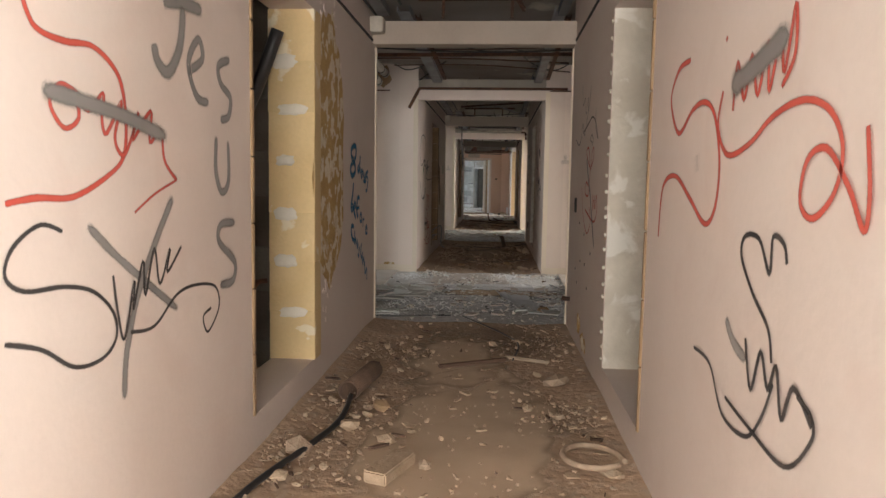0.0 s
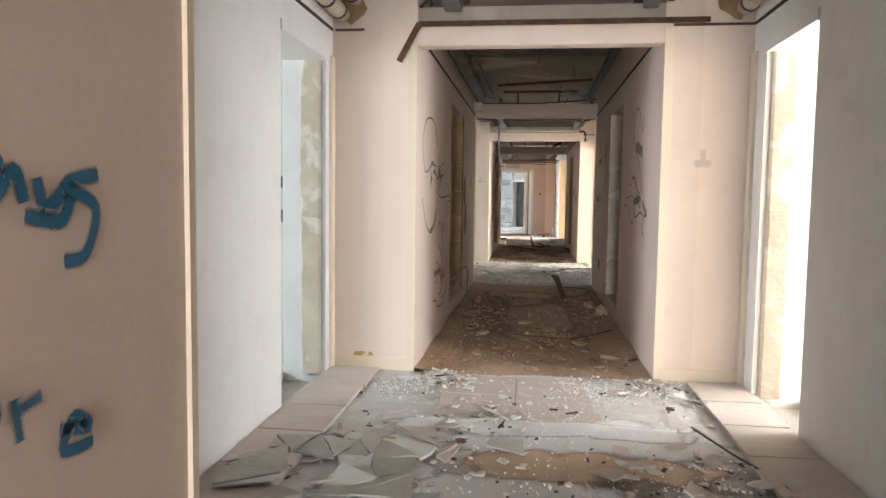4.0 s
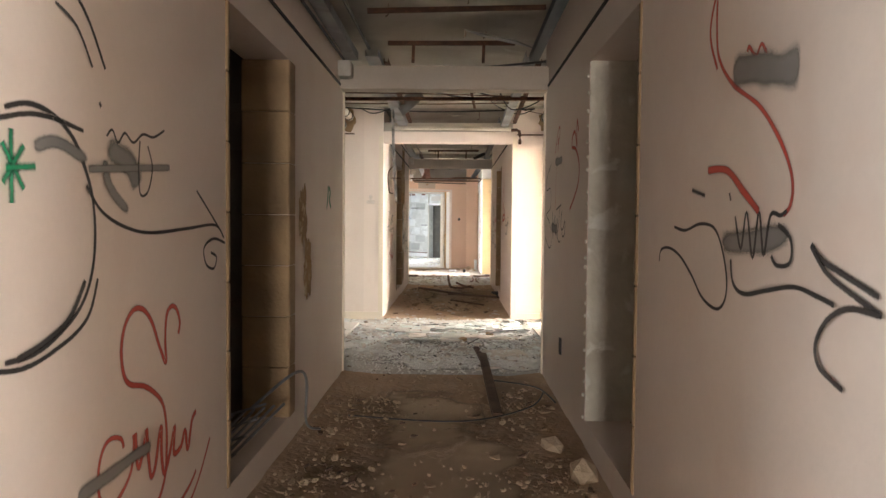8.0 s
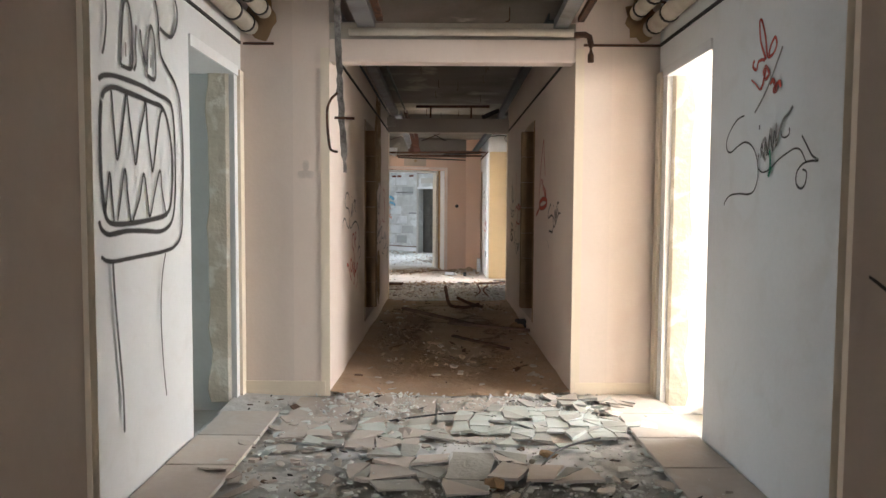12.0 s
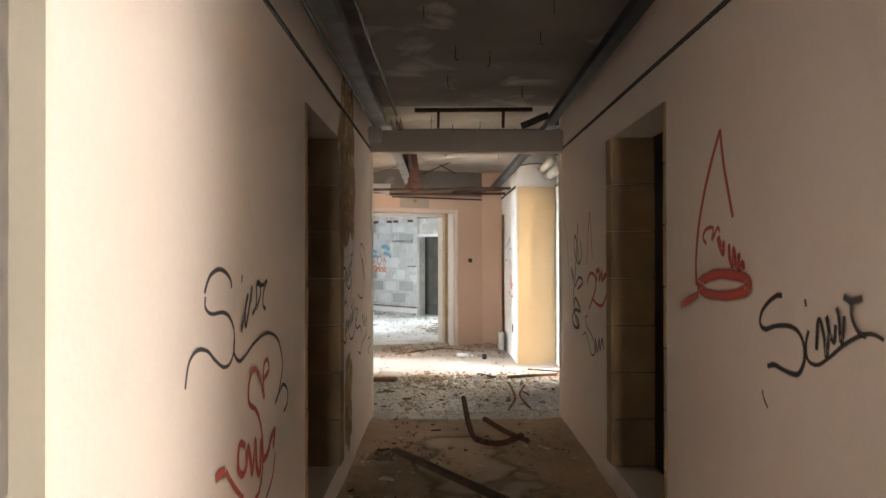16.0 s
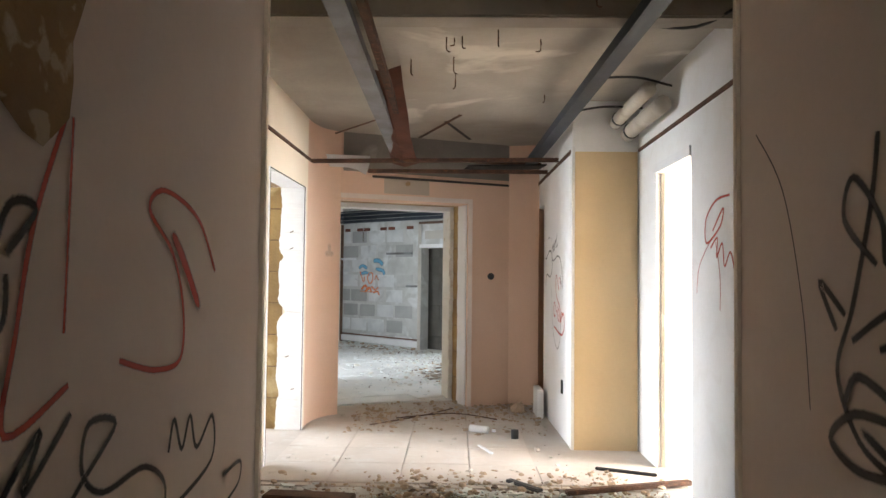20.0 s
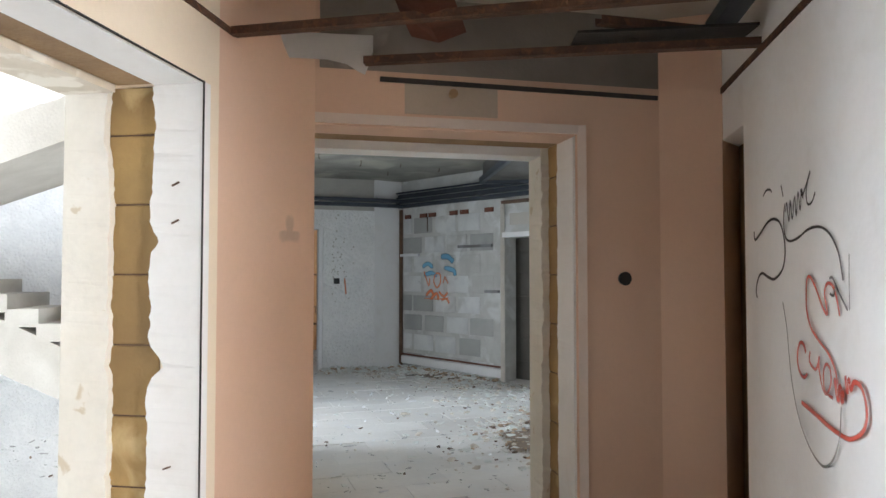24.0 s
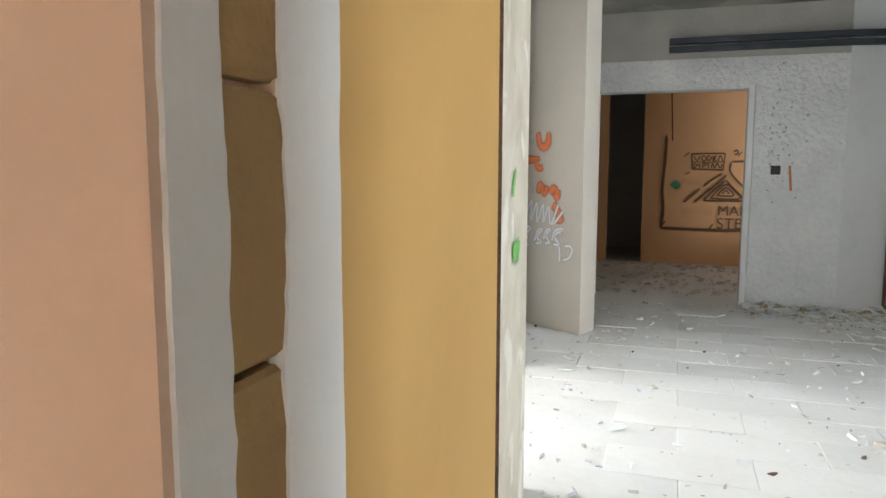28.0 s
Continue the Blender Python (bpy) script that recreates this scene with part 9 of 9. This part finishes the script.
def chips(wall_key, u0, u1, z0, z1, count, seed):
    """Small raised flakes of plaster left round a loss."""
    o, u, n = (Vector(v) for v in WALLS[wall_key])
    r_ = random.Random(seed)
    verts, faces = [], []
    for _ in range(count):
        a = r_.uniform(-1.7, 1.7)
        f = 0.93 + abs(r_.gauss(0, 0.10))
        cu, cz = (u0 + u1) / 2 + (u1 - u0) / 2 * f * math.cos(a), (z0 + z1) / 2 + (z1 - z0) / 2 * f * math.sin(a)
        k, size, turn = 6, r_.uniform(0.005, 0.017), r_.uniform(0, 6.3)
        base = len(verts)
        for h, m_ in ((0.0005, 1.0), (0.004, 0.72)):
            for i in range(k):
                b = 2 * math.pi * i / k + turn
                rr = size * m_ * r_.uniform(0.7, 1.2)
                verts.append(o + u * (cu + rr * math.cos(b)) + Vector((0, 0, cz + 1.5 * rr * math.sin(b))) + n * h)
        faces.append([base + k + i for i in range(k)])
        faces.extend([base + i, base + (i + 1) % k, base + k + (i + 1) % k, base + k + i] for i in range(k))
    me = bpy.data.meshes.new("plaster_chips")
    me.from_pydata(verts, [], faces)
    me.materials.append(PLASTER)
    return tagged(new("plaster_chips", me), "raised plaster flakes round the bare patch", "chips", kind="stuff")


chips("XL", 5.45, 6.30, 0.50, 2.15, 90, 5)
chips("XL", 5.50, 6.40, 0.9, 2.3, 50, 6)


loss("XL", 5.60, 6.52, 0.40, 2.32, 1.0, BARE, "bare ochre stone where plaster has fallen")
loss("XL", 14.22, 14.50, 1.05, 1.50, 2.0, BARE_BROWN, "narrow scar of bare brown stone", 0.5)
loss("XL", 14.34, 14.66, 0.72, 1.15, 7.0, BARE_BROWN, "narrow scar of bare brown stone", 0.5)
loss("XL", 22.0, 22.92, 1.30, 2.62, 3.0, BARE_BROWN, "bare brown stone beside the shaft opening", 0.4)
loss("XL", 22.3, 22.75, 0.1, 0.85, 4.0, BARE_BROWN, "bare stone scar low on the wall", 0.5)
loss("XR", 6.68, 6.92, 0.10, 0.30, 5.0, BARE, "brown scar low on the wall", 0.6)
loss("XR", 6.36, 6.72, 0.04, 0.20, 8.0, BARE, "brown scar low on the wall", 0.6)
loss("D1", -1.29, -1.10, 0.02, 0.15, 6.0, BARE, "brown scar at the foot of the wall", 0.5)
WALLS["MURAL"] = WALL_MURAL
graffiti("MURAL", "brown painted mural with frame, triangles and mauve patches",
         (INK_MAUVE, 0.24, ((-1.264, 0.699), (-0.896, 0.693))),
         (INK_MAUVE, 0.12, ((-1.279, 1.089), (-1.068, 1.064))),
         (INK_GREEN, 0.07, ((-1.387, 1.005), (-1.352, 1.047), (-1.307, 0.992))),
         (INK_BROWN, 0.035, ((-1.479, 1.670), (-1.488, 1.352), (-1.510, 0.989), (-1.493, 0.737), (-1.511, 0.487))),
         (INK_BROWN, 0.035, ((-1.530, 0.486), (-1.202, 0.476), (-0.835, 0.473), (-0.377, 0.482))),
         (INK_BROWN, 0.02, ((-1.511, 0.510), (-1.452, 0.574))),
         (INK_BROWN, 0.02, ((-0.927, 0.498), (-0.885, 0.550))),
         (INK_BROWN, 0.022, ((-1.174, 1.421), (-0.980, 1.428), (-0.780, 1.427))),
         (INK_BROWN, 0.022, ((-1.161, 1.234), (-0.971, 1.229), (-0.797, 1.224))),
         (INK_BROWN, 0.022, ((-1.171, 1.421), (-1.161, 1.234))),
         (INK_BROWN, 0.022, ((-0.780, 1.427), (-0.797, 1.224))),
         (INK_BROWN, 0.014, ((-1.147, 1.401), (-1.105, 1.338), (-1.069, 1.401))),
         (INK_BROWN, 0.014, ((-1.055, 1.366), (-1.030, 1.401), (-0.998, 1.365), (-1.027, 1.333), (-1.055, 1.366))),
         (INK_BROWN, 0.014, ((-0.981, 1.338), (-0.979, 1.401), (-0.939, 1.371), (-0.976, 1.333))),
         (INK_BROWN, 0.014, ((-0.922, 1.401), (-0.917, 1.333), (-0.886, 1.401), (-0.913, 1.365), (-0.878, 1.333))),
         (INK_BROWN, 0.014, ((-0.860, 1.333), (-0.838, 1.401), (-0.801, 1.333))),
         (INK_BROWN, 0.012, ((-1.157, 1.324), (-0.975, 1.319), (-0.791, 1.325))),
         (INK_BROWN, 0.014, ((-1.141, 1.248), (-1.138, 1.303), (-1.103, 1.281), (-1.136, 1.248), (-1.078, 1.297), (-1.071, 1.248))),
         (INK_BROWN, 0.014, ((-1.037, 1.248), (-1.034, 1.303), (-1.000, 1.292), (-1.025, 1.270), (-0.974, 1.303), (-0.972, 1.248))),
         (INK_BROWN, 0.014, ((-0.933, 1.248), (-0.923, 1.303), (-0.895, 1.248), (-0.872, 1.303), (-0.831, 1.248), (-0.807, 1.297))),
         (INK_BROWN, 0.03, ((-1.255, 0.811), (-1.140, 0.911), (-1.052, 0.995))),
         (INK_BROWN, 0.03, ((-1.027, 1.014), (-0.914, 1.106), (-0.802, 1.183))),
         (INK_BROWN, 0.03, ((-1.131, 0.808), (-0.960, 0.968), (-0.848, 1.066), (-0.751, 1.167))),
         (INK_BROWN, 0.02, ((-1.259, 1.393), (-1.201, 1.440))),
         (INK_BROWN, 0.02, ((-1.243, 1.173), (-1.183, 1.192))),
         (INK_BROWN, 0.028, ((-1.020, 0.843), (-0.883, 0.983), (-0.760, 1.102))),
         (INK_BROWN, 0.028, ((-0.760, 1.102), (-0.653, 0.972), (-0.520, 0.846))),
         (INK_BROWN, 0.028, ((-1.020, 0.843), (-0.749, 0.842), (-0.520, 0.846))),
         (INK_BROWN, 0.022, ((-0.930, 0.872), (-0.758, 1.047), (-0.585, 0.878), (-0.930, 0.872))),
         (INK_BROWN, 0.02, ((-0.854, 0.907), (-0.756, 1.004), (-0.663, 0.909), (-0.854, 0.907))),
         (INK_BROWN, 0.02, ((-0.799, 0.929), (-0.754, 0.971), (-0.714, 0.930))),
         (INK_BROWN, 0.026, ((-0.707, 1.325), (-0.569, 1.330), (-0.419, 1.325))),
         (INK_BROWN, 0.026, ((-0.707, 1.325), (-0.714, 1.203), (-0.593, 1.054), (-0.502, 0.974))),
         (INK_BROWN, 0.024, ((-0.725, 1.162), (-0.604, 1.014))),
         (INK_BROWN, 0.02, ((-0.687, 1.446), (-0.650, 1.465), (-0.636, 1.427), (-0.673, 1.411))),
         (INK_BROWN, 0.02, ((-0.634, 1.392), (-0.594, 1.446))))
for word, u, z, h in (("MALTA", -0.843, 0.661, 0.130), ("STB", -0.849, 0.495, 0.144)):
    cu = bpy.data.curves.new("mural_word", "FONT")
    cu.body, cu.size, cu.extrude = word, h * 1.35, 0.002
    tmp = new("mural_word", cu)
    me = bpy.data.meshes.new_from_object(tmp.evaluated_get(bpy.context.evaluated_depsgraph_get()))
    bpy.data.objects.remove(tmp)
    me.materials.clear()
    me.materials.append(WOOD)
    wd = new("mural_word", me)
    wd.matrix_world = Matrix.Translation(mo + mu * u + mn * 0.012 + Vector((0, 0, z))) @ Matrix(((mu.x, 0, mn.x), (mu.y, 0, mn.y), (0, 1, 0))).to_4x4()
    tagged(wd, "brown painted letters " + word, "lettering")

# limestone jambs of the shaft openings and the shaft masonry
corridor_walls = [o for o in bpy.data.objects if o.name.startswith("wall_corridor")]
shaft_walls = [o for o in bpy.data.objects if o.name.split(".")[0] == "wall_shaft"]


def piece_mesh(sx, sy, sz, mat, bev=0.006, seed=0):
    bm = box_bm(-sx / 2, -sy / 2, -sz / 2, sx / 2, sy / 2, sz / 2)
    bmesh.ops.bevel(bm, geom=list(bm.edges), offset=bev, segments=1, affect="EDGES")
    for v in bm.verts:
        v.co += 0.004 * Vector((noise.noise(v.co * 17 + Vector((seed, 0, 0))), noise.noise(v.co * 17 + Vector((0, seed, 3))), 0))
    return mesh_of(bm, "stone", mat)


def put(name, me, parent, m):
    ob = new(name, me)
    ob.parent = parent
    ob.matrix_world = m
    return ob


jam = [piece_mesh(TH + 0.016, 0.03, 0.2755, STONE, 0.0018, s) for s in range(3)]
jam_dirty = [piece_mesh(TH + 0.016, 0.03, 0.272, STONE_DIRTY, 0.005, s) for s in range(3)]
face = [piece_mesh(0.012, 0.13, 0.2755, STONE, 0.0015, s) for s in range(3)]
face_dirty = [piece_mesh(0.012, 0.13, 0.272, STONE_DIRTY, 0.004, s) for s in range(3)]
daub = []
for s_ in range(4):
    db = bmesh.new()
    rr, kk = random.Random(s_ + 50), 18
    rings = []
    for y_, m_ in ((0.006, 1.0), (-0.003, 0.9), (-0.0055, 0.5)):
        rr.seed(s_ + 50)
        ring = []
        for i in range(kk):
            a_ = 2 * math.pi * i / kk
            q_ = 1 / max(abs(math.cos(a_)), abs(math.sin(a_))) ** 0.6 * rr.uniform(0.78, 1.05) * m_
            ring.append(db.verts.new((q_ * math.cos(a_) * (0.062 + 0.010 * s_), y_, q_ * math.sin(a_) * (0.034 + 0.007 * (s_ % 3)))))
        rings.append(ring)
    for q_, r_ in zip(rings, rings[1:]):
        for i in range(kk):
            db.faces.new((q_[i], r_[i], r_[(i + 1) % kk], q_[(i + 1) % kk]))
    db.faces.new(list(reversed(rings[-1])))
    daub.append(mesh_of(db, "mortar_daub", MORTAR, True))
rng = random.Random(3)
for w in corridor_walls:
    xs = [v.co.x for v in w.data.vertices]
    left = sum(xs) < 0
    ys = [v.co.y for v in w.data.vertices]
    k = min(range(3), key=lambda i: abs(RUNS[i][0] - min(ys)))
    s, e = SHAFTS[k]
    cx = (XL - TH / 2) if left else (XR + TH / 2)
    for i in range(7):
        z = 0.17 + 0.135 + 0.2757 * i
        if left or k == 2:
            put("stone", rng.choice(jam if k == 0 else jam_dirty), w, pose(cx, e - 0.012, z))
            fx = XL + 0.004 if left else XR - 0.004
            put("stone", rng.choice(face if k == 0 else face_dirty), w, pose(fx, e + 0.045, z))
            if k == 0 and i:
                put("mortar_daub", rng.choice(daub), w, pose(cx + rng.uniform(-0.05, 0.03), e - 0.027, z - 0.135 + rng.uniform(-0.012, 0.012), 0, 0, rng.uniform(-3, 3)))
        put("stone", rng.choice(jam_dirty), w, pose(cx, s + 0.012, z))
    if not left and k < 2:
        tagged(part("trim_reveal", box_bm(XR + 0.002, e - 0.016, 0.17, XR + TH + 0.01, e - 0.002, 2.10, 0.004), REVEAL), "cream rough plaster on the shaft jamb", "trim", kind="structure")
        nail = stone_bm(rng, 0.014, 0.5)
        nm = mesh_of(nail, "plaster_dab", REVEAL, True)
        for i in range(22):
            put("plaster_dab", nm, w, pose(XR - 0.004, e + 0.02 + rng.uniform(-0.006, 0.006), 0.2 + 0.087 * i + rng.uniform(-0.02, 0.02), rng.uniform(0, 90), 90, 0))
# the half-shaded blocks go to the first shaft, the shaded ones to the others
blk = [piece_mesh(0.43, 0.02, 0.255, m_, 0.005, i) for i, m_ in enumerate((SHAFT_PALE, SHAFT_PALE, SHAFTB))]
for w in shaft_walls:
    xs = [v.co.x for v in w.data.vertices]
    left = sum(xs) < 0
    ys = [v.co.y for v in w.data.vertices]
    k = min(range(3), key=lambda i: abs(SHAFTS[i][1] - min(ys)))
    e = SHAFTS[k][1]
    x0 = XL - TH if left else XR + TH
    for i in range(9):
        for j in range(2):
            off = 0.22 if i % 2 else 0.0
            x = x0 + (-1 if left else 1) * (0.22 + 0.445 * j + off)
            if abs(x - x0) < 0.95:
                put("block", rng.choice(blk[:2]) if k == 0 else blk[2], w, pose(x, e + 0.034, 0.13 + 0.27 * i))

# concrete blocks of the hall wall
ang = math.degrees(math.atan2(RB.y, RB.x))
hb_mesh = [piece_mesh(0.41 - 0.015 * (i % 3), 0.03, 0.225 - 0.01 * (i % 2), m_, 0.006, 9 + i) for i, m_ in enumerate((BLOCK, BLOCK_PALE, BLOCK, BLOCK_DARK, BLOCK_PALE, BLOCK_DARK))]
hb_half = [piece_mesh(0.19, 0.03, 0.22, m_, 0.006, 19 + i) for i, m_ in enumerate((BLOCK_PALE, BLOCK_PALE, BLOCK_DARK))]
for i in range(8):
    z = 0.13 + 0.268 * i
    u = 0.0
    first = i % 2
    while u < 1.94:
        half = (u == 0 and first) or u > 1.60
        w_ = 0.225 if half else 0.45
        if u + w_ > 1.99:
            break
        q = rp(u + w_ / 2 + 0.02 + rng.uniform(-0.012, 0.012), 0.010)
        put("block", rng.choice(hb_half if half else hb_mesh), block_wall, pose(*q, z, 0, 0, ang))
        u += w_
niche = [o for o in bpy.data.objects if o.name.startswith("wall_niche")][0]
nb_ = [piece_mesh(0.43, 0.02, 0.25, NEAR_BLACK, 0.006, 40 + i) for i in range(2)]
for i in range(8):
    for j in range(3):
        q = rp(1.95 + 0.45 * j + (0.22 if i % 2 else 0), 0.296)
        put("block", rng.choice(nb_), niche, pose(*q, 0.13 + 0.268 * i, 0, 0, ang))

# floor tiles of the hall, laid with uneven joints
hall_floor = [o for o in bpy.data.objects if o.name.startswith("floor_hall")][0]
tl = [piece_mesh(0.597, 0.297, 0.012, ROOMTILE, 0.0015, 60 + i) for i in range(3)]
da = math.degrees(math.atan2(DU.y, DU.x))
count = 0
for j in range(-26, 0):
    for i in range(-9, 7):
        u, n = -1.0 + 0.6 * i + (0.3 if j % 2 else 0.0), 0.3 * j + 0.1
        c = DP + DU * u + DN * n
        if (c - Vector((EX, EY, 0))).dot(EN) < 0.60 or count >= 290 or rng.random() < 0.06:
            continue
        if (c - RC).dot(Vector((-RB.y, RB.x, 0))) > -0.35 or c.x < -4.6 or c.x > 1.2 or (c - DP).dot(DN) > -0.2:
            continue
        if (c.x < -3.7 and c.y > 32.2) or (c.x < -2.4 and c.y < 31.3):
            continue
        put("tile", rng.choice(tl), hall_floor, pose(c.x, c.y, RZ + 0.003 + rng.uniform(-0.002, 0.002), rng.uniform(-0.3, 0.3), rng.uniform(-0.3, 0.3), da + rng.uniform(-0.2, 0.2)))
        count += 1
# square tiles of the third lobby and the tile strips at the lobby sides
l3_floor = [o for o in bpy.data.objects if o.name.startswith("floor_lobby") and o.data.materials[0] == TILE][0]
sq = [piece_mesh(0.442, 0.442, 0.012, TILE, 0.003, 80 + i) for i in range(3)]
for j in range(5):
    for i in range(6):
        x, y = L3 + 0.26 + 0.45 * i, 26.28 + 0.45 * j
        if x > 1.05 or (x > 0.42 and y > 26.4) or (Vector((x, y, 0)) - Vector((EX, EY, 0))).dot(EN) > -0.3 or rng.random() < 0.08:
            continue
        put("tile", rng.choice(sq), l3_floor, pose(x, y, 0.016 + rng.uniform(-0.002, 0.002), 0, 0, rng.uniform(-0.4, 0.4)))
lobby_floors = sorted((o for o in bpy.data.objects if o.name.startswith("floor_lobby") and o.data.materials[0] == DUST), key=lambda o: o.data.vertices[0].co.y)
lt = [piece_mesh(0.34, 0.44, 0.02, TILE, 0.003, 90 + i) for i in range(3)]
for fl, (a, b) in zip(lobby_floors, LOBBIES):
    for j in range(7):
        for x in (LL + 0.18, LR - 0.18):
            if rng.random() < 0.9:
                put("tile", rng.choice(lt), fl, pose(x, a + 0.25 + 0.45 * j, 0.022, rng.uniform(-0.5, 0.5), rng.uniform(-0.5, 0.5), rng.uniform(-0.6, 0.6)))
    for j in range(2):
        for i in range(4):
            if rng.random() < 0.6:
                put("tile", rng.choice(sq), fl, pose(LL + 0.62 + 0.45 * i, b - 0.3 - 0.45 * j, 0.008, rng.uniform(-0.5, 0.5), rng.uniform(-0.5, 0.5), rng.uniform(-0.8, 0.8)))

# broken screed plates lifted off the lobby floors


def screed_plates(parent, mats, cx, cy, rx, ry, cell, z, seed, tilt=2.5, keep=0.85):
    """Cracked screed: neighbouring plates of uneven outline, a little apart and tipped."""
    r_ = random.Random(seed)
    nx, ny = int(2 * rx / cell) + 1, int(2 * ry / cell) + 1
    node = {(i, j): Vector((cx - rx + cell * (i + r_.uniform(-0.32, 0.32)), cy - ry + cell * (j + r_.uniform(-0.32, 0.32)), 0)) for i in range(nx + 1) for j in range(ny + 1)}
    for i in range(nx):
        for j in range(ny):
            quad = [node[i, j], node[i + 1, j], node[i + 1, j + 1], node[i, j + 1]]
            c = sum(quad, Vector()) / 4
            if math.hypot((c.x - cx) / rx, (c.y - cy) / ry) > 1.0 + r_.uniform(-0.25, 0.1) or r_.random() > keep:
                continue
            pieces = [quad] if r_.random() < 0.55 else ([quad[:3], [quad[0], quad[2], quad[3]]] if r_.random() < 0.5 else [[quad[0], quad[1], quad[3]], quad[1:]])
            for pts in pieces:
                m_ = sum(pts, Vector()) / len(pts)
                rim = []
                for p, q in zip(pts, pts[1:] + pts[:1]):
                    for f in (0.0, 0.5):
                        v = (p.lerp(q, f) - m_) * r_.uniform(0.88, 0.97)
                        rim.append((v.x + r_.uniform(-0.04, 0.04) * cell, v.y + r_.uniform(-0.04, 0.04) * cell))
                me = mesh_of(prism_bm(rim, 0.0, r_.uniform(0.008, 0.016)), "screed_plate", r_.choice(mats))
                put("screed_plate", me, parent, pose(m_.x, m_.y, z + r_.uniform(0, 0.012), r_.gauss(0, tilt), r_.gauss(0, tilt), r_.gauss(0, 4)))


PLATE_GREY = material("grey_screed", (0.50, 0.49, 0.45), 0.95, second=(0.38, 0.36, 0.31), scale=6, amount=0.8, grain=50, bump=0.25)
PLATE_GREEN = material("pale_green_screed", (0.62, 0.66, 0.62), 0.92, second=(0.50, 0.50, 0.45), scale=6, amount=0.8, grain=50, bump=0.2)
screed_plates(lobby_floors[1], (PLATE_GREY, PLATE_GREY, SHARD), -0.88, 9.15, 0.42, 0.55, 0.20, 0.030, 4, 5.0)
screed_plates(lobby_floors[1], (PLATE_GREY, TILE), -0.35, 9.45, 0.30, 0.22, 0.15, 0.022, 5, 4.0, 0.6)
screed_plates(lobby_floors[1], (SHARD, PLATE_GREEN), -0.82, 8.02, 0.14, 0.12, 0.14, 0.026, 6, 3.0)
screed_plates(lobby_floors[1], (PLATE_GREEN, PLATE_GREY), 0.55, 8.22, 0.45, 0.16, 0.13, 0.020, 7, 3.0, 0.55)
screed_plates(lobby_floors[2], (PLATE_GREEN, PLATE_GREEN, PLATE_GREY, SHARD), 0.50, 18.40, 0.62, 0.42, 0.105, 0.020, 8, 3.0, 0.85)
screed_plates(lobby_floors[2], (PLATE_GREEN, PLATE_GREY, TILE), -0.45, 18.25, 0.50, 0.42, 0.13, 0.018, 9, 3.0, 0.75)
screed_plates(lobby_floors[2], (TILE, PLATE_GREY), 0.88, 18.88, 0.34, 0.14, 0.12, 0.026, 10, 6.0, 0.8)
screed_plates(lobby_floors[2], (PLATE_GREY, TILE), 0.05, 17.62, 0.60, 0.25, 0.17, 0.018, 11, 3.0, 0.6)
